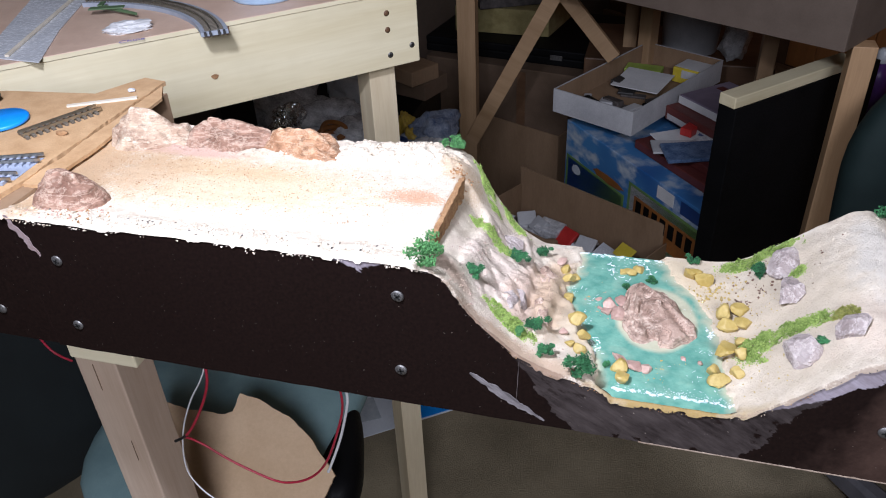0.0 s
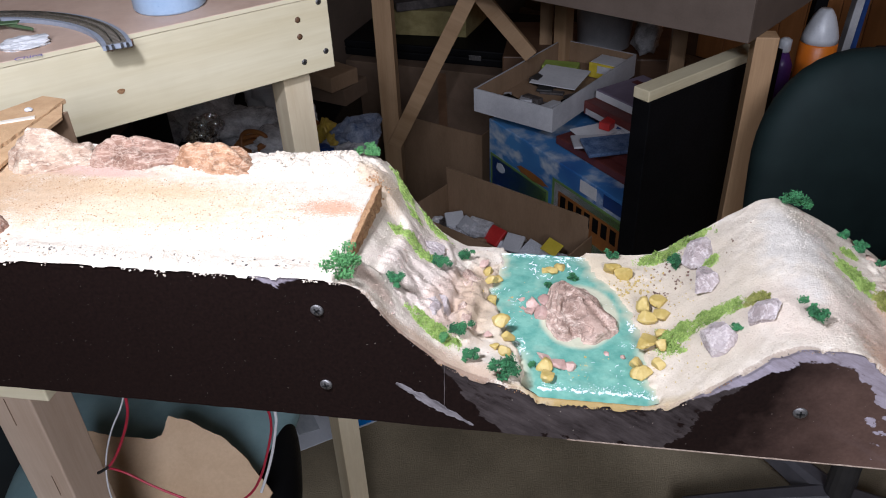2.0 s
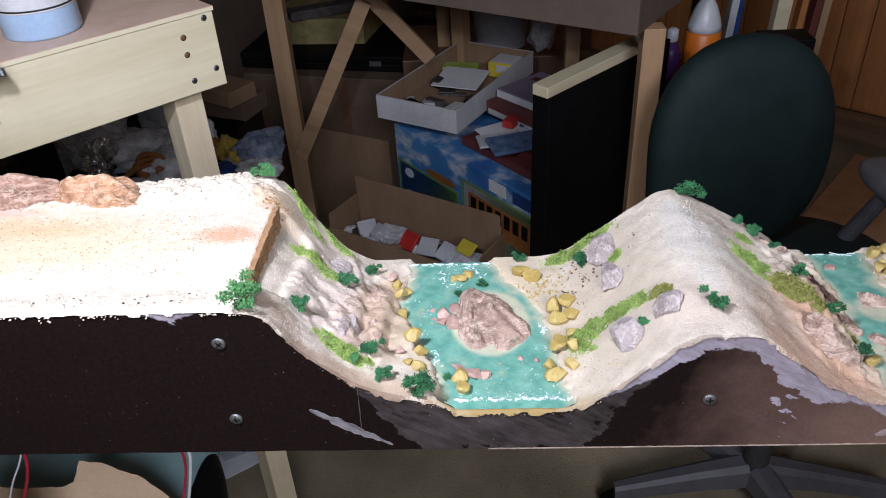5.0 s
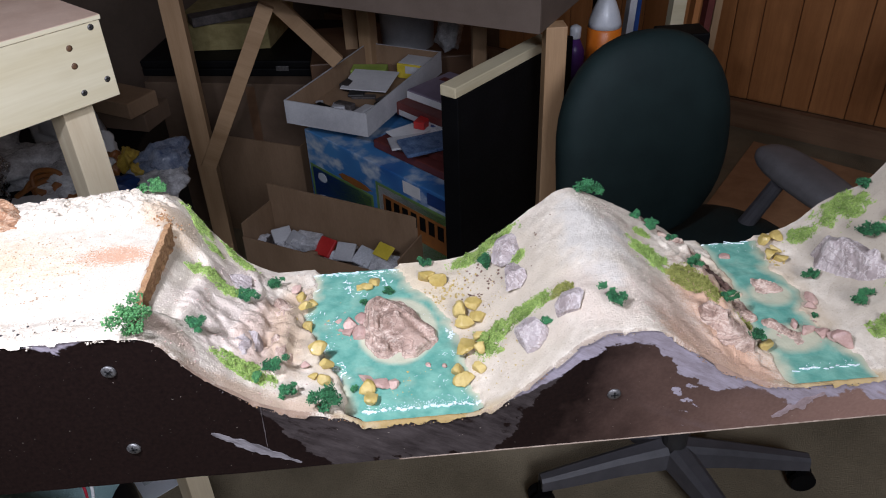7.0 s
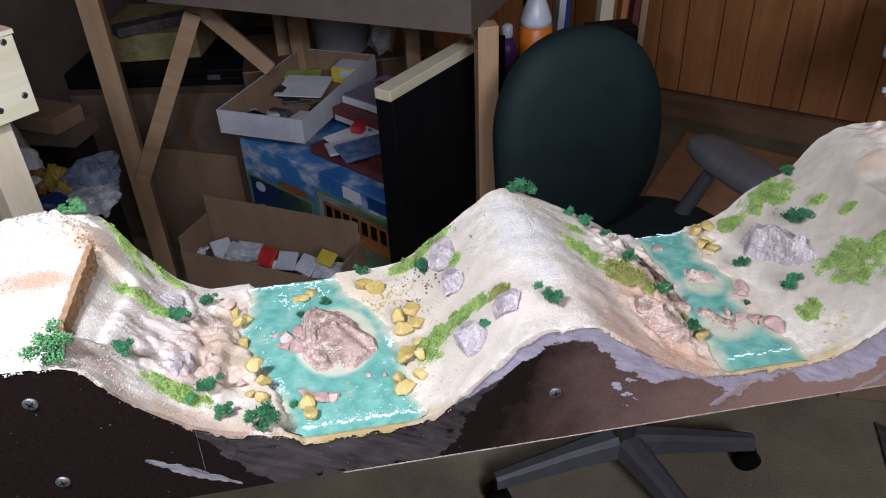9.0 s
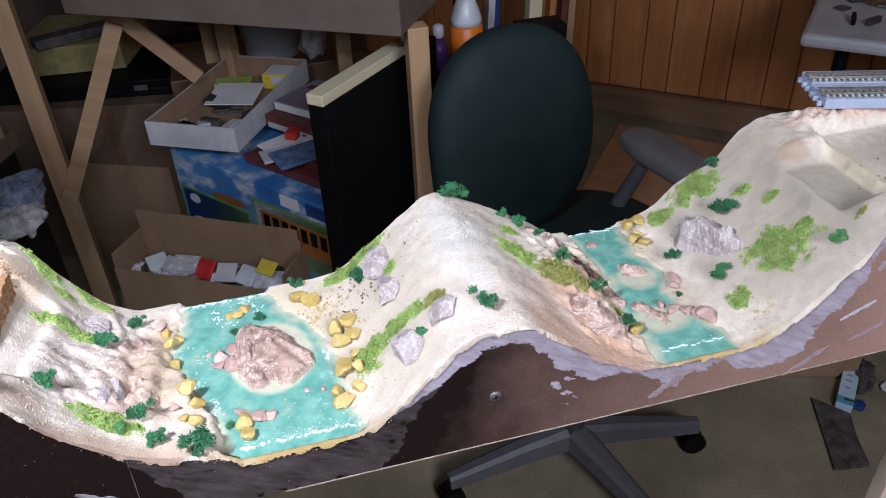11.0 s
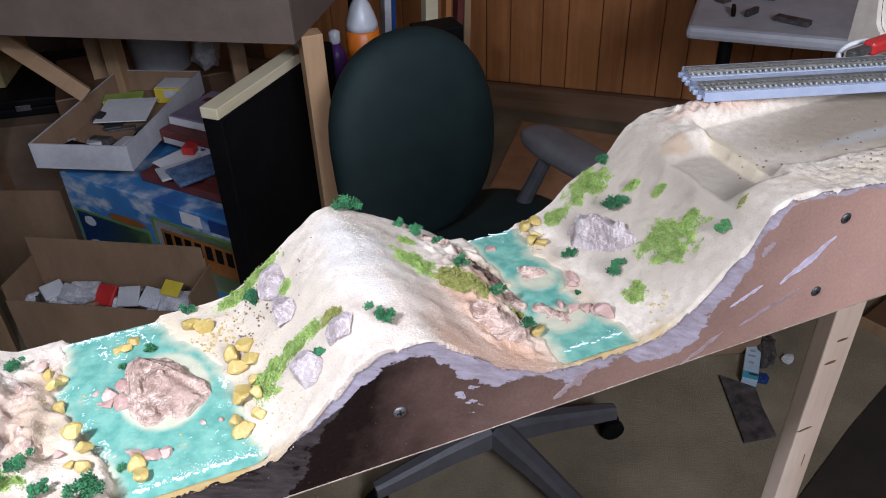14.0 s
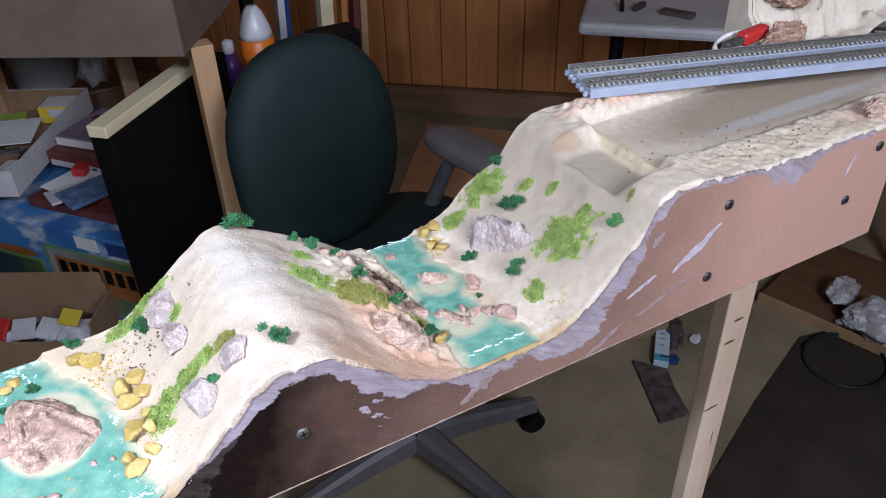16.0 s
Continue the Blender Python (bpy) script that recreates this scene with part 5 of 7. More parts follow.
WEST_FLOCK = [(-0.092, 0.448, 0.012, 0.007, -25, 0), (-0.080, 0.443, 0.006, 0.004, -10, 0), (-0.065, 0.371, 0.014, 0.0065, -5, 0), (-0.107, 0.495, 0.017, 0.005, -50, 0), (-0.084, 0.493, 0.012, 0.005, -30, 0),
              (0.089, 0.493, 0.022, 0.0065, 4, 0), (0.108, 0.457, 0.0055, 0.0045, 0, 0), (0.081, 0.399, 0.0085, 0.0125, 0, 0), (0.099, 0.404, 0.015, 0.0062, -5, 0), (0.113, 0.402, 0.010, 0.0055, -20, 0),
              (0.124, 0.3965, 0.0070, 0.0042, -30, 1), (0.193, 0.440, 0.012, 0.012, 0, 0), (0.219, 0.421, 0.018, 0.0105, -42, 1)]
EAST_FLOCK = [(0.196, 0.469, 0.006, 0.004, 0, 0), (0.246, 0.398, 0.005, 0.006, -60, 1), (0.352, 0.486, 0.014, 0.013, 25, 0), (0.324, 0.484, 0.010, 0.0065, 0, 0), (0.370, 0.456, 0.005, 0.004, 0, 0), (0.377, 0.434, 0.004, 0.0032, 0, 0),
              (0.360, 0.394, 0.012, 0.018, 30, 0), (0.374, 0.394, 0.006, 0.0055, 0, 0), (0.328, 0.380, 0.0055, 0.0065, 0, 0), (0.392, 0.368, 0.0028, 0.0016, 0, 1)]
for k, row in enumerate(itertools.chain(WEST_FLOCK, EAST_FLOCK)):
    flock(*row, 500 + k)


def plaster_chips(x0, x1, y0, y1, n, size, material, seed, label):
    rg = random.Random(seed)
    pts = [(x, y, rest(x, y) + 0.0002) for x, y in ((rg.uniform(x0, x1), rg.uniform(y0, y1)) for k in range(n))]
    return tagged(mesh_part("plaster_chips", grain_cloud(pts, size, rg, 0.6), material, None), label, "gravel", kind="stuff")


plaster_chips(-0.40, -0.125, 0.348, 0.368, 420, 0.0010, PLASTER, 801, "pale plaster chips along the road bed's edge")
plaster_chips(-0.21, -0.122, 0.466, 0.495, 260, 0.0011, PLASTER, 802, "pale plaster chips at the road bed's back")
plaster_chips(-0.40, -0.22, 0.462, 0.478, 300, 0.0012, PLASTER, 803, "pale plaster chips under the ridge rocks")
plaster_chips(-0.38, -0.13, 0.350, 0.366, 50, 0.0009, CLUTTER, 804, "dark crumbs on the road bed's edge")
plaster_chips(0.43, 0.64, 0.350, 0.384, 300, 0.0005, PLASTER, 805, "pale plaster chips along the yard's edge")
plaster_chips(-0.112, -0.035, 0.350, 0.490, 1300, 0.00045, PLASTER, 806, "pale plaster chips on the bank")
plaster_chips(0.07, 0.165, 0.350, 0.494, 1700, 0.00055, PLASTER, 807, "coarse sand grains on the hill")
plaster_chips(-0.38, -0.15, 0.385, 0.455, 800, 0.0005, CORK_EDGE, 808, "brown specks on the road bed")


plaster_chips(-0.39, -0.20, 0.350, 0.368, 50, 0.0022, PLASTER, 811, "flakes of plaster along the road bed's edge")
plaster_chips(-0.385, -0.33, 0.350, 0.372, 40, 0.0018, BACKDROP_CREAM, 812, "tan flakes of plaster beside a rock")


plaster_chips(0.165, 0.235, 0.350, 0.494, 700, 0.0004, STONE_PINK, 813, "fine pinkish grit on the hill")


def edge_crumbs(x0, x1, n, size, material, seed, label):
    rg = random.Random(seed)
    pts = []
    for k in range(n):
        x = rg.uniform(x0, x1)
        if noise.noise(Vector((x * 45, seed, 0))) < 0.0:
            continue
        pts.append((x, 0.3443, front_edge(x) - abs(rg.gauss(0, 0.0008))))
    return tagged(mesh_part("edge_crumbs", grain_cloud(pts, size, rg, 0.8), material, None), label, "gravel", kind="stuff")


edge_crumbs(-0.39, -0.10, 240, 0.0006, PLASTER, 821, "plaster crumbs stuck along the front edge")
edge_crumbs(-0.10, 0.64, 420, 0.0004, PLASTER, 822, "plaster crumbs stuck along the front edge")
edge_crumbs(-0.10, 0.42, 160, 0.00045, CORK_EDGE, 823, "brown crumbs stuck along the front edge")
edge_crumbs(-0.12, 0.42, 120, 0.0005, CLUTTER, 824, "dark crumbs stuck along the front edge")
plaster_chips(-0.108, -0.030, 0.350, 0.492, 260, 0.0006, STONE_PINK, 809, "pinkish grit on the bank")
plaster_chips(0.05, 0.10, 0.352, 0.490, 160, 0.0006, STONE_YELLOW, 810, "yellow grit on the shore")


def gravel(cx, cy, r, n, material, seed, label):
    rg = random.Random(seed)
    pts = []
    for k in range(n):
        x, y = cx + rg.gauss(0, r), cy + rg.gauss(0, r)
        if 0.348 < y < 0.497:
            pts.append((x, y, rest(x, y) + 0.0003))
    return tagged(mesh_part("gravel", grain_cloud(pts, 0.0009, rg), material, None), label, "gravel", kind="stuff")


for k, (cx, cy, r, n, m) in enumerate([(0.062, 0.462, 0.009, 90, STONE_YELLOW), (-0.020, 0.440, 0.009, 90, STONE_YELLOW), (-0.014, 0.436, 0.008, 60, STONE_PINK), (0.024, 0.372, 0.006, 50, STONE_YELLOW),
                                       (0.042, 0.388, 0.003, 14, STONE_YELLOW), (0.30, 0.470, 0.005, 30, STONE_YELLOW), (0.335, 0.362, 0.006, 22, STONE_YELLOW), (0.09, 0.455, 0.014, 70, ROCK_DARK),
                                       (-0.365, 0.360, 0.012, 90, STONE_PINK), (-0.35, 0.358, 0.014, 40, CORK_EDGE), (-0.118, 0.468, 0.004, 60, CORK_EDGE), (0.29, 0.392, 0.006, 40, STONE_PINK),
                                       (0.53, 0.364, 0.03, 60, ROCK_DARK), (0.44, 0.40, 0.02, 14, ROCK_DARK)]):
    gravel(cx, cy, r, n, m, 700 + k, "scattered crumbs of gravel on the model landscape")

# ---- things round the module ----
def leg(x0, x1, y0, y1, z1, material, label, name="table_leg", turn=0.0, cracks=(), knots=()):
    ob = thing(name, label, "table leg", ((x0 + x1) / 2, (y0 + y1) / 2, 0), turn)
    w, d = (x1 - x0) / 2, (y1 - y0) / 2
    part("post", block(-w, w, -d, d, 0.0, z1, 0.0015), material, ob)
    for u, z, ln in cracks:
        part("crack", block(u - 0.0004, u + 0.0004, -d - 0.0004, -d + 0.001, z, z + ln), TRIM, ob, "dark drying crack")
    for u, z, half in knots:
        part("knot", stone_mesh(int(z * 1000), half, 0.0006, 0.0022, 10, 0.15, 2), TRIM, ob, "dark knot").location = (u, -d, z)
    return ob


leg(-0.511, -0.463, 0.454, 0.502, 1.1095, PINE_UP, "pale square timber leg with cracks under the module", "timber_support", -2, [(-0.004, 0.90, 0.035), (0.008, 0.80, 0.03), (-0.010, 0.60, 0.05)])
single("timber_rail", block(-0.398, -0.340, 0.3525, 0.372, 1.052, 1.0712, 0.0012), PINE, "short pale timber rail under the module", "rail")
leg(0.629, 0.667, 0.450, 0.469, 1.0715, PINE_UP, "pale timber leg with knots under the module", "timber_support", 0, [(0.006, 0.70, 0.02)], [(0.002, 0.897, 0.008), (-0.004, 0.868, 0.010), (-0.008, 0.769, 0.014)])

# neighbouring module topped with cork
cork = thing("cork_module", "module topped with brown cork sheet and a torn edge", "model railway")
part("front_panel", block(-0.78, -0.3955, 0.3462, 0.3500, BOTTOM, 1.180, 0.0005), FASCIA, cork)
part("deck", slab([(-0.78, 0.350), (-0.4055, 0.350), (-0.4055, 0.556), (-0.43, 0.541), (-0.55, 0.513), (-0.78, 0.45)], 1.110, 1.180), CARD, cork)
def torn_line(x, y0, y1, n, seed):
    return [(x + 0.0009 * noise.fractal(Vector((0, k * 0.23, seed)), 1.0, 2.0, 3) + 0.003 * noise.noise(Vector((0, k * 0.05, seed))), y0 + (y1 - y0) * k / n) for k in range(n + 1)]


part("cork_sheet", slab([(-0.78, 0.3505)] + torn_line(-0.4165, 0.352, 0.572, 150, 2) + [(-0.44, 0.577), (-0.463, 0.536), (-0.547, 0.528), (-0.78, 0.465)], 1.1802, 1.1838), CORK, cork, "torn sheet of brown cork")
part("cork_strip", slab(torn_line(-0.4145, 0.385, 0.565, 120, 2) + [(-0.4, 0.54)] + torn_line(-0.3985, 0.385, 0.50, 60, 9)[::-1], 1.1800, 1.1826), CORK, cork, "narrow strip of torn cork")
for x, z, turn in ((-0.430, 1.153, 30), (-0.435, 1.098, 60)):
    ob = part("screw", lathe([(0.0006, -0.0012), (0.0037, -0.0010), (0.0040, 0.0002), (0.0033, 0.0008), (0.0012, 0.0010)], 20), STEEL, cork)
    ob.matrix_local = pose(x, 0.3458, z, 90, 0, 0) @ pose(0, 0, 0, 0, 0, turn)

# pine table at an angle
TU, TV = Vector((-0.713, -0.70, 0)), Vector((-0.70, 0.713, 0))
table = thing("pine_table", "pale pine framed table with a plywood top", "table", (-0.295, 0.945, 0), math.degrees(math.atan2(-TU.y, -TU.x)))
# in its own axes: x runs back along the front board to the corner at 0, y runs inwards
part("front_board", block(-0.85, 0, 0, 0.019, 1.0725, 1.1650, 0.001), PINE, table, "pale knotty pine board with screw holes")
part("end_board", block(-0.019, 0, 0.0195, 0.60, 1.0725, 1.1650, 0.001), PINE, table)
part("top", block(-0.85, 0.0015, -0.0015, 0.60, 1.1652, 1.1708, 0.0006), PLY, table, "thin brown plywood top")
part("leg", block(-0.066, -0.0285, 0.0195, 0.0615, 0, 1.1600, 0.001), PINE_LEG, table)
# unseen rear legs are added; their black stands for the dark below
part("leg", block(-0.80, -0.735, 0.56, 0.598, 0, 1.1600, 0.001), BLACK, table, "rear leg coloured black to merge with the dark")
part("leg", block(-0.160, -0.0945, 0.54, 0.578, 0, 1.0720, 0.001), BLACK, table, "rear leg coloured black to merge with the dark")
part("top_edge", block(-0.85, 0.0010, -0.0021, -0.0016, 1.1657, 1.1703), PINE, table, "pale cut edge of the plywood")
for x, z in [(-0.0125, 1.159), (-0.0433, 1.143), (-0.0435, 1.122), (-0.0105, 1.096), (-0.042, 1.089)]:
    hole = z in (1.143, 1.122)
    ob = part("screw_hole" if hole else "screw", lathe([(0.0006, -0.001), (0.0033, -0.0008), (0.0038, 0.0001), (0.0014, 0.0003)], 16), TRIM if hole else STEEL, table)
    ob.matrix_local = pose(x, -0.0003, z, 90, 0, 0)
    if not hole:
        bm = block(-0.0021, 0.0021, -0.0005, 0.0005, 0.0002, 0.0006)
        block(-0.0005, 0.0005, -0.0021, 0.0021, 0.0002, 0.0006, 0, bm)
        part("cross_slot", bm, WIRE_BLACK, ob)
knot = part("knot", slab([(0.0042 * math.cos(a) * (1 + 0.2 * math.sin(3 * a)), 0.003 * math.sin(a)) for a in np.linspace(0, 6.0, 14)], 0, 0.0006), CORK_EDGE, table)
knot.matrix_local = pose(-0.267, -0.0004, 1.111, 90, 0, 0)
rng = random.Random(4)
for k in range(3):
    x, ln = -0.270 + 0.0105 * k, rng.uniform(0.008, 0.012)
    st = part("stain", slab([(x, 1.1650), (x + 0.009, 1.1650), (x + 0.0088, 1.1650 - ln * 0.8), (x + 0.006, 1.1650 - ln), (x + 0.003, 1.1650 - ln * 0.85), (x + 0.0005, 1.1650 - ln * 0.95)], 0, 0.0003), STAIN, table, "brown rubbed stain")
    st.matrix_local = pose(0, -0.0002, 0, 90, 0, 0)

# the office chair
chair = thing("office_chair", "dark green upholstered office chair on a five-star base", "chair", (0.583, 1.125, 0), 10)


def cushion(w, d, h, z0, shape=2.6, corner=0.0):
    """A rounded upholstered pad of super-elliptic outline; corner: one squarer corner."""
    bm = bmesh.new()
    bmesh.ops.create_uvsphere(bm, u_segments=40, v_segments=24, radius=1.0)
    for v in bm.verts:
        c = v.co
        r = math.hypot(c.x, c.y)
        if r > 1e-6:
            a = math.atan2(c.y, c.x)
            e = corner if corner and c.x < 0 and c.y < 0 else shape
            k = (abs(math.cos(a)) ** e + abs(math.sin(a)) ** e) ** (-1 / e)
            rr = r ** 0.55 * k
            c.x, c.y = math.cos(a) * rr, math.sin(a) * rr
        c.z = math.copysign(abs(c.z) ** 0.8, c.z)
        v.co = Vector((c.x * w / 2, c.y * d / 2, c.z * h / 2 + z0))
    for f in bm.faces:
        f.smooth = True
    return bm


part("seat", cushion(0.48, 0.48, 0.09, 0.50), FABRIC_GREEN, chair).location = (0.06, 0.10, 0)
back = part("backrest", cushion(0.352, 0.415, 0.10, 0.0, 2.25, 5.0), FABRIC_GREEN, chair)
back.matrix_local = pose(-0.040, 0.215, 0.760, 82, 0, 0)
part("back_bar", block(-0.075, -0.015, 0.24, 0.262, 0.44, 0.74, 0.008), PLASTIC_DARK, chair)
part("column", rod((0, 0, 0.10), (0, 0, 0.44), 0.026), PLASTIC_DARK, chair)
part("under_plate", block(-0.10, 0.10, -0.09, 0.25, 0.425, 0.447, 0.008), PLASTIC_DARK, chair)
for k, a in enumerate((175, 278, 343, 52, 114)):
    c, s = math.cos(radians(a)), math.sin(radians(a))
    bm = bmesh.new()
    ring = []
    for u, w, zc, hh in ((0.02, 0.034, 0.115, 0.024), (0.12, 0.027, 0.105, 0.020), (0.24, 0.022, 0.088, 0.016), (0.295, 0.018, 0.080, 0.014)):
        ring.append([bm.verts.new((u * c - dx * s, u * s + dx * c, zc + dz)) for dx, dz in ((-w, -hh), (w, -hh), (w * 0.8, hh * 0.6), (w * 0.4, hh), (-w * 0.4, hh), (-w * 0.8, hh * 0.6))])
    for r0, r1 in zip(ring, ring[1:]):
        for i in range(6):
            bm.faces.new((r0[i], r0[(i + 1) % 6], r1[(i + 1) % 6], r1[i]))
    bm.faces.new(ring[0][::-1])
    bm.faces.new(ring[-1])
    part("base_spoke", bm, STRUT_GREY, chair)
    bm = bmesh.new()
    for side in (-0.014, 0.014):
        rod((0.29 * c - side * s - 0.006 * s * np.sign(side), 0.29 * s + side * c + 0.006 * c * np.sign(side), 0.027), (0.29 * c - side * s + 0.006 * s * np.sign(side), 0.29 * s + side * c - 0.006 * c * np.sign(side), 0.027), 0.027, None, 18, bm)
    rod((0.29 * c, 0.29 * s, 0.03), (0.29 * c, 0.29 * s, 0.075), 0.010, None, 10, bm)
    part("caster", bm, BLACK, chair)
pad = part("armrest", cushion(0.092, 0.27, 0.055, 0.0, 3.0), PLASTIC_GREY, chair)
pad.matrix_local = pose(0.263, 0.112, 0.675, 0, 0, 2)
part("arm_strut", rod((0.233, 0.150, 0.652), (0.205, 0.205, 0.500), 0.015, 0.018, 12), STRUT_GREY, chair)
part("arm_bracket", block(0.10, 0.225, 0.185, 0.225, 0.430, 0.505, 0.006), PLASTIC_DARK, chair)

# box with its corner post
shelf = thing("hardboard_box", "brown hardboard layout box on timber posts", "box", (0.315, 1.415, 0), -32)
part("front_side", block(-0.75, 0.0, 0.0, 0.005, 0.948, 1.085, 0.001), HARDBOARD, shelf)
part("end_side", block(-0.005, 0.0, 0.0055, 0.55, 0.948, 1.085, 0.001), HARDBOARD, shelf)
part("floor_board", block(-0.75, -0.0055, 0.0055, 0.55, 0.953, 0.965), HARDBOARD, shelf)
part("post", block(-0.74, -0.70, 0.50, 0.54, 0, 0.9525, 0.0015), PINE_OLD, shelf)

single("timber_post", block(0.335, 0.376, 1.450, 1.490, 0, 0.9478, 0.0015), PINE_POST, "plain brown timber post under the box", "post")

# black panel with a pine strip
panel = thing("black_cabinet", "matt black cabinet side with a pine batten on top", "cabinet", (0.158, 1.395, 0), 46)
part("body", block(0.0, 0.42, 0.0, 0.042, 0, 0.840, 0.002), BLACK, panel)
part("batten", block(-0.004, 0.34, 0.002, 0.040, 0.8402, 0.862, 0.002), PINE, panel, "short pale pine batten")


def oval(cx, cz, rx, rz, seed):
    r = random.Random(seed)
    return [(cx + rx * math.cos(a) * r.uniform(0.75, 1.1), cz + rz * math.sin(a) * r.uniform(0.75, 1.1)) for a in np.linspace(0, 6.0, 16)]


def carton(name, label, x, y, turn, w, d, z0, z1, material, prints=(), open_top=False):
    """A cardboard box; prints: (panel material, face, u0, u1, v0, v1) flat panels on its sides."""
    ob = thing(name, label, "box", (x, y, 0), turn)
    if open_top:
        t = 0.004
        part("bottom", block(0, w, 0, d, z0, z0 + t), material, ob)
        part("side", block(0, w, 0, t, z0 + t, z1), material, ob)
        part("side", block(0, w, d - t, d, z0 + t, z1), material, ob)
        part("side", block(0, t, t, d - t, z0 + t, z1), material, ob)
        part("side", block(w - t, w, t, d - t, z0 + t, z1), material, ob)
    else:
        part("body", block(0, w, 0, d, z0, z1, 0.003), material, ob)
    for m, face, u0, u1, v0, v1 in prints:
        h = z1 - z0
        if face == "cloud":
            bm = slab(oval((u0 + u1) / 2 * w, (v0 + v1) / 2 * h, (u1 - u0) / 2 * w, (v1 - v0) / 2 * h, int(u0 * 1000)), 0, 0.0008)
            bm.transform(Matrix.Translation((0, -0.0014, z0)) @ Matrix.Rotation(radians(90), 4, "X"))
        elif face == "front":
            bm = block(u0 * w, u1 * w, -0.0012, -0.0004, z0 + v0 * h, z0 + v1 * h)
        elif face == "left":
            bm = block(-0.0012, -0.0004, u0 * d, u1 * d, z0 + v0 * h, z0 + v1 * h)
        else:
            bm = block(u0 * w, u1 * w, v0 * d, v1 * d, z1 + 0.0004, z1 + 0.0012)
        part("printed_panel", bm, m, ob)
    return ob


# stacked toy boxes; x of each box runs along the long side that faces the camera
BT = math.degrees(math.atan2(-0.46, 0.376))
carton("toy_box", "blue printed toy train box with cloud picture", -0.205, 1.945, BT, 0.60, 0.34, 0.30, 0.545, BLUE_SKY,
       [(GREEN_PRINT, "front", 0.015, 0.46, 0.08, 0.60), (BLUE_DEEP, "front", 0.03, 0.445, 0.11, 0.57), (CLOUD, "cloud", 0.05, 0.20, 0.13, 0.26), (CLOUD, "cloud", 0.18, 0.34, 0.12, 0.22), (CLOUD, "cloud", 0.06, 0.14, 0.42, 0.54),
        (ORANGE_BROWN, "cloud", 0.22, 0.46, 0.60, 0.70), (GREEN_PRINT, "front", 0.485, 0.995, 0.14, 0.80), (WHITE_CARD, "front", 0.50, 0.98, 0.17, 0.77), (PAPER, "front", 0.66, 0.76, 0.84, 0.97), (BLUE_DEEP, "front", 0.80, 0.97, 0.84, 0.97)])
carton("toy_box", "blue printed toy train box below another box", -0.205, 1.945, BT, 0.60, 0.34, 0.0, 0.297, BLUE_DEEP,
       [(GREEN_PRINT, "front", 0.40, 0.99, 0.55, 0.97), (WHITE_CARD, "front", 0.41, 0.98, 0.57, 0.95), (CLOUD, "cloud", 0.03, 0.20, 0.75, 0.90), (CLOUD, "cloud", 0.18, 0.36, 0.70, 0.85)])
picture = thing("coach_picture", "printed orange coach with dark windows on a toy box", "print", (-0.205, 1.945, 0), BT)
for z0, z1 in ((0.388, 0.470), (0.205, 0.270)):
    part("coach_side", block(0.318, 0.578, -0.0026, -0.0018, z0, z1), ORANGE_BROWN, picture)
    for k in range(8):
        part("coach_window", block(0.328 + 0.031 * k, 0.348 + 0.031 * k, -0.0036, -0.0028, z0 + 0.036, z1 - 0.008), BLACK, picture)
carton("flat_box", "maroon boxed set lying on the toy box", -0.02, 1.80, BT, 0.34, 0.33, 0.5475, 0.570, MAROON, [(PAPER, "top", 0.62, 0.95, 0.30, 0.80)])
carton("flat_box", "maroon boxed set lying on another flat box", 0.03, 1.78, BT, 0.27, 0.31, 0.5715, 0.592, MAROON, [(WHITE_CARD, "top", 0.55, 0.95, 0.45, 0.70), (PAPER, "top", 0.1, 0.4, 0.1, 0.5)])
carton("flat_box", "thick maroon boxed set with a white label", 0.045, 1.885, BT, 0.21, 0.17, 0.594, 0.630, MAROON, [(WHITE_CARD, "front", 0.05, 0.95, 0.1, 0.5)])
carton("flat_box", "dusty purple boxed set with a white edge", 0.075, 1.900, BT + 2, 0.20, 0.16, 0.6315, 0.655, DUSTY_PURPLE, [(PAPER, "front", 0.0, 1.0, 0.05, 0.85), (MAROON, "top", 0.1, 0.9, 0.62, 0.75)])
tray = carton("card_tray", "shallow white cardboard tray full of oddments", -0.235, 1.866, -29, 0.235, 0.44, 0.600, 0.662, WHITE_CARD, open_top=True)
part("lining", block(0.0045, 0.2305, 0.0045, 0.4355, 0.6045, 0.6055), CARD, tray)
part("lining", block(0.0045, 0.2305, 0.4345, 0.4358, 0.606, 0.661), CARD, tray)
part("lining", block(0.0042, 0.0056, 0.0045, 0.434, 0.606, 0.661), CARD, tray)
carton("small_box", "small yellow and white carton", 0.055, 2.10, -29, 0.09, 0.075, 0.608, 0.650, YELLOW_CARD, [(PAPER, "top", 0.04, 0.96, 0.06, 0.94), (WHITE_CARD, "front", 0.3, 0.9, 0.4, 0.9)])
carton("small_box", "flat lime green carton", -0.075, 2.11, -10, 0.10, 0.05, 0.608, 0.634, LIME)
CT = -30.6
trough = thing("open_carton", "open brown carton with cut-down front, full of packets", "box", (-0.372, 1.718, 0), CT)
part("front_side", block(0, 0.455, 0, 0.004, 0.006, 0.362), CARD, trough)
part("back_side", block(0, 0.455, 0.126, 0.130, 0.006, 0.452), CARD, trough)
part("end_side", block(0, 0.004, 0.0045, 0.1255, 0.006, 0.40), CARD, trough)
part("end_side", block(0.451, 0.455, 0.0045, 0.1255, 0.006, 0.41), CARD, trough)
part("bottom", block(0, 0.455, 0, 0.13, 0.001, 0.0055), CARD, trough)
part("inner_tray", block(0.0045, 0.4505, 0.0045, 0.1255, 0.300, 0.304), CARD_DARK, trough, "dark card shelf inside")
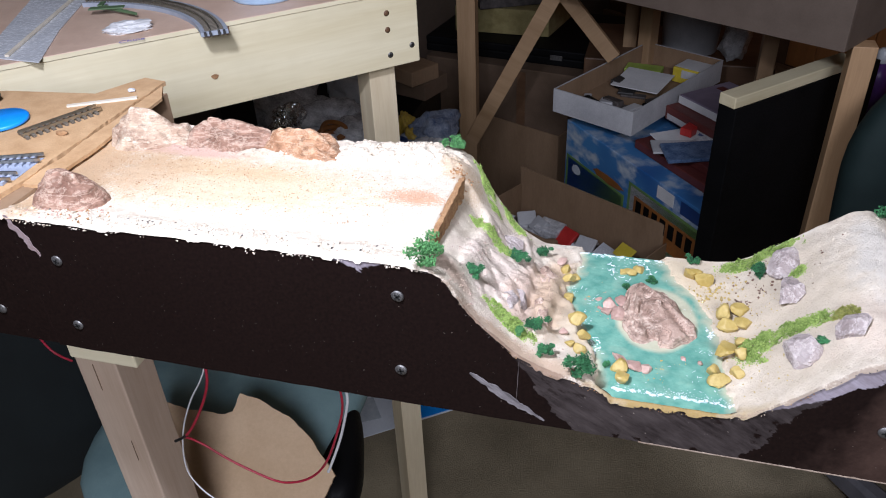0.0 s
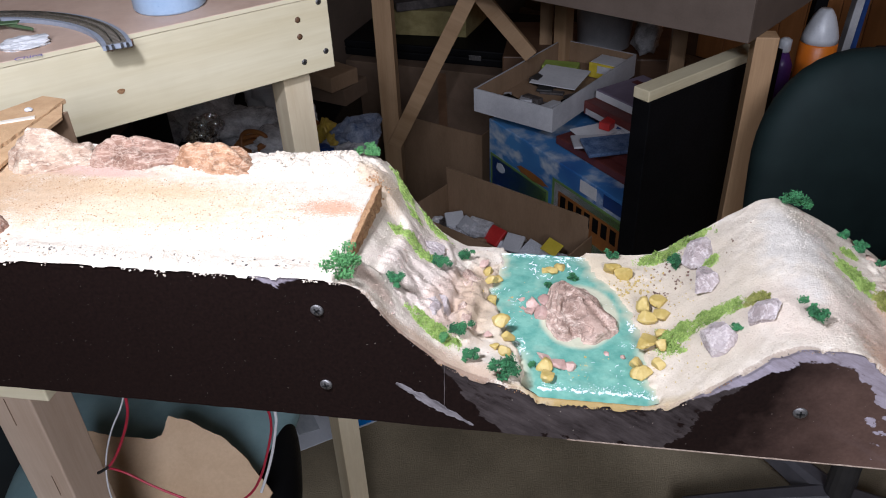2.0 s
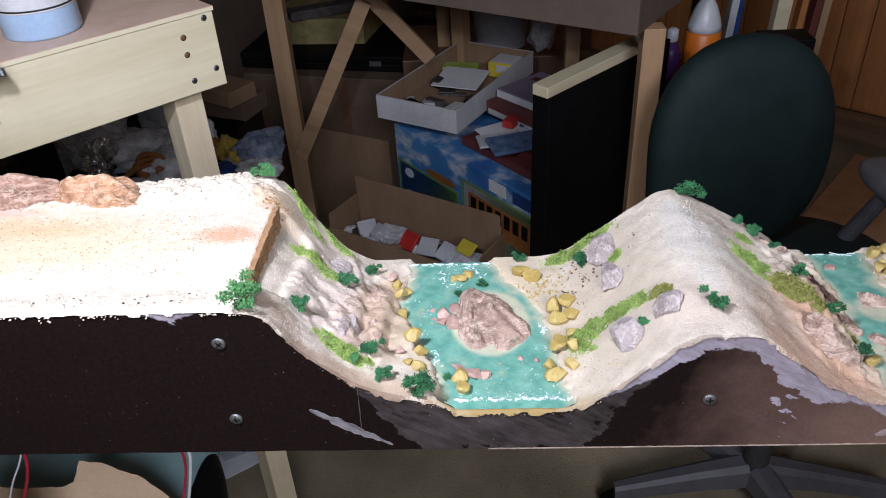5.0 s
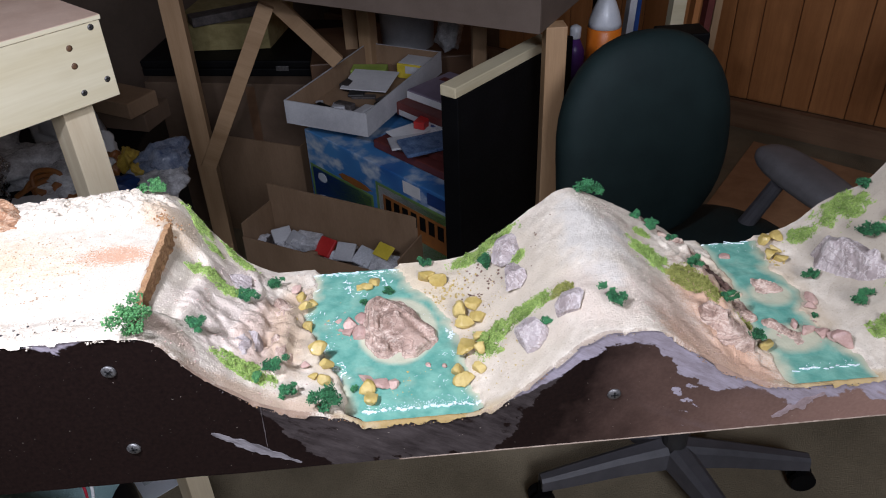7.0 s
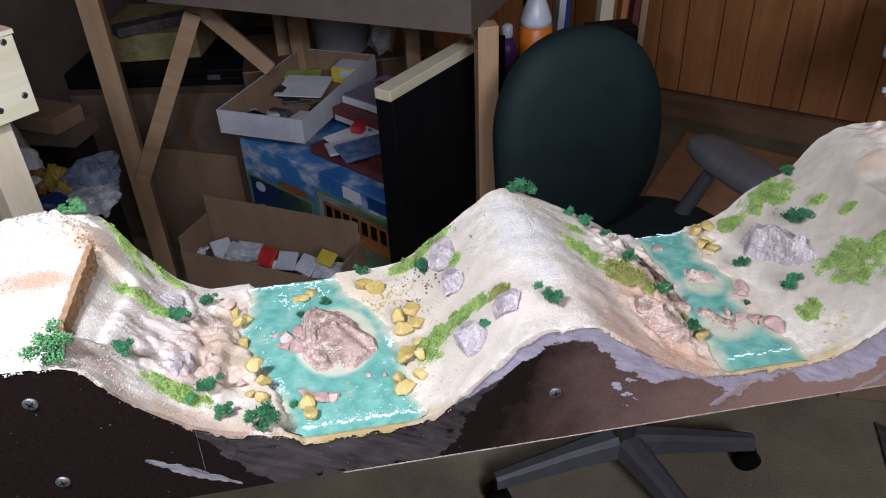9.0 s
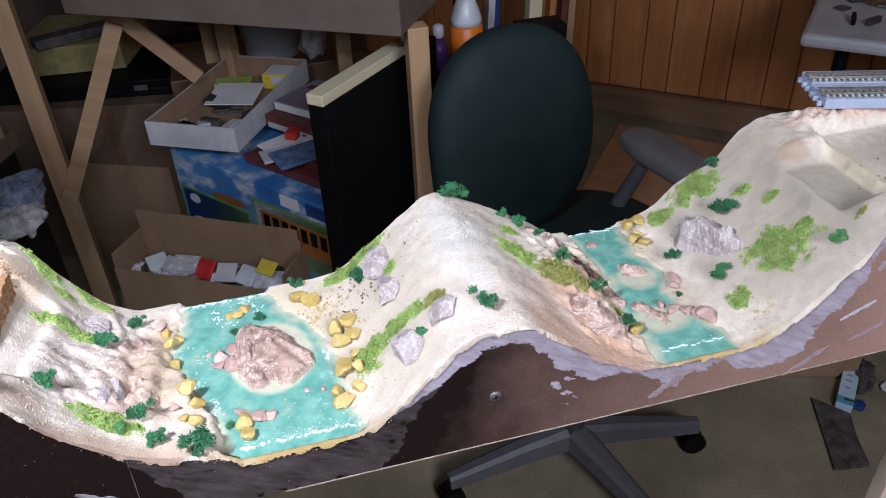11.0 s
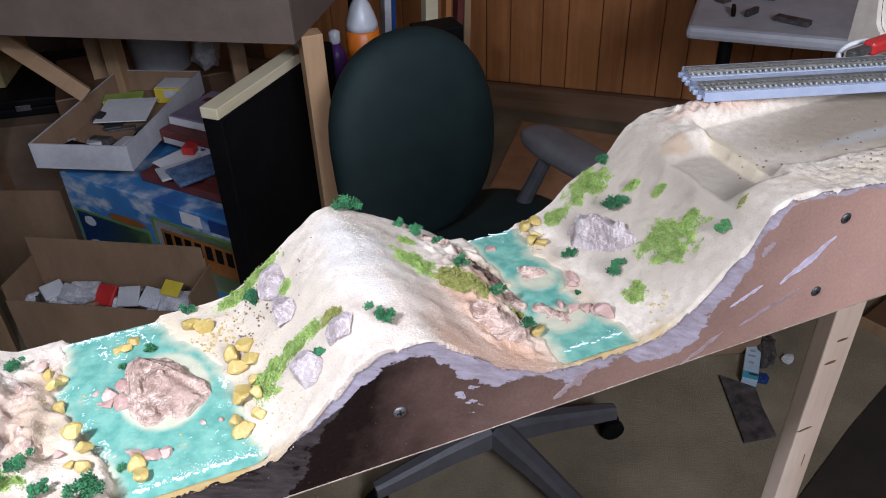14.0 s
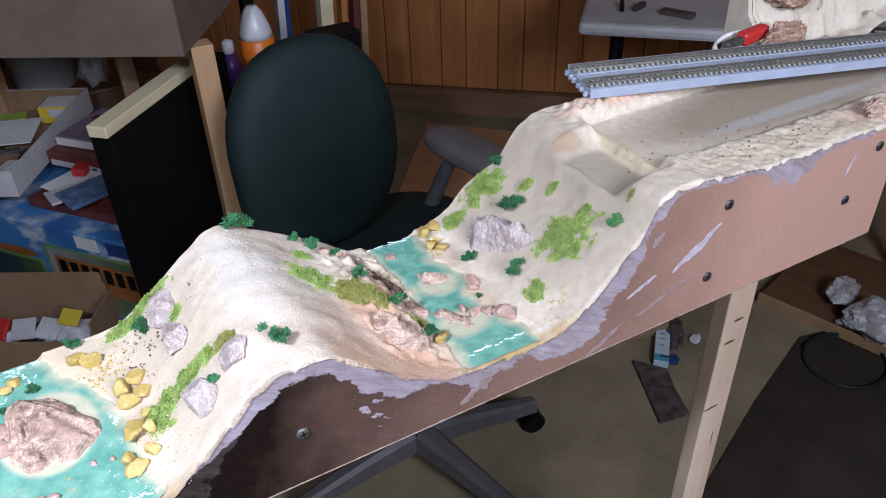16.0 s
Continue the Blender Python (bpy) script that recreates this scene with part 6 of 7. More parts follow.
carton("open_carton", "open brown carton behind the toy boxes", -0.62, 2.38, -25, 0.40, 0.30, 0.002, 0.36, CARD, open_top=True)

# packets and papers among the boxes
def packet(name, label, cat, x, y, z, w, d, h, turn, m, tilt=0.0, group="packets among the boxes"):
    ob = part(name, block(-w / 2, w / 2, -d / 2, d / 2, 0, h, min(h * 0.3, 0.003)), m, None)
    ob.matrix_world = pose(x, y, z, tilt, 0, turn)
    return tagged(ob, label, cat, group)


for x, y, z, w, d, h, turn, m, tilt, label in [
        (-0.275, 1.735, 0.345, 0.050, 0.04, 0.012, 20, WHITE_CARD, 34, "white paper packet in an open carton"), (-0.232, 1.706, 0.345, 0.045, 0.04, 0.016, -46, WHITE_CARD, 40, "white card packet in an open carton"),
        (-0.205, 1.700, 0.330, 0.07, 0.05, 0.03, -25, CLEAR, 8, "clear plastic packet in an open carton"), (-0.158, 1.664, 0.345, 0.048, 0.05, 0.010, -38, RED, 36, "red packet in an open carton"),
        (-0.110, 1.636, 0.345, 0.050, 0.05, 0.008, -20, WHITE_CARD, 30, "white paper packet in an open carton"), (-0.060, 1.606, 0.345, 0.055, 0.05, 0.010, -44, SLEEVE, 28, "pale blue-white packet in an open carton"),
        (-0.008, 1.577, 0.330, 0.07, 0.05, 0.030, -25, CLEAR, 30, "clear plastic bag in an open carton"), (-0.012, 1.560, 0.392, 0.048, 0.036, 0.003, -44, YELLOW_CARD, 32, "yellow card tag on a clear bag"),
        (-0.36, 2.12, 0.02, 0.16, 0.09, 0.05, 10, PAPER, 0, "white paper bundle on the floor"), (-0.30, 2.20, 0.02, 0.12, 0.10, 0.10, 40, CLUTTER, 0, "dark oddment on the floor")]:
    packet("packet", label, "packet", x, y, z, w, d, h, turn, m, tilt)
for x, y, z, w, d, h, turn, m, tilt, label in [
        (0.09, 1.775, 0.595, 0.13, 0.08, 0.004, 30, PAPER, 2, "white instruction leaflet on the boxes"), (0.120, 1.690, 0.600, 0.15, 0.075, 0.010, 18, BAG_BLUE, 6, "dark blue parts in a clear bag on the boxes"),
        (0.205, 1.60, 0.597, 0.06, 0.04, 0.03, 20, PAPER, 0, "small white packet on the boxes"), (0.11, 1.80, 0.600, 0.06, 0.03, 0.02, 60, RED, 0, "small red packet on the boxes"),
        (0.07, 1.72, 0.594, 0.10, 0.06, 0.006, 10, WHITE_CARD, 2, "pale card on the boxes"), (0.14, 1.73, 0.602, 0.09, 0.06, 0.004, 45, CLEAR, 4, "clear plastic sleeve on the boxes")]:
    packet("leaflet", label, "packet", x, y, z, w, d, h, turn, m, tilt)
rng = random.Random(18)
for k in range(8):
    u, v = rng.uniform(0.08, 0.22), rng.uniform(0.08, 0.24)
    c, s = math.cos(radians(BT)), math.sin(radians(BT))
    m = rng.choice([PAPER, PAPER, WHITE_CARD, MAROON, CLEAR, BLUE_SKY, BLUE_DEEP])
    packet("leaflet", "loose leaflet or card on the toy boxes", "packet", 0.0 + u * c - v * s, 1.80 + u * s + v * c, 0.594 + 0.003 * k, rng.uniform(0.06, 0.15), rng.uniform(0.04, 0.09), 0.0025, rng.uniform(-60, 20), m, rng.uniform(-4, 4))
rng = random.Random(8)
for k in range(16):
    u, v = rng.uniform(0.04, 0.195), rng.uniform(0.05, 0.27)
    c, s = math.cos(radians(-29)), math.sin(radians(-29))
    m = rng.choice([CLUTTER, CLUTTER, BLACK, PLASTIC_DARK, WHITE_CARD, PAPER])
    packet("oddment", "loose oddment lying in the card tray", "oddment", -0.235 + u * c - v * s, 1.866 + u * s + v * c, 0.606 + 0.004 * (k % 4), rng.uniform(0.03, 0.09), rng.uniform(0.015, 0.05),
           rng.uniform(0.006, 0.022), rng.uniform(0, 180), m, rng.uniform(-6, 6), "oddments in the tray")
rng = random.Random(31)
for k in range(16):
    m = rng.choice([CLEAR, CLEAR, SLEEVE, CARD, CLUTTER, CLUTTER])
    u, v = 0.03 + 0.0255 * k, rng.uniform(0.035, 0.095)
    c, s = math.cos(radians(CT)), math.sin(radians(CT))
    single("packet", stone_mesh(940 + k, rng.uniform(0.018, 0.032), rng.uniform(0.016, 0.026), rng.uniform(0.018, 0.028), 9, 0.18, 3, False, 0.3), m, "crumpled small packet lying in the open carton", "packet",
           (-0.372 + u * c - v * s, 1.718 + u * s + v * c, 0.322), rng.uniform(0, 180), "packets among the boxes")
for k in range(10):
    m = rng.choice([CLEAR, CLUTTER, PLASTIC_DARK, CARD_DARK, PAPER])
    single("scrap", stone_mesh(900 + k, rng.uniform(0.03, 0.07), rng.uniform(0.03, 0.05), rng.uniform(0.015, 0.03), 14, 0.2, 3, False, 0.3), m, "crumpled scrap on the floor beside the cartons", "scrap",
           (rng.uniform(-0.66, -0.44), rng.uniform(1.68, 1.95), 0.02), rng.uniform(0, 180), "scraps on the floor")
packet("leaflet", "white printed card lying in the tray", "packet", -0.02, 2.03, 0.632, 0.13, 0.12, 0.003, -20, PAPER, 4)

# timber trestle
trestle = thing("timber_trestle", "rough timber trestle with diagonal braces", "trestle", (-0.49, 2.0, 0), 0)
part("post", block(-0.025, 0.025, -0.02, 0.02, 0, 1.05, 0.0015), PINE_OLD, trestle)


def beam(x0, z0, x1, z1, y, wide, thick):
    ln, an = math.hypot(x1 - x0, z1 - z0), math.degrees(math.atan2(z1 - z0, x1 - x0))
    ob = part("brace", block(0, ln, -thick / 2, thick / 2, -wide / 2, wide / 2, 0.0012), PINE_OLD, trestle)
    ob.matrix_local = pose(x0, y, z0, 0, -an, 0)


beam(0.01, 0.44, 0.235, 0.87, -0.031, 0.040, 0.018)
beam(0.21, 0.90, 0.39, 0.69, 0.031, 0.038, 0.018)
part("post", block(0.395, 0.435, 0.38, 0.42, 0, 1.05, 0.0015), PINE_OLD, trestle)
part("top_rail", block(-0.05, 0.60, -0.045, 0.0, 1.0502, 1.09, 0.0015), PINE_OLD, trestle)
big = carton("large_carton", "large dark brown carton under the trestle", -0.74, 2.42, -12, 0.70, 0.50, 0.002, 0.52, CARD_DARK)
part("tape", block(0.0, 0.70, 0.22, 0.28, 0.5204, 0.5212), TRIM, big)
part("flap_seam", block(0.33, 0.36, -0.0012, -0.0004, 0.01, 0.51), TRIM, big)
case = thing("black_case", "flat black case lying on a carton", "case", (-0.75, 2.46, 0), -10)
part("body", block(0, 0.62, 0, 0.40, 0.523, 0.550, 0.005), BLACK, case)
part("lid", block(0, 0.62, 0, 0.40, 0.5505, 0.575, 0.005), BLACK, case)
part("catch", block(0.14, 0.18, -0.004, 0.0, 0.543, 0.559, 0.001), STEEL, case)
part("catch", block(0.44, 0.48, -0.004, 0.0, 0.543, 0.559, 0.001), STEEL, case)
single("woven_mat", slab([(0, 0), (0.32, 0.02), (0.34, 0.30), (0.02, 0.34)], 0.577, 0.66), MUSTARD, "folded mustard yellow checked cloth", "cloth", (-0.66, 2.52, 0), -8)
packet("rolled_cloth", "grey folded cloth on the yellow one", "cloth", -0.46, 2.56, 0.662, 0.26, 0.06, 0.03, 25, CLUTTER, 0, "")
bucket = thing("plastic_bucket", "white plastic bucket with a rounded rim", "bucket", (0.10, 2.38, 0))
part("body", lathe([(0.070, 0.60), (0.080, 0.605), (0.092, 0.86), (0.096, 0.865), (0.096, 0.885), (0.088, 0.885)]), WHITE_CARD, bucket)
single("wooden_crate", block(-0.20, 0.34, 2.27, 2.60, 0.0, 0.598, 0.004), TRIM, "dark wooden crate behind the toy boxes", "crate")
ob = single("plastic_bag", stone_mesh(71, 0.05, 0.05, 0.075, 14, 0.25, 4, True, 0.3), CLEAR, "crumpled white plastic bag on the crate", "bag", (0.225, 2.32, 0.665))
single("timber_post", block(0.255, 0.292, 1.98, 2.02, 0, 1.2, 0.0015), PINE_OLD, "rough timber post behind the boxes", "post")

# bags and packets on a low bench beyond the pine table
for k, (x, y, a, b, c, m, lab) in enumerate([(-0.72, 1.56, 0.11, 0.09, 0.050, CLEAR, "crumpled clear plastic bag of brown parts"), (-0.84, 1.58, 0.10, 0.09, 0.060, CLEAR, "crumpled clear plastic bag of parts"),
                                             (-0.63, 1.50, 0.08, 0.06, 0.035, CLEAR, "clear plastic bag with small parts"), (-0.46, 1.53, 0.075, 0.06, 0.045, SLEEVE_BLUE, "clear plastic bag with blue things"),
                                             (-0.44, 1.46, 0.06, 0.045, 0.030, CLEAR, "crumpled clear plastic bag of parts"), (-0.70, 1.50, 0.05, 0.022, 0.020, ORANGE_BROWN, "orange brown packet among the bags"),
                                             (-0.64, 1.46, 0.045, 0.018, 0.016, ORANGE_BROWN, "orange brown packet among the bags"), (-0.535, 1.555, 0.030, 0.026, 0.034, YELLOW_DULL, "dull yellow packet among the bags"),
                                             (-0.505, 1.505, 0.022, 0.020, 0.030, YELLOW_DULL, "dull yellow packet among the bags"), (-0.575, 1.56, 0.034, 0.026, 0.030, ORANGE_BROWN, "brown packet among the bags"),
                                             (-0.68, 1.67, 0.075, 0.050, 0.075, WHITE_CARD, "crumpled white paper among the bags"), (-0.53, 1.45, 0.05, 0.04, 0.022, BLUE_DEEP, "dark blue packet among the bags"),
                                             (-0.60, 1.62, 0.035, 0.030, 0.045, PAPER, "small white packet among the bags"), (-0.90, 1.50, 0.06, 0.05, 0.040, CLEAR, "crumpled clear plastic bag of parts")]):
    single("plastic_bag" if m is CLEAR else "packet", stone_mesh(80 + k, a, b, c, 8, 0.34, 4, True, 0.12), m, lab, "bag" if m is CLEAR else "packet", (x, y, 0.6555 + c * 0.62), 20 * k, "bags on the low bench")
single("foil_bag", stone_mesh(95, 0.040, 0.036, 0.060, 12, 0.3, 4, False, 0.2), FOIL, "crumpled silver foil bag among the packets", "bag", (-0.785, 1.475, 0.695), 15, "bags on the low bench")
for k in range(3):
    tube([(-0.735 + 0.02 * k, 1.450, 0.668 + 0.010 * k), (-0.700, 1.452 + 0.006 * k, 0.690 + 0.012 * k), (-0.655, 1.462, 0.700 + 0.010 * k), (-0.630, 1.455, 0.690 + 0.006 * k), (-0.655, 1.445, 0.672 + 0.008 * k)], 0.0055, ORANGE_BROWN, "hose", None,
         "orange brown plastic hose among the bags", "hose", "bags on the low bench")
single("card_strip", block(-0.075, 0.075, -0.03, 0.03, 0, 0.010, 0.001), PAPER, "flat white card packet at the bench's edge", "packet", (-0.665, 1.437, 0.6558), 12, "bags on the low bench")
carton("small_box", "flat grey brown carton on the bench", -0.70, 1.80, -20, 0.17, 0.10, 0.656, 0.700, CARD_DARK)
carton("small_box", "pale brown carton lying on another", -0.69, 1.795, -32, 0.15, 0.09, 0.7015, 0.740, CARD)
# added support for the bags; its black stands for the unlit gap
bench = thing("storage_bench", "low bench added under the bags, black to pass for the dark", "bench")
part("top", block(-1.05, -0.425, 1.40, 1.60, 0.635, 0.655, 0.003), BLACK, bench)
part("side_panel", block(-1.05, -1.03, 1.41, 1.59, 0.0, 0.6345, 0.003), BLACK, bench)
part("side_panel", block(-0.455, -0.435, 1.41, 1.59, 0.0, 0.6345, 0.003), BLACK, bench)
part("back_panel", block(-1.029, -0.456, 1.57, 1.59, 0.0, 0.6345, 0.003), BLACK, bench)
part("shelf", block(-1.029, -0.456, 1.41, 1.569, 0.25, 0.27, 0.003), BLACK, bench)
# added crate under the small cartons, black like the dark around it
carton("black_crate", "crate added beside the low bench, black to pass for the dark", -1.05, 1.61, 0, 0.50, 0.31, 0.0, 0.655, BLACK)

# behind the chair
single("low_cabinet", block(0.42, 0.80, 1.80, 2.15, 0.0, 0.62, 0.004), TRIM, "dark brown low cabinet behind the chair", "cabinet")
bottle = thing("glue_bottle", "orange and white plastic glue bottle", "bottle", (0.578, 1.90, 0.621))
part("label", lathe([(0.040, 0.02), (0.0425, 0.022), (0.0425, 0.165), (0.040, 0.167)]), ORANGE, bottle)
part("body", lathe([(0.036, 0.0), (0.041, 0.004), (0.041, 0.019)]), WHITE_PLASTIC, bottle)
part("shoulder", lathe([(0.041, 0.168), (0.040, 0.182), (0.033, 0.205), (0.024, 0.228), (0.016, 0.240), (0.012, 0.244)]), WHITE_PLASTIC, bottle)
bottle2 = thing("spray_bottle", "purple bottle with a white pump top", "bottle", (0.505, 1.90, 0.621))
part("body", lathe([(0.020, 0.0), (0.025, 0.004), (0.025, 0.11), (0.012, 0.14)]), PURPLE, bottle2)
part("pump", lathe([(0.012, 0.141), (0.014, 0.145), (0.014, 0.17), (0.006, 0.175)]), WHITE_PLASTIC, bottle2)
for k, (x, y, w, m, lean, lab) in enumerate([(0.700, 1.98, 0.020, WHITE_CARD, 3, "pale board leaning behind the chair"), (0.730, 2.0, 0.026, BLUE_DEEP, 2, "dark blue board leaning behind the chair"),
                                             (0.865, 2.02, 0.040, PINE, 2, "pale pine board leaning by the wall"), (0.920, 2.05, 0.018, PANEL, 3, "brown board leaning by the wall"),
                                             (0.965, 2.06, 0.020, MAROON, 3, "dark red board leaning by the wall"), (1.01, 2.08, 0.022, PINE_OLD, 2, "brown timber leaning by the wall"),
                                             (0.62, 1.98, 0.03, BLACK, 2, "black board leaning behind the chair")]):
    ob = part("leaning_board", block(-w / 2, w / 2, 0, 0.04, 0.0, 1.15, 0.001), m, None)
    ob.matrix_world = pose(x, y + 0.2, 0.0, 0, lean, 0)
    tagged(ob, lab, "board", "boards leaning by the wall")
single("black_case", block(0.71, 0.83, 1.84, 1.92, 0.621, 0.775, 0.004), BLACK, "small black case on the cabinet", "case")
single("cardboard_sheet", slab([(0.93, 2.05), (1.30, 1.70), (1.95, 2.20), (1.46, 2.70)], 0.0008, 0.006), CARD_ORANGE, "flat orange brown cardboard sheet on the floor", "cardboard")

# folding table against the panelled wall
ft = thing("folding_table", "grey plastic folding table littered with oddments", "table", (1.364, 1.633, 0), math.degrees(math.atan2(-0.24, 0.256)))
part("top", block(0, 1.10, 0, 0.60, 0.715, 0.75, 0.012), TABLE_GREY, ft)
for x, y in ((0.10, 0.08), (0.10, 0.52), (1.0, 0.08), (1.0, 0.52)):
    part("leg", rod((x, y, 0), (x, y, 0.714), 0.016), BLACK, ft)
part("cross_bar", rod((0.10, 0.08, 0.30), (0.10, 0.52, 0.30), 0.011), BLACK, ft)
part("stretcher", rod((0.10, 0.30, 0.30), (0.55, 0.30, 0.70), 0.010), BLACK, ft)
rng = random.Random(9)
c, s = math.cos(radians(-43.2)), math.sin(radians(-43.2))
for k in range(34):
    u, v = rng.uniform(0.05, 0.95), rng.uniform(0.03, 0.5)
    m = rng.choice([CLUTTER, CLUTTER, PLASTIC_DARK, BLACK, TRIM, WHITE_CARD, STEEL])
    packet("oddment", "small tool or offcut on the folding table", "oddment", 1.364 + u * c - v * s, 1.633 + u * s + v * c, 0.7505, rng.uniform(0.02, 0.12), rng.uniform(0.01, 0.05), rng.uniform(0.004, 0.025),
           rng.uniform(0, 180), m, 0, "oddments on the folding table")

# under the module, right
# shaded carpet right of the leg, laid as a dark sheet
single("floor_mat", slab([(1.10, 0.745), (1.40, 0.872), (1.68, 0.975), (1.90, 0.93), (2.30, 0.70), (2.20, 0.20), (0.95, 0.20), (0.92, 0.62)], 0.0008, 0.005), FLOOR_SHADE, "dark brown sheet standing in for shade on the carpet", "mat")
single("dark_board", slab([(1.229, 1.137), (1.283, 1.065), (1.252, 1.004), (1.222, 0.922), (1.141, 0.936)], 0.0008, 0.010), CLUTTER, "dark brown flat board on the carpet", "board")
pb = thing("printed_box", "slim pale blue and white printed carton with a yellow end", "box", (1.338, 1.144, 0.001), -45)
part("body", block(-0.019, 0.019, -0.085, 0.125, 0, 0.022, 0.0015), PALE_BLUE_CARD, pb)
part("printed_panel", block(-0.0185, 0.0185, 0.062, 0.124, 0.0224, 0.0230), YELLOW_CARD, pb, "yellow printed end")
part("printed_panel", block(-0.0185, 0.0185, -0.084, -0.058, 0.0224, 0.0230), TEAL_CARD, pb, "teal printed band")
part("printed_panel", block(-0.004, 0.0185, -0.070, -0.062, 0.0234, 0.0238), CLUTTER, pb, "dark printed bar")
for v, w in ((0.002, 0.011), (0.022, 0.008), (-0.025, 0.007)):
    part("printed_panel", block(-w, w * 0.6, v, v + 0.007, 0.0224, 0.0230), GREY_PRINT, pb, "grey printed mark")
carton("brown_carton", "brown carton on the floor under the module", 1.194, 1.231, -17.6, 0.20, 0.18, 0.002, 0.12, CARD)
single("film_packet", stone_mesh(61, 0.020, 0.016, 0.012, 12, 0.2, 3), BLUE_DEEP, "crumpled dark blue packet on the floor", "packet", (1.318, 1.082, 0.010), 20)
single("dark_bag", stone_mesh(62, 0.062, 0.030, 0.022, 14, 0.3, 4), CLUTTER, "crumpled dark plastic bag on the floor", "bag", (1.395, 1.165, 0.018), 52)
single("paper_scrap", stone_mesh(63, 0.026, 0.016, 0.007, 12, 0.2, 3), PAPER, "white paper scrap on the floor", "paper", (1.432, 1.118, 0.0065), 30)
crate = thing("low_crate", "dark brown low crate with a paler rim on the floor", "crate", (1.703, 1.142, 0), -73.5)
part("body", block(0, 0.42, 0.006, 0.40, 0, 0.030, 0.002), TRIM, crate)
part("rim", block(-0.004, 0.424, 0, 0.0055, 0, 0.036, 0.001), PINE_OLD, crate)
for k, (x, y, sx, sy, sz, turn) in enumerate([(1.885, 1.015, 0.070, 0.058, 0.042, 20), (1.830, 0.885, 0.100, 0.085, 0.052, -30)]):
    bag = single("plastic_bag", stone_mesh(64 + k, sx, sy, sz, 11, 0.22, 4, near=0.55, far=0.85), BAG_WHITE, "crumpled white plastic bag lying on the crate", "bag", (x, y, 0.0305 + 0.62 * sz), turn)
tube([(1.70 + 0.11 * math.cos(a), 0.85 + 0.10 * math.sin(a), 0.006 + 0.0006 * k) for k, a in enumerate(np.linspace(0.6, 8.4, 18))], 0.0035, WIRE_BLACK, "cable", None, "black cable coiled on the floor", "cable")

# under the module, left
tc = thing("teal_chair", "dark teal upholstered chair under the module", "chair", (-0.70, 0.80, 0), 0)
part("seat", cushion(0.40, 0.52, 0.10, 0.505, 3.0), FABRIC_TEAL, tc).location = (0.10, 0.0, 0)
bk = part("backrest", cushion(0.50, 0.50, 0.10, 0.0, 3.0), FABRIC_SHADED, tc, "shaded dark teal backrest")
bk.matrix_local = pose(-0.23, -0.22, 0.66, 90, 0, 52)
part("armrest", cushion(0.085, 0.215, 0.08, 0.490, 3.0), BLACK, tc, "black padded armrest").matrix_local = pose(0.290, -0.045, 0, 0, 0, 20)
part("column", rod((0, 0, 0.1), (0.02, 0, 0.46), 0.03), PLASTIC_DARK, tc)
for k in range(5):
    a = radians(72 * k + 20)
    part("base_spoke", rod((0, 0, 0.10), (0.30 * math.cos(a), 0.30 * math.sin(a), 0.06), 0.026, 0.016, 10), PLASTIC_DARK, tc)
    part("caster", rod((0.30 * math.cos(a) - 0.015, 0.30 * math.sin(a), 0.028), (0.30 * math.cos(a) + 0.015, 0.30 * math.sin(a), 0.028), 0.028, None, 16), BLACK, tc)
torn = [(-0.174, 0.109), (-0.158, 0.106), (-0.105, 0.101), (-0.058, 0.103), (-0.045, 0.110), (-0.042, 0.136), (-0.015, 0.134), (0.036, 0.117), (0.070, 0.097), (0.120, 0.050), (0.113, 0.018), (0.115, -0.040), (-0.085, -0.078), (-0.150, 0.033)]
rag = []
for (ax, ay), (bx, by) in zip(torn, torn[1:] + torn[:1]):
    for k in range(6):
        rag.append((ax + (bx - ax) * k / 6 + rng.uniform(-0.0010, 0.0010), ay + (by - ay) * k / 6 + rng.uniform(-0.0010, 0.0010)))
scrap = thing("torn_cardboard", "torn sheet of brown cardboard leaning on the chair", "cardboard")
lean = Matrix(((0.9888, 0.0, 0.1495, -0.48), (0.0904, 0.7964, -0.5980, 0.60), (-0.1191, 0.6048, 0.7874, 0.56), (0, 0, 0, 1)))
scrap.matrix_world = lean
part("face_sheet", slab(rag, -0.0018, 0.0), CARD_PALE, scrap)
part("backing_sheet", slab([(x * 1.004, y * 1.004) for x, y in rag], -0.0048, -0.0022), CARD, scrap)
sheet = thing("paper_sheet", "white and blue printed paper on the floor", "paper")
part("page", slab([(-0.585, 1.20), (-0.385, 1.345), (-0.50, 1.52), (-0.72, 1.40)], 0.0008, 0.003), SHEET_WHITE, sheet)
part("blue_print", slab([(-0.470, 1.288), (-0.392, 1.344), (-0.430, 1.40), (-0.512, 1.345)], 0.0032, 0.0040), BLUE_CAP, sheet, "bright blue picture")
part("pale_print", slab([(-0.60, 1.25), (-0.555, 1.275), (-0.60, 1.34), (-0.65, 1.31)], 0.0032, 0.0040), CLOUD, sheet)
tube([(-0.337, 0.42, 1.10), (-0.334, 0.42, 1.03), (-0.335, 0.42, 0.99), (-0.340, 0.42, 0.966), (-0.359, 0.42, 0.927), (-0.374, 0.42, 0.903), (-0.380, 0.42, 0.897)], 0.0013, WIRE_RED, "wire", None, "dark red wire hanging under the module", "wire", "hanging wires")
tube([(-0.377, 0.42, 0.900), (-0.383, 0.42, 0.894), (-0.392, 0.42, 0.888)], 0.0014, WIRE_BLACK, "wire", None, "black taped wire end under the module", "wire", "hanging wires")
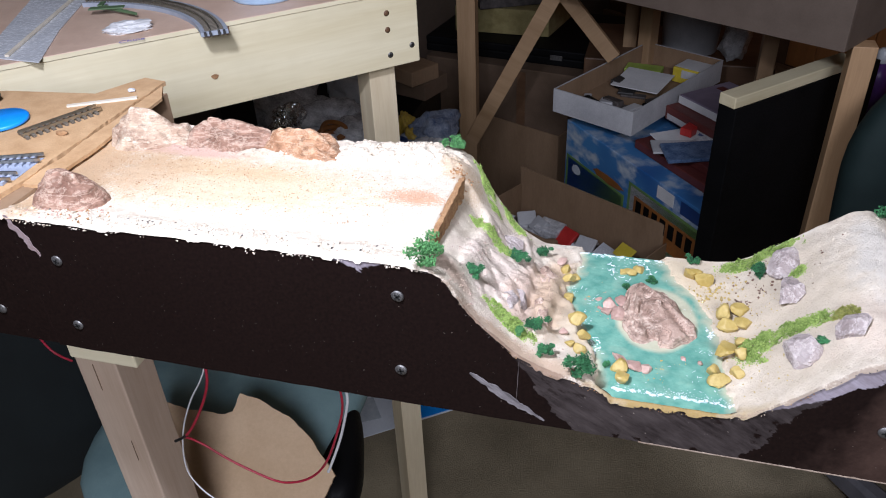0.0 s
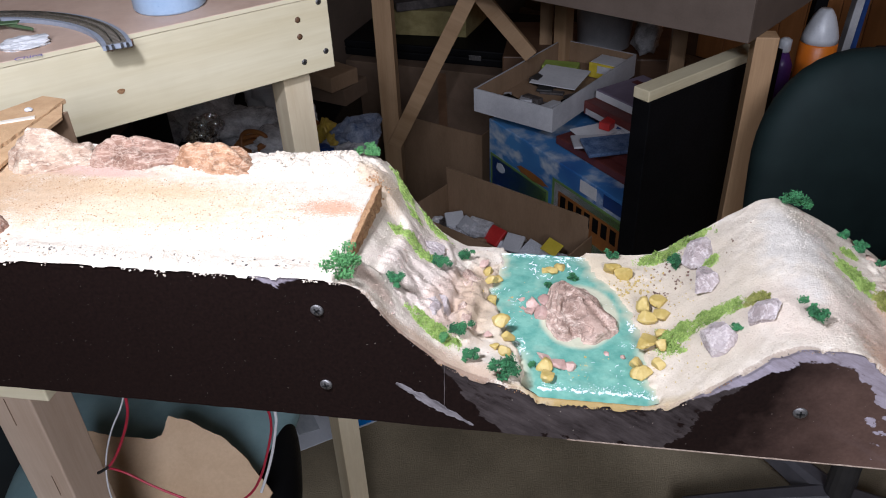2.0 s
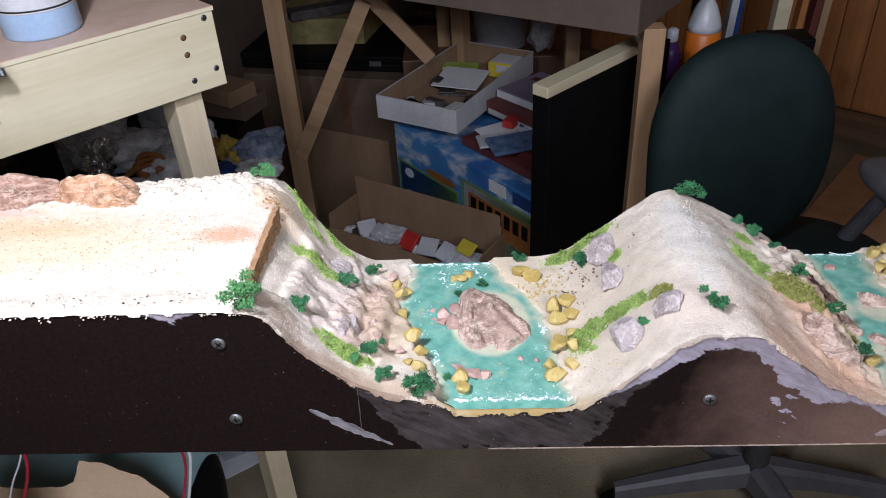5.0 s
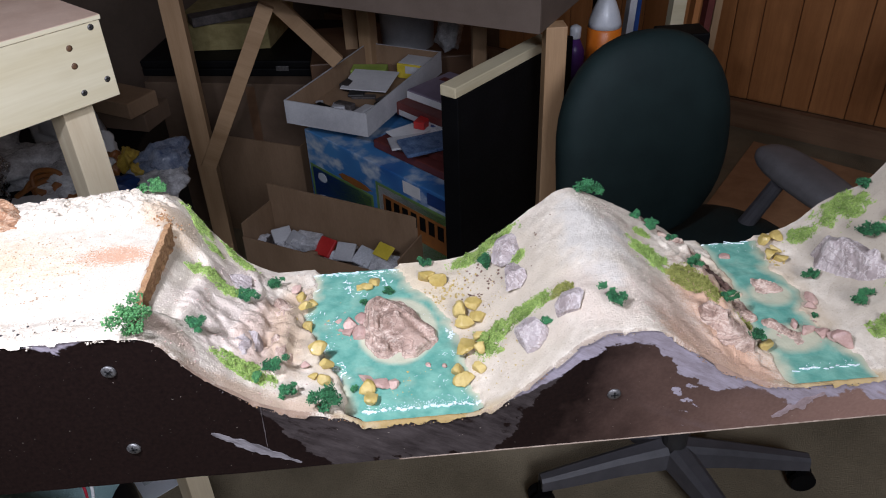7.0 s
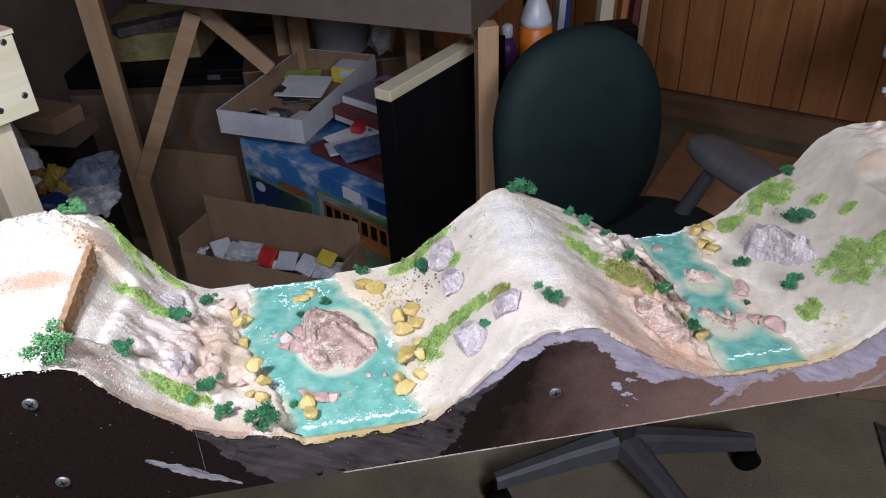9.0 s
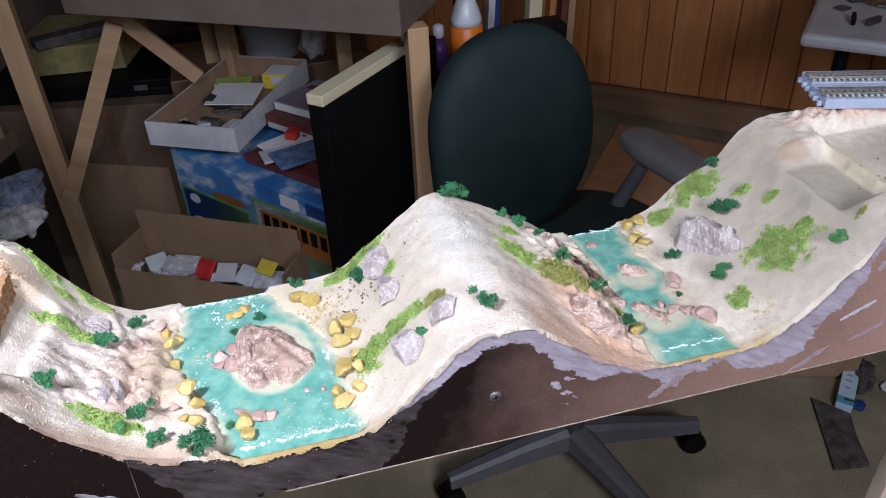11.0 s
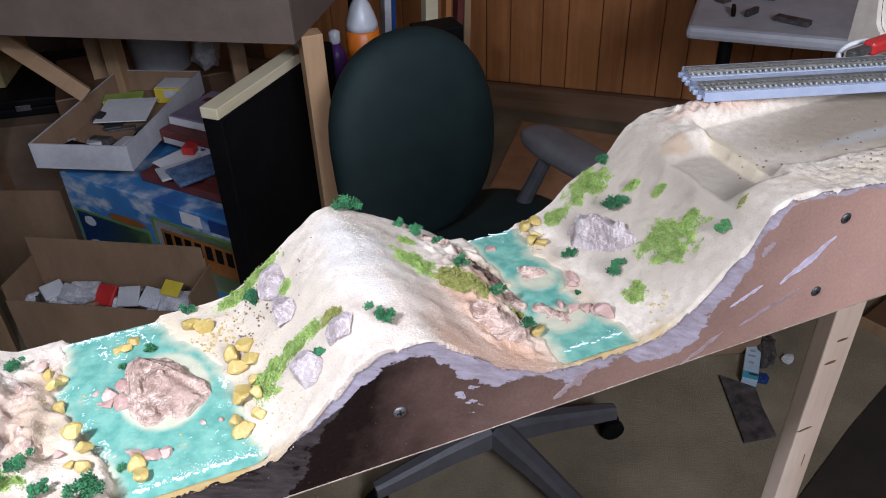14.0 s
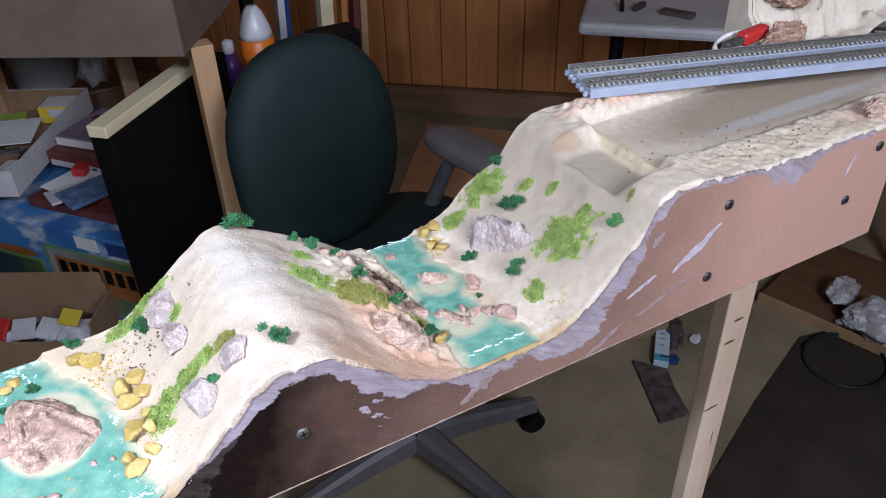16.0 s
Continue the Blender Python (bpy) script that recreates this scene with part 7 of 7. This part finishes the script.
tube([(-0.335, 0.43, 1.10), (-0.340, 0.43, 1.0), (-0.348, 0.43, 0.972), (-0.371, 0.43, 0.936), (-0.392, 0.43, 0.886), (-0.401, 0.43, 0.835), (-0.393, 0.43, 0.812), (-0.378, 0.43, 0.795), (-0.34, 0.43, 0.77)], 0.0008, PAPER, "wire", None,
     "thin white wire hanging under the module", "wire", "hanging wires")
tube([(-0.380, 0.42, 0.897), (-0.367, 0.42, 0.896), (-0.341, 0.42, 0.877), (-0.304, 0.42, 0.861), (-0.284, 0.42, 0.857), (-0.256, 0.42, 0.871), (-0.236, 0.42, 0.899), (-0.220, 0.42, 0.946), (-0.212, 0.42, 0.974), (-0.213, 0.42, 1.0), (-0.225, 0.42, 1.10)],
     0.0011, WIRE_RED, "wire", None, "red wire looping under the module", "wire", "hanging wires")
tube([(-0.240, 0.425, 0.880), (-0.225, 0.425, 0.918), (-0.213, 0.425, 0.962), (-0.208, 0.425, 0.987), (-0.215, 0.425, 1.10)], 0.0013, PAPER, "wire", None, "white wire hanging beside a red one", "wire", "hanging wires")
tube([(-0.560, 0.46, 1.05), (-0.556, 0.46, 0.97), (-0.548, 0.46, 0.945), (-0.538, 0.46, 0.932), (-0.522, 0.46, 0.928)], 0.0012, WIRE_RED, "wire", None, "short pink wire end under the module", "wire", "hanging wires")

# ---- track ----
deck = thing("viaduct_track", "double track on a blue grey plastic viaduct deck", "model track", (0.4525, 0.5045, 1.1825), -18.2)
deck.scale = (1.0, 0.90, 1.0)
LEN = 0.46
bm = block(0, LEN, -0.0275, 0.0275, 0.0060, 0.0095, 0.0004, None, 1)
part("deck", bm, DECK_BLUE, deck)
for sy in (-1, 1):
    part("side_wall", block(0, LEN, sy * 0.0288 - 0.0012, sy * 0.0288 + 0.0012, 0.0045, 0.0120, 0.0003, None, 1), DECK_BLUE, deck)
part("centre_rib", block(0, LEN, -0.0035, 0.0035, 0.0097, 0.0108, 0.0003, None, 1), DECK_BLUE, deck)
for yc in (-0.0165, 0.0165):
    part("ballast", block(0.001, LEN, yc - 0.0085, yc + 0.0085, 0.0097, 0.0108, 0.0003, None, 1), TRACK_GREY, deck)
bm = block(-0.0011, 0.0011, -0.0080, 0.0080, 0.0109, 0.0120)
sleeper = bpy.data.meshes.new("sleeper")
bm.to_mesh(sleeper)
bm.free()
sleeper.materials.append(SLEEPER_GREY)
bm = bmesh.new()
for k in range(102):
    for yc in (-0.0165, 0.0165):
        ob = new("sleeper", sleeper)
        ob.parent = deck
        ob.location = (0.003 + 0.0045 * k, yc, 0)
        for r in (-1, 1):
            x, y = 0.003 + 0.0045 * k, yc + r * 0.0064
            block(x - 0.0008, x + 0.0008, y - 0.0007, y + 0.0007, 0.0120, 0.0128, 0, bm)
tagged(part("rail_fastening", bm, CLIP_PALE, deck, "rows of pale plastic rail chairs"), kind="stuff")
for yc in (-0.0165, 0.0165):
    for r in (-0.0045, 0.0045):
        part("rail", block(-0.001, LEN, yc + r - 0.0005, yc + r + 0.0005, 0.0121, 0.0146), RAIL, deck)
for y in (-0.024, -0.014, -0.006, 0.006, 0.014, 0.024):
    part("joint_lug", block(-0.004, 0.0, y - 0.0018, y + 0.0018, 0.005, 0.009, 0.0004, None, 1), DECK_BLUE, deck)


def ribbon(path, wide, z0, z1, name, m, parent):
    """A flat strip of constant width that follows a plan line."""
    left, right = [], []
    for k, (x, y) in enumerate(path):
        (ax, ay), (bx, by) = path[max(k - 1, 0)], path[min(k + 1, len(path) - 1)]
        d = Vector((bx - ax, by - ay)).normalized()
        left.append((x - d.y * wide / 2, y + d.x * wide / 2))
        right.append((x + d.y * wide / 2, y - d.x * wide / 2))
    return part(name, slab(left + right[::-1], z0, z1), m, parent)


def arc(cx, cy, r, a0, a1, n):
    return [(cx + r * math.cos(radians(a0 + (a1 - a0) * k / n)), cy + r * math.sin(radians(a0 + (a1 - a0) * k / n))) for k in range(n + 1)]


# curved track on the pine table; the end overhangs the front board
curve = thing("curved_track", "grey curved model track piece on the plywood", "model track")
CX, CY, CR = -0.6269, 0.6132, 0.2068
A0, A1 = 34, 104
ribbon(arc(CX, CY, CR, A0, A1, 24), 0.029, 1.1710, 1.1758, "roadbed", TRACK_GREY, curve)
for r in (CR - 0.0045, CR + 0.0045):
    ribbon(arc(CX, CY, r, A0, A1, 24), 0.0012, 1.1770, 1.1790, "rail", RAIL, curve)
for k in range(52):
    a = A0 + 1 + (A1 - A0 - 2) * k / 51
    ob = part("sleeper", block(-0.0012, 0.0012, -0.0100, 0.0100, 1.1759, 1.1769), SLEEPER, curve)
    ob.matrix_local = pose(CX + CR * math.cos(radians(a)), CY + CR * math.sin(radians(a)), 0, 0, 0, a + 90)
for r in (CR - 0.010, CR - 0.0045, CR + 0.0045, CR + 0.010):
    a = radians(A0 - 0.8)
    ob = part("joiner", block(-0.0013, 0.0013, -0.0015, 0.0035, 1.1718, 1.1758), PLASTIC_DARK, curve)
    ob.matrix_local = pose(CX + r * math.cos(a), CY + r * math.sin(a), 0, 0, 0, A0)

jar = thing("plastic_jar", "white plastic jar with a blue tinge on the plywood", "jar", (-0.466, 0.8736, 1.1710))
part("body", lathe([(0.039, 0.0), (0.0420, 0.003), (0.0420, 0.08), (0.036, 0.09)]), JAR_BLUE, jar)
part("label", lathe([(0.0424, 0.030), (0.0426, 0.031), (0.0426, 0.075), (0.0424, 0.076)]), PAPER, jar)
part("printed_line", lathe([(0.0428, 0.032), (0.0430, 0.0325), (0.0430, 0.0336), (0.0428, 0.034)]), WIRE_BLACK, jar)
single("steel_ball", stone_mesh(1, 0.0085, 0.0085, 0.0085, 0, 0.0, 3, True), STEEL, "small shiny steel ball on the plywood", "ball", (-0.5359, 0.9004, 1.1796))
strip = thing("plastic_sleeve", "long clear plastic sleeve holding a thin pale rod", "sleeve")
part("film", slab([(-0.67, 0.6275), (-0.5953, 0.6228), (-0.6432, 0.7166), (-0.6911, 0.8315), (-0.7657, 0.8238)], 1.1712, 1.1722), SLEEVE, strip)
ribbon([(-0.6394, 0.6295), (-0.7064, 0.8296)], 0.004, 1.1726, 1.1748, "rod", STICK, strip)
plane = thing("toy_plane", "small green toy aeroplane lying on tissue", "toy plane", (-0.6125, 0.7779, 1.1710), 20)
part("fuselage", rod((-0.022, 0.02, 0.006), (0.03, -0.022, 0.006), 0.0028, 0.0018, 10), PLANE_GREEN, plane)
part("wing", block(-0.028, 0.012, -0.006, 0.004, 0.0085, 0.0100, 0.0004), PLANE_GREEN, plane)
part("tail", block(-0.022, -0.016, 0.010, 0.026, 0.0085, 0.0097, 0.0003), PLANE_GREEN, plane)
single("tissue_scrap", stone_mesh(44, 0.030, 0.020, 0.007, 14, 0.25, 4), PAPER, "crumpled white tissue scrap on the plywood", "tissue", (-0.5647, 0.7319, 1.1743), 40)
note = thing("blue_marking", "small blue hand-written marking on the plywood edge", "marking", (-0.5490, 0.6890, 1.17085), 40)
cu = bpy.data.curves.new("word", "FONT")
cu.body, cu.size, cu.extrude, cu.shear = "China", 0.0118, 0.00004, 0.2
tmp = bpy.data.objects.new("word", cu)
word = bpy.data.meshes.new_from_object(tmp)
bpy.data.objects.remove(tmp)
bpy.data.curves.remove(cu)
mesh_part("word", word, INK_VIOLET, note).location = (0, -0.001, 0.0001)


def straight_track(name, label, x, y, z, turn, ln, m):
    t = thing(name, label, "model track", (x, y, z), turn)
    for r in (-0.0045, 0.0045):
        part("rail", block(0, ln, r - 0.0005, r + 0.0005, 0.0022, 0.0045), RAIL, t)
    for k in range(int(ln / 0.0052)):
        part("sleeper", block(0.002 + 0.0052 * k - 0.0013, 0.002 + 0.0052 * k + 0.0013, -0.0085, 0.0085, 0.0002, 0.0021), m, t)
    return t


straight_track("track_piece", "short dark model track piece on the cork", -0.466, 0.447, 1.1839, 63, 0.065, SLEEPER)
straight_track("track_piece", "grey blue model track points on the cork", -0.480, 0.395, 1.1839, 20, 0.062, DECK_BLUE)
straight_track("track_piece", "grey blue model track points on the cork", -0.490, 0.372, 1.1839, 12, 0.070, DECK_BLUE)
single("point_plate", slab([(-0.50, 0.366), (-0.422, 0.386), (-0.424, 0.420), (-0.49, 0.405)], 1.1839, 1.1842), DECK_BLUE, "grey blue points base plate on the cork", "model track")
single("bottle_top", lathe([(0.019, 0.0), (0.021, 0.001), (0.021, 0.003), (0.020, 0.004)]), BLUE_CAP, "flat bright blue plastic lid on the cork", "lid", (-0.502, 0.468, 1.1842))
ribbon([(-0.469, 0.506), (-0.419, 0.533)], 0.004, 1.1839, 1.1854, "stir_stick", STICK, None)
tagged(bpy.data.objects["stir_stick"], "pale wooden stir stick on the cork", "stick")
single("dark_lump", stone_mesh(45, 0.012, 0.010, 0.006, 10, 0.1, 3), CLUTTER, "small dark lump on the cork", "lump", (-0.545, 0.505, 1.190))
single("white_chip", stone_mesh(46, 0.004, 0.003, 0.002, 8, 0.1, 2), PAPER, "small white plaster chip on the cork", "chip", (-0.432, 0.545, 1.1854))
single("cork_crumb", stone_mesh(47, 0.006, 0.003, 0.002, 8, 0.2, 2), CORK_EDGE, "crumb of brown cork on the sheet", "crumb", (-0.437, 0.458, 1.1854))

# hill module beyond the track
hill = thing("hill_module", "cream plaster hill module with brown rocks", "model railway")
def hill_height(x, y):
    lump = noise.fractal(Vector((x, y, 0)) * 45, 1.0, 2.0, 4)
    return 1.150 + 0.070 * ease(0.520, 0.575, y + 0.012 * lump) + 0.05 * ease(0.74, 1.0, x) + 0.005 * lump


mesh_part("terrain", grid_mesh("hill", 0.700, 1.10, 0.5045, 0.578, 0.003, hill_height), BACKDROP_CREAM, hill)
bm = bmesh.new()
ys = np.linspace(0.5045, 0.578, 60)
lows = [[bm.verts.new((x, y, BOTTOM)) for y in ys] for x in (0.694, 0.6995)]
tops = [[bm.verts.new((x, y, hill_height(0.70, y) - 0.0005)) for y in ys] for x in (0.694, 0.6995)]
for k in range(59):
    for q in (0, 1):
        bm.faces.new((lows[q][k], lows[q][k + 1], tops[q][k + 1], tops[q][k]))
    bm.faces.new((tops[0][k], tops[0][k + 1], tops[1][k + 1], tops[1][k]))
bmesh.ops.recalc_face_normals(bm, faces=bm.faces)
part("end_panel", bm, BACKDROP_CREAM, hill, "cream plastered end")
part("front_panel", block(0.7455, 1.10, 0.5022, 0.5040, BOTTOM, 1.148), HARDBOARD, hill)
for k, (x, y, r) in enumerate([(0.735, 0.545, 0.030), (0.80, 0.560, 0.036), (0.86, 0.550, 0.034)]):
    single("hill_rock", stone_mesh(600 + k, r, r * 0.7, r * 0.55, 16, 0.06, 4, craggy=0.7, near=0.56, far=0.86), ROCK_RUST, "brown pink rock on the cream hill", "rock", (x, y, hill_height(x, y) + r * 0.1), 30 * k, "rocks on the hill module")
clip = thing("alligator_clip", "red and white alligator clip lead", "clip", (0.628, 0.497, 1.1835), 10)
part("sleeve", block(-0.006, 0.030, -0.006, 0.006, 0.004, 0.016, 0.003), RED, clip)
part("jaw", block(-0.030, -0.006, -0.004, 0.004, 0.007, 0.013, 0.001), STEEL, clip)
tube([(0.028, 0, 0.010), (0.0, 0.016, 0.012), (-0.030, 0.012, 0.006), (-0.036, 0.0, 0.004), (-0.02, -0.010, 0.004)], 0.0022, PAPER, "lead", clip)
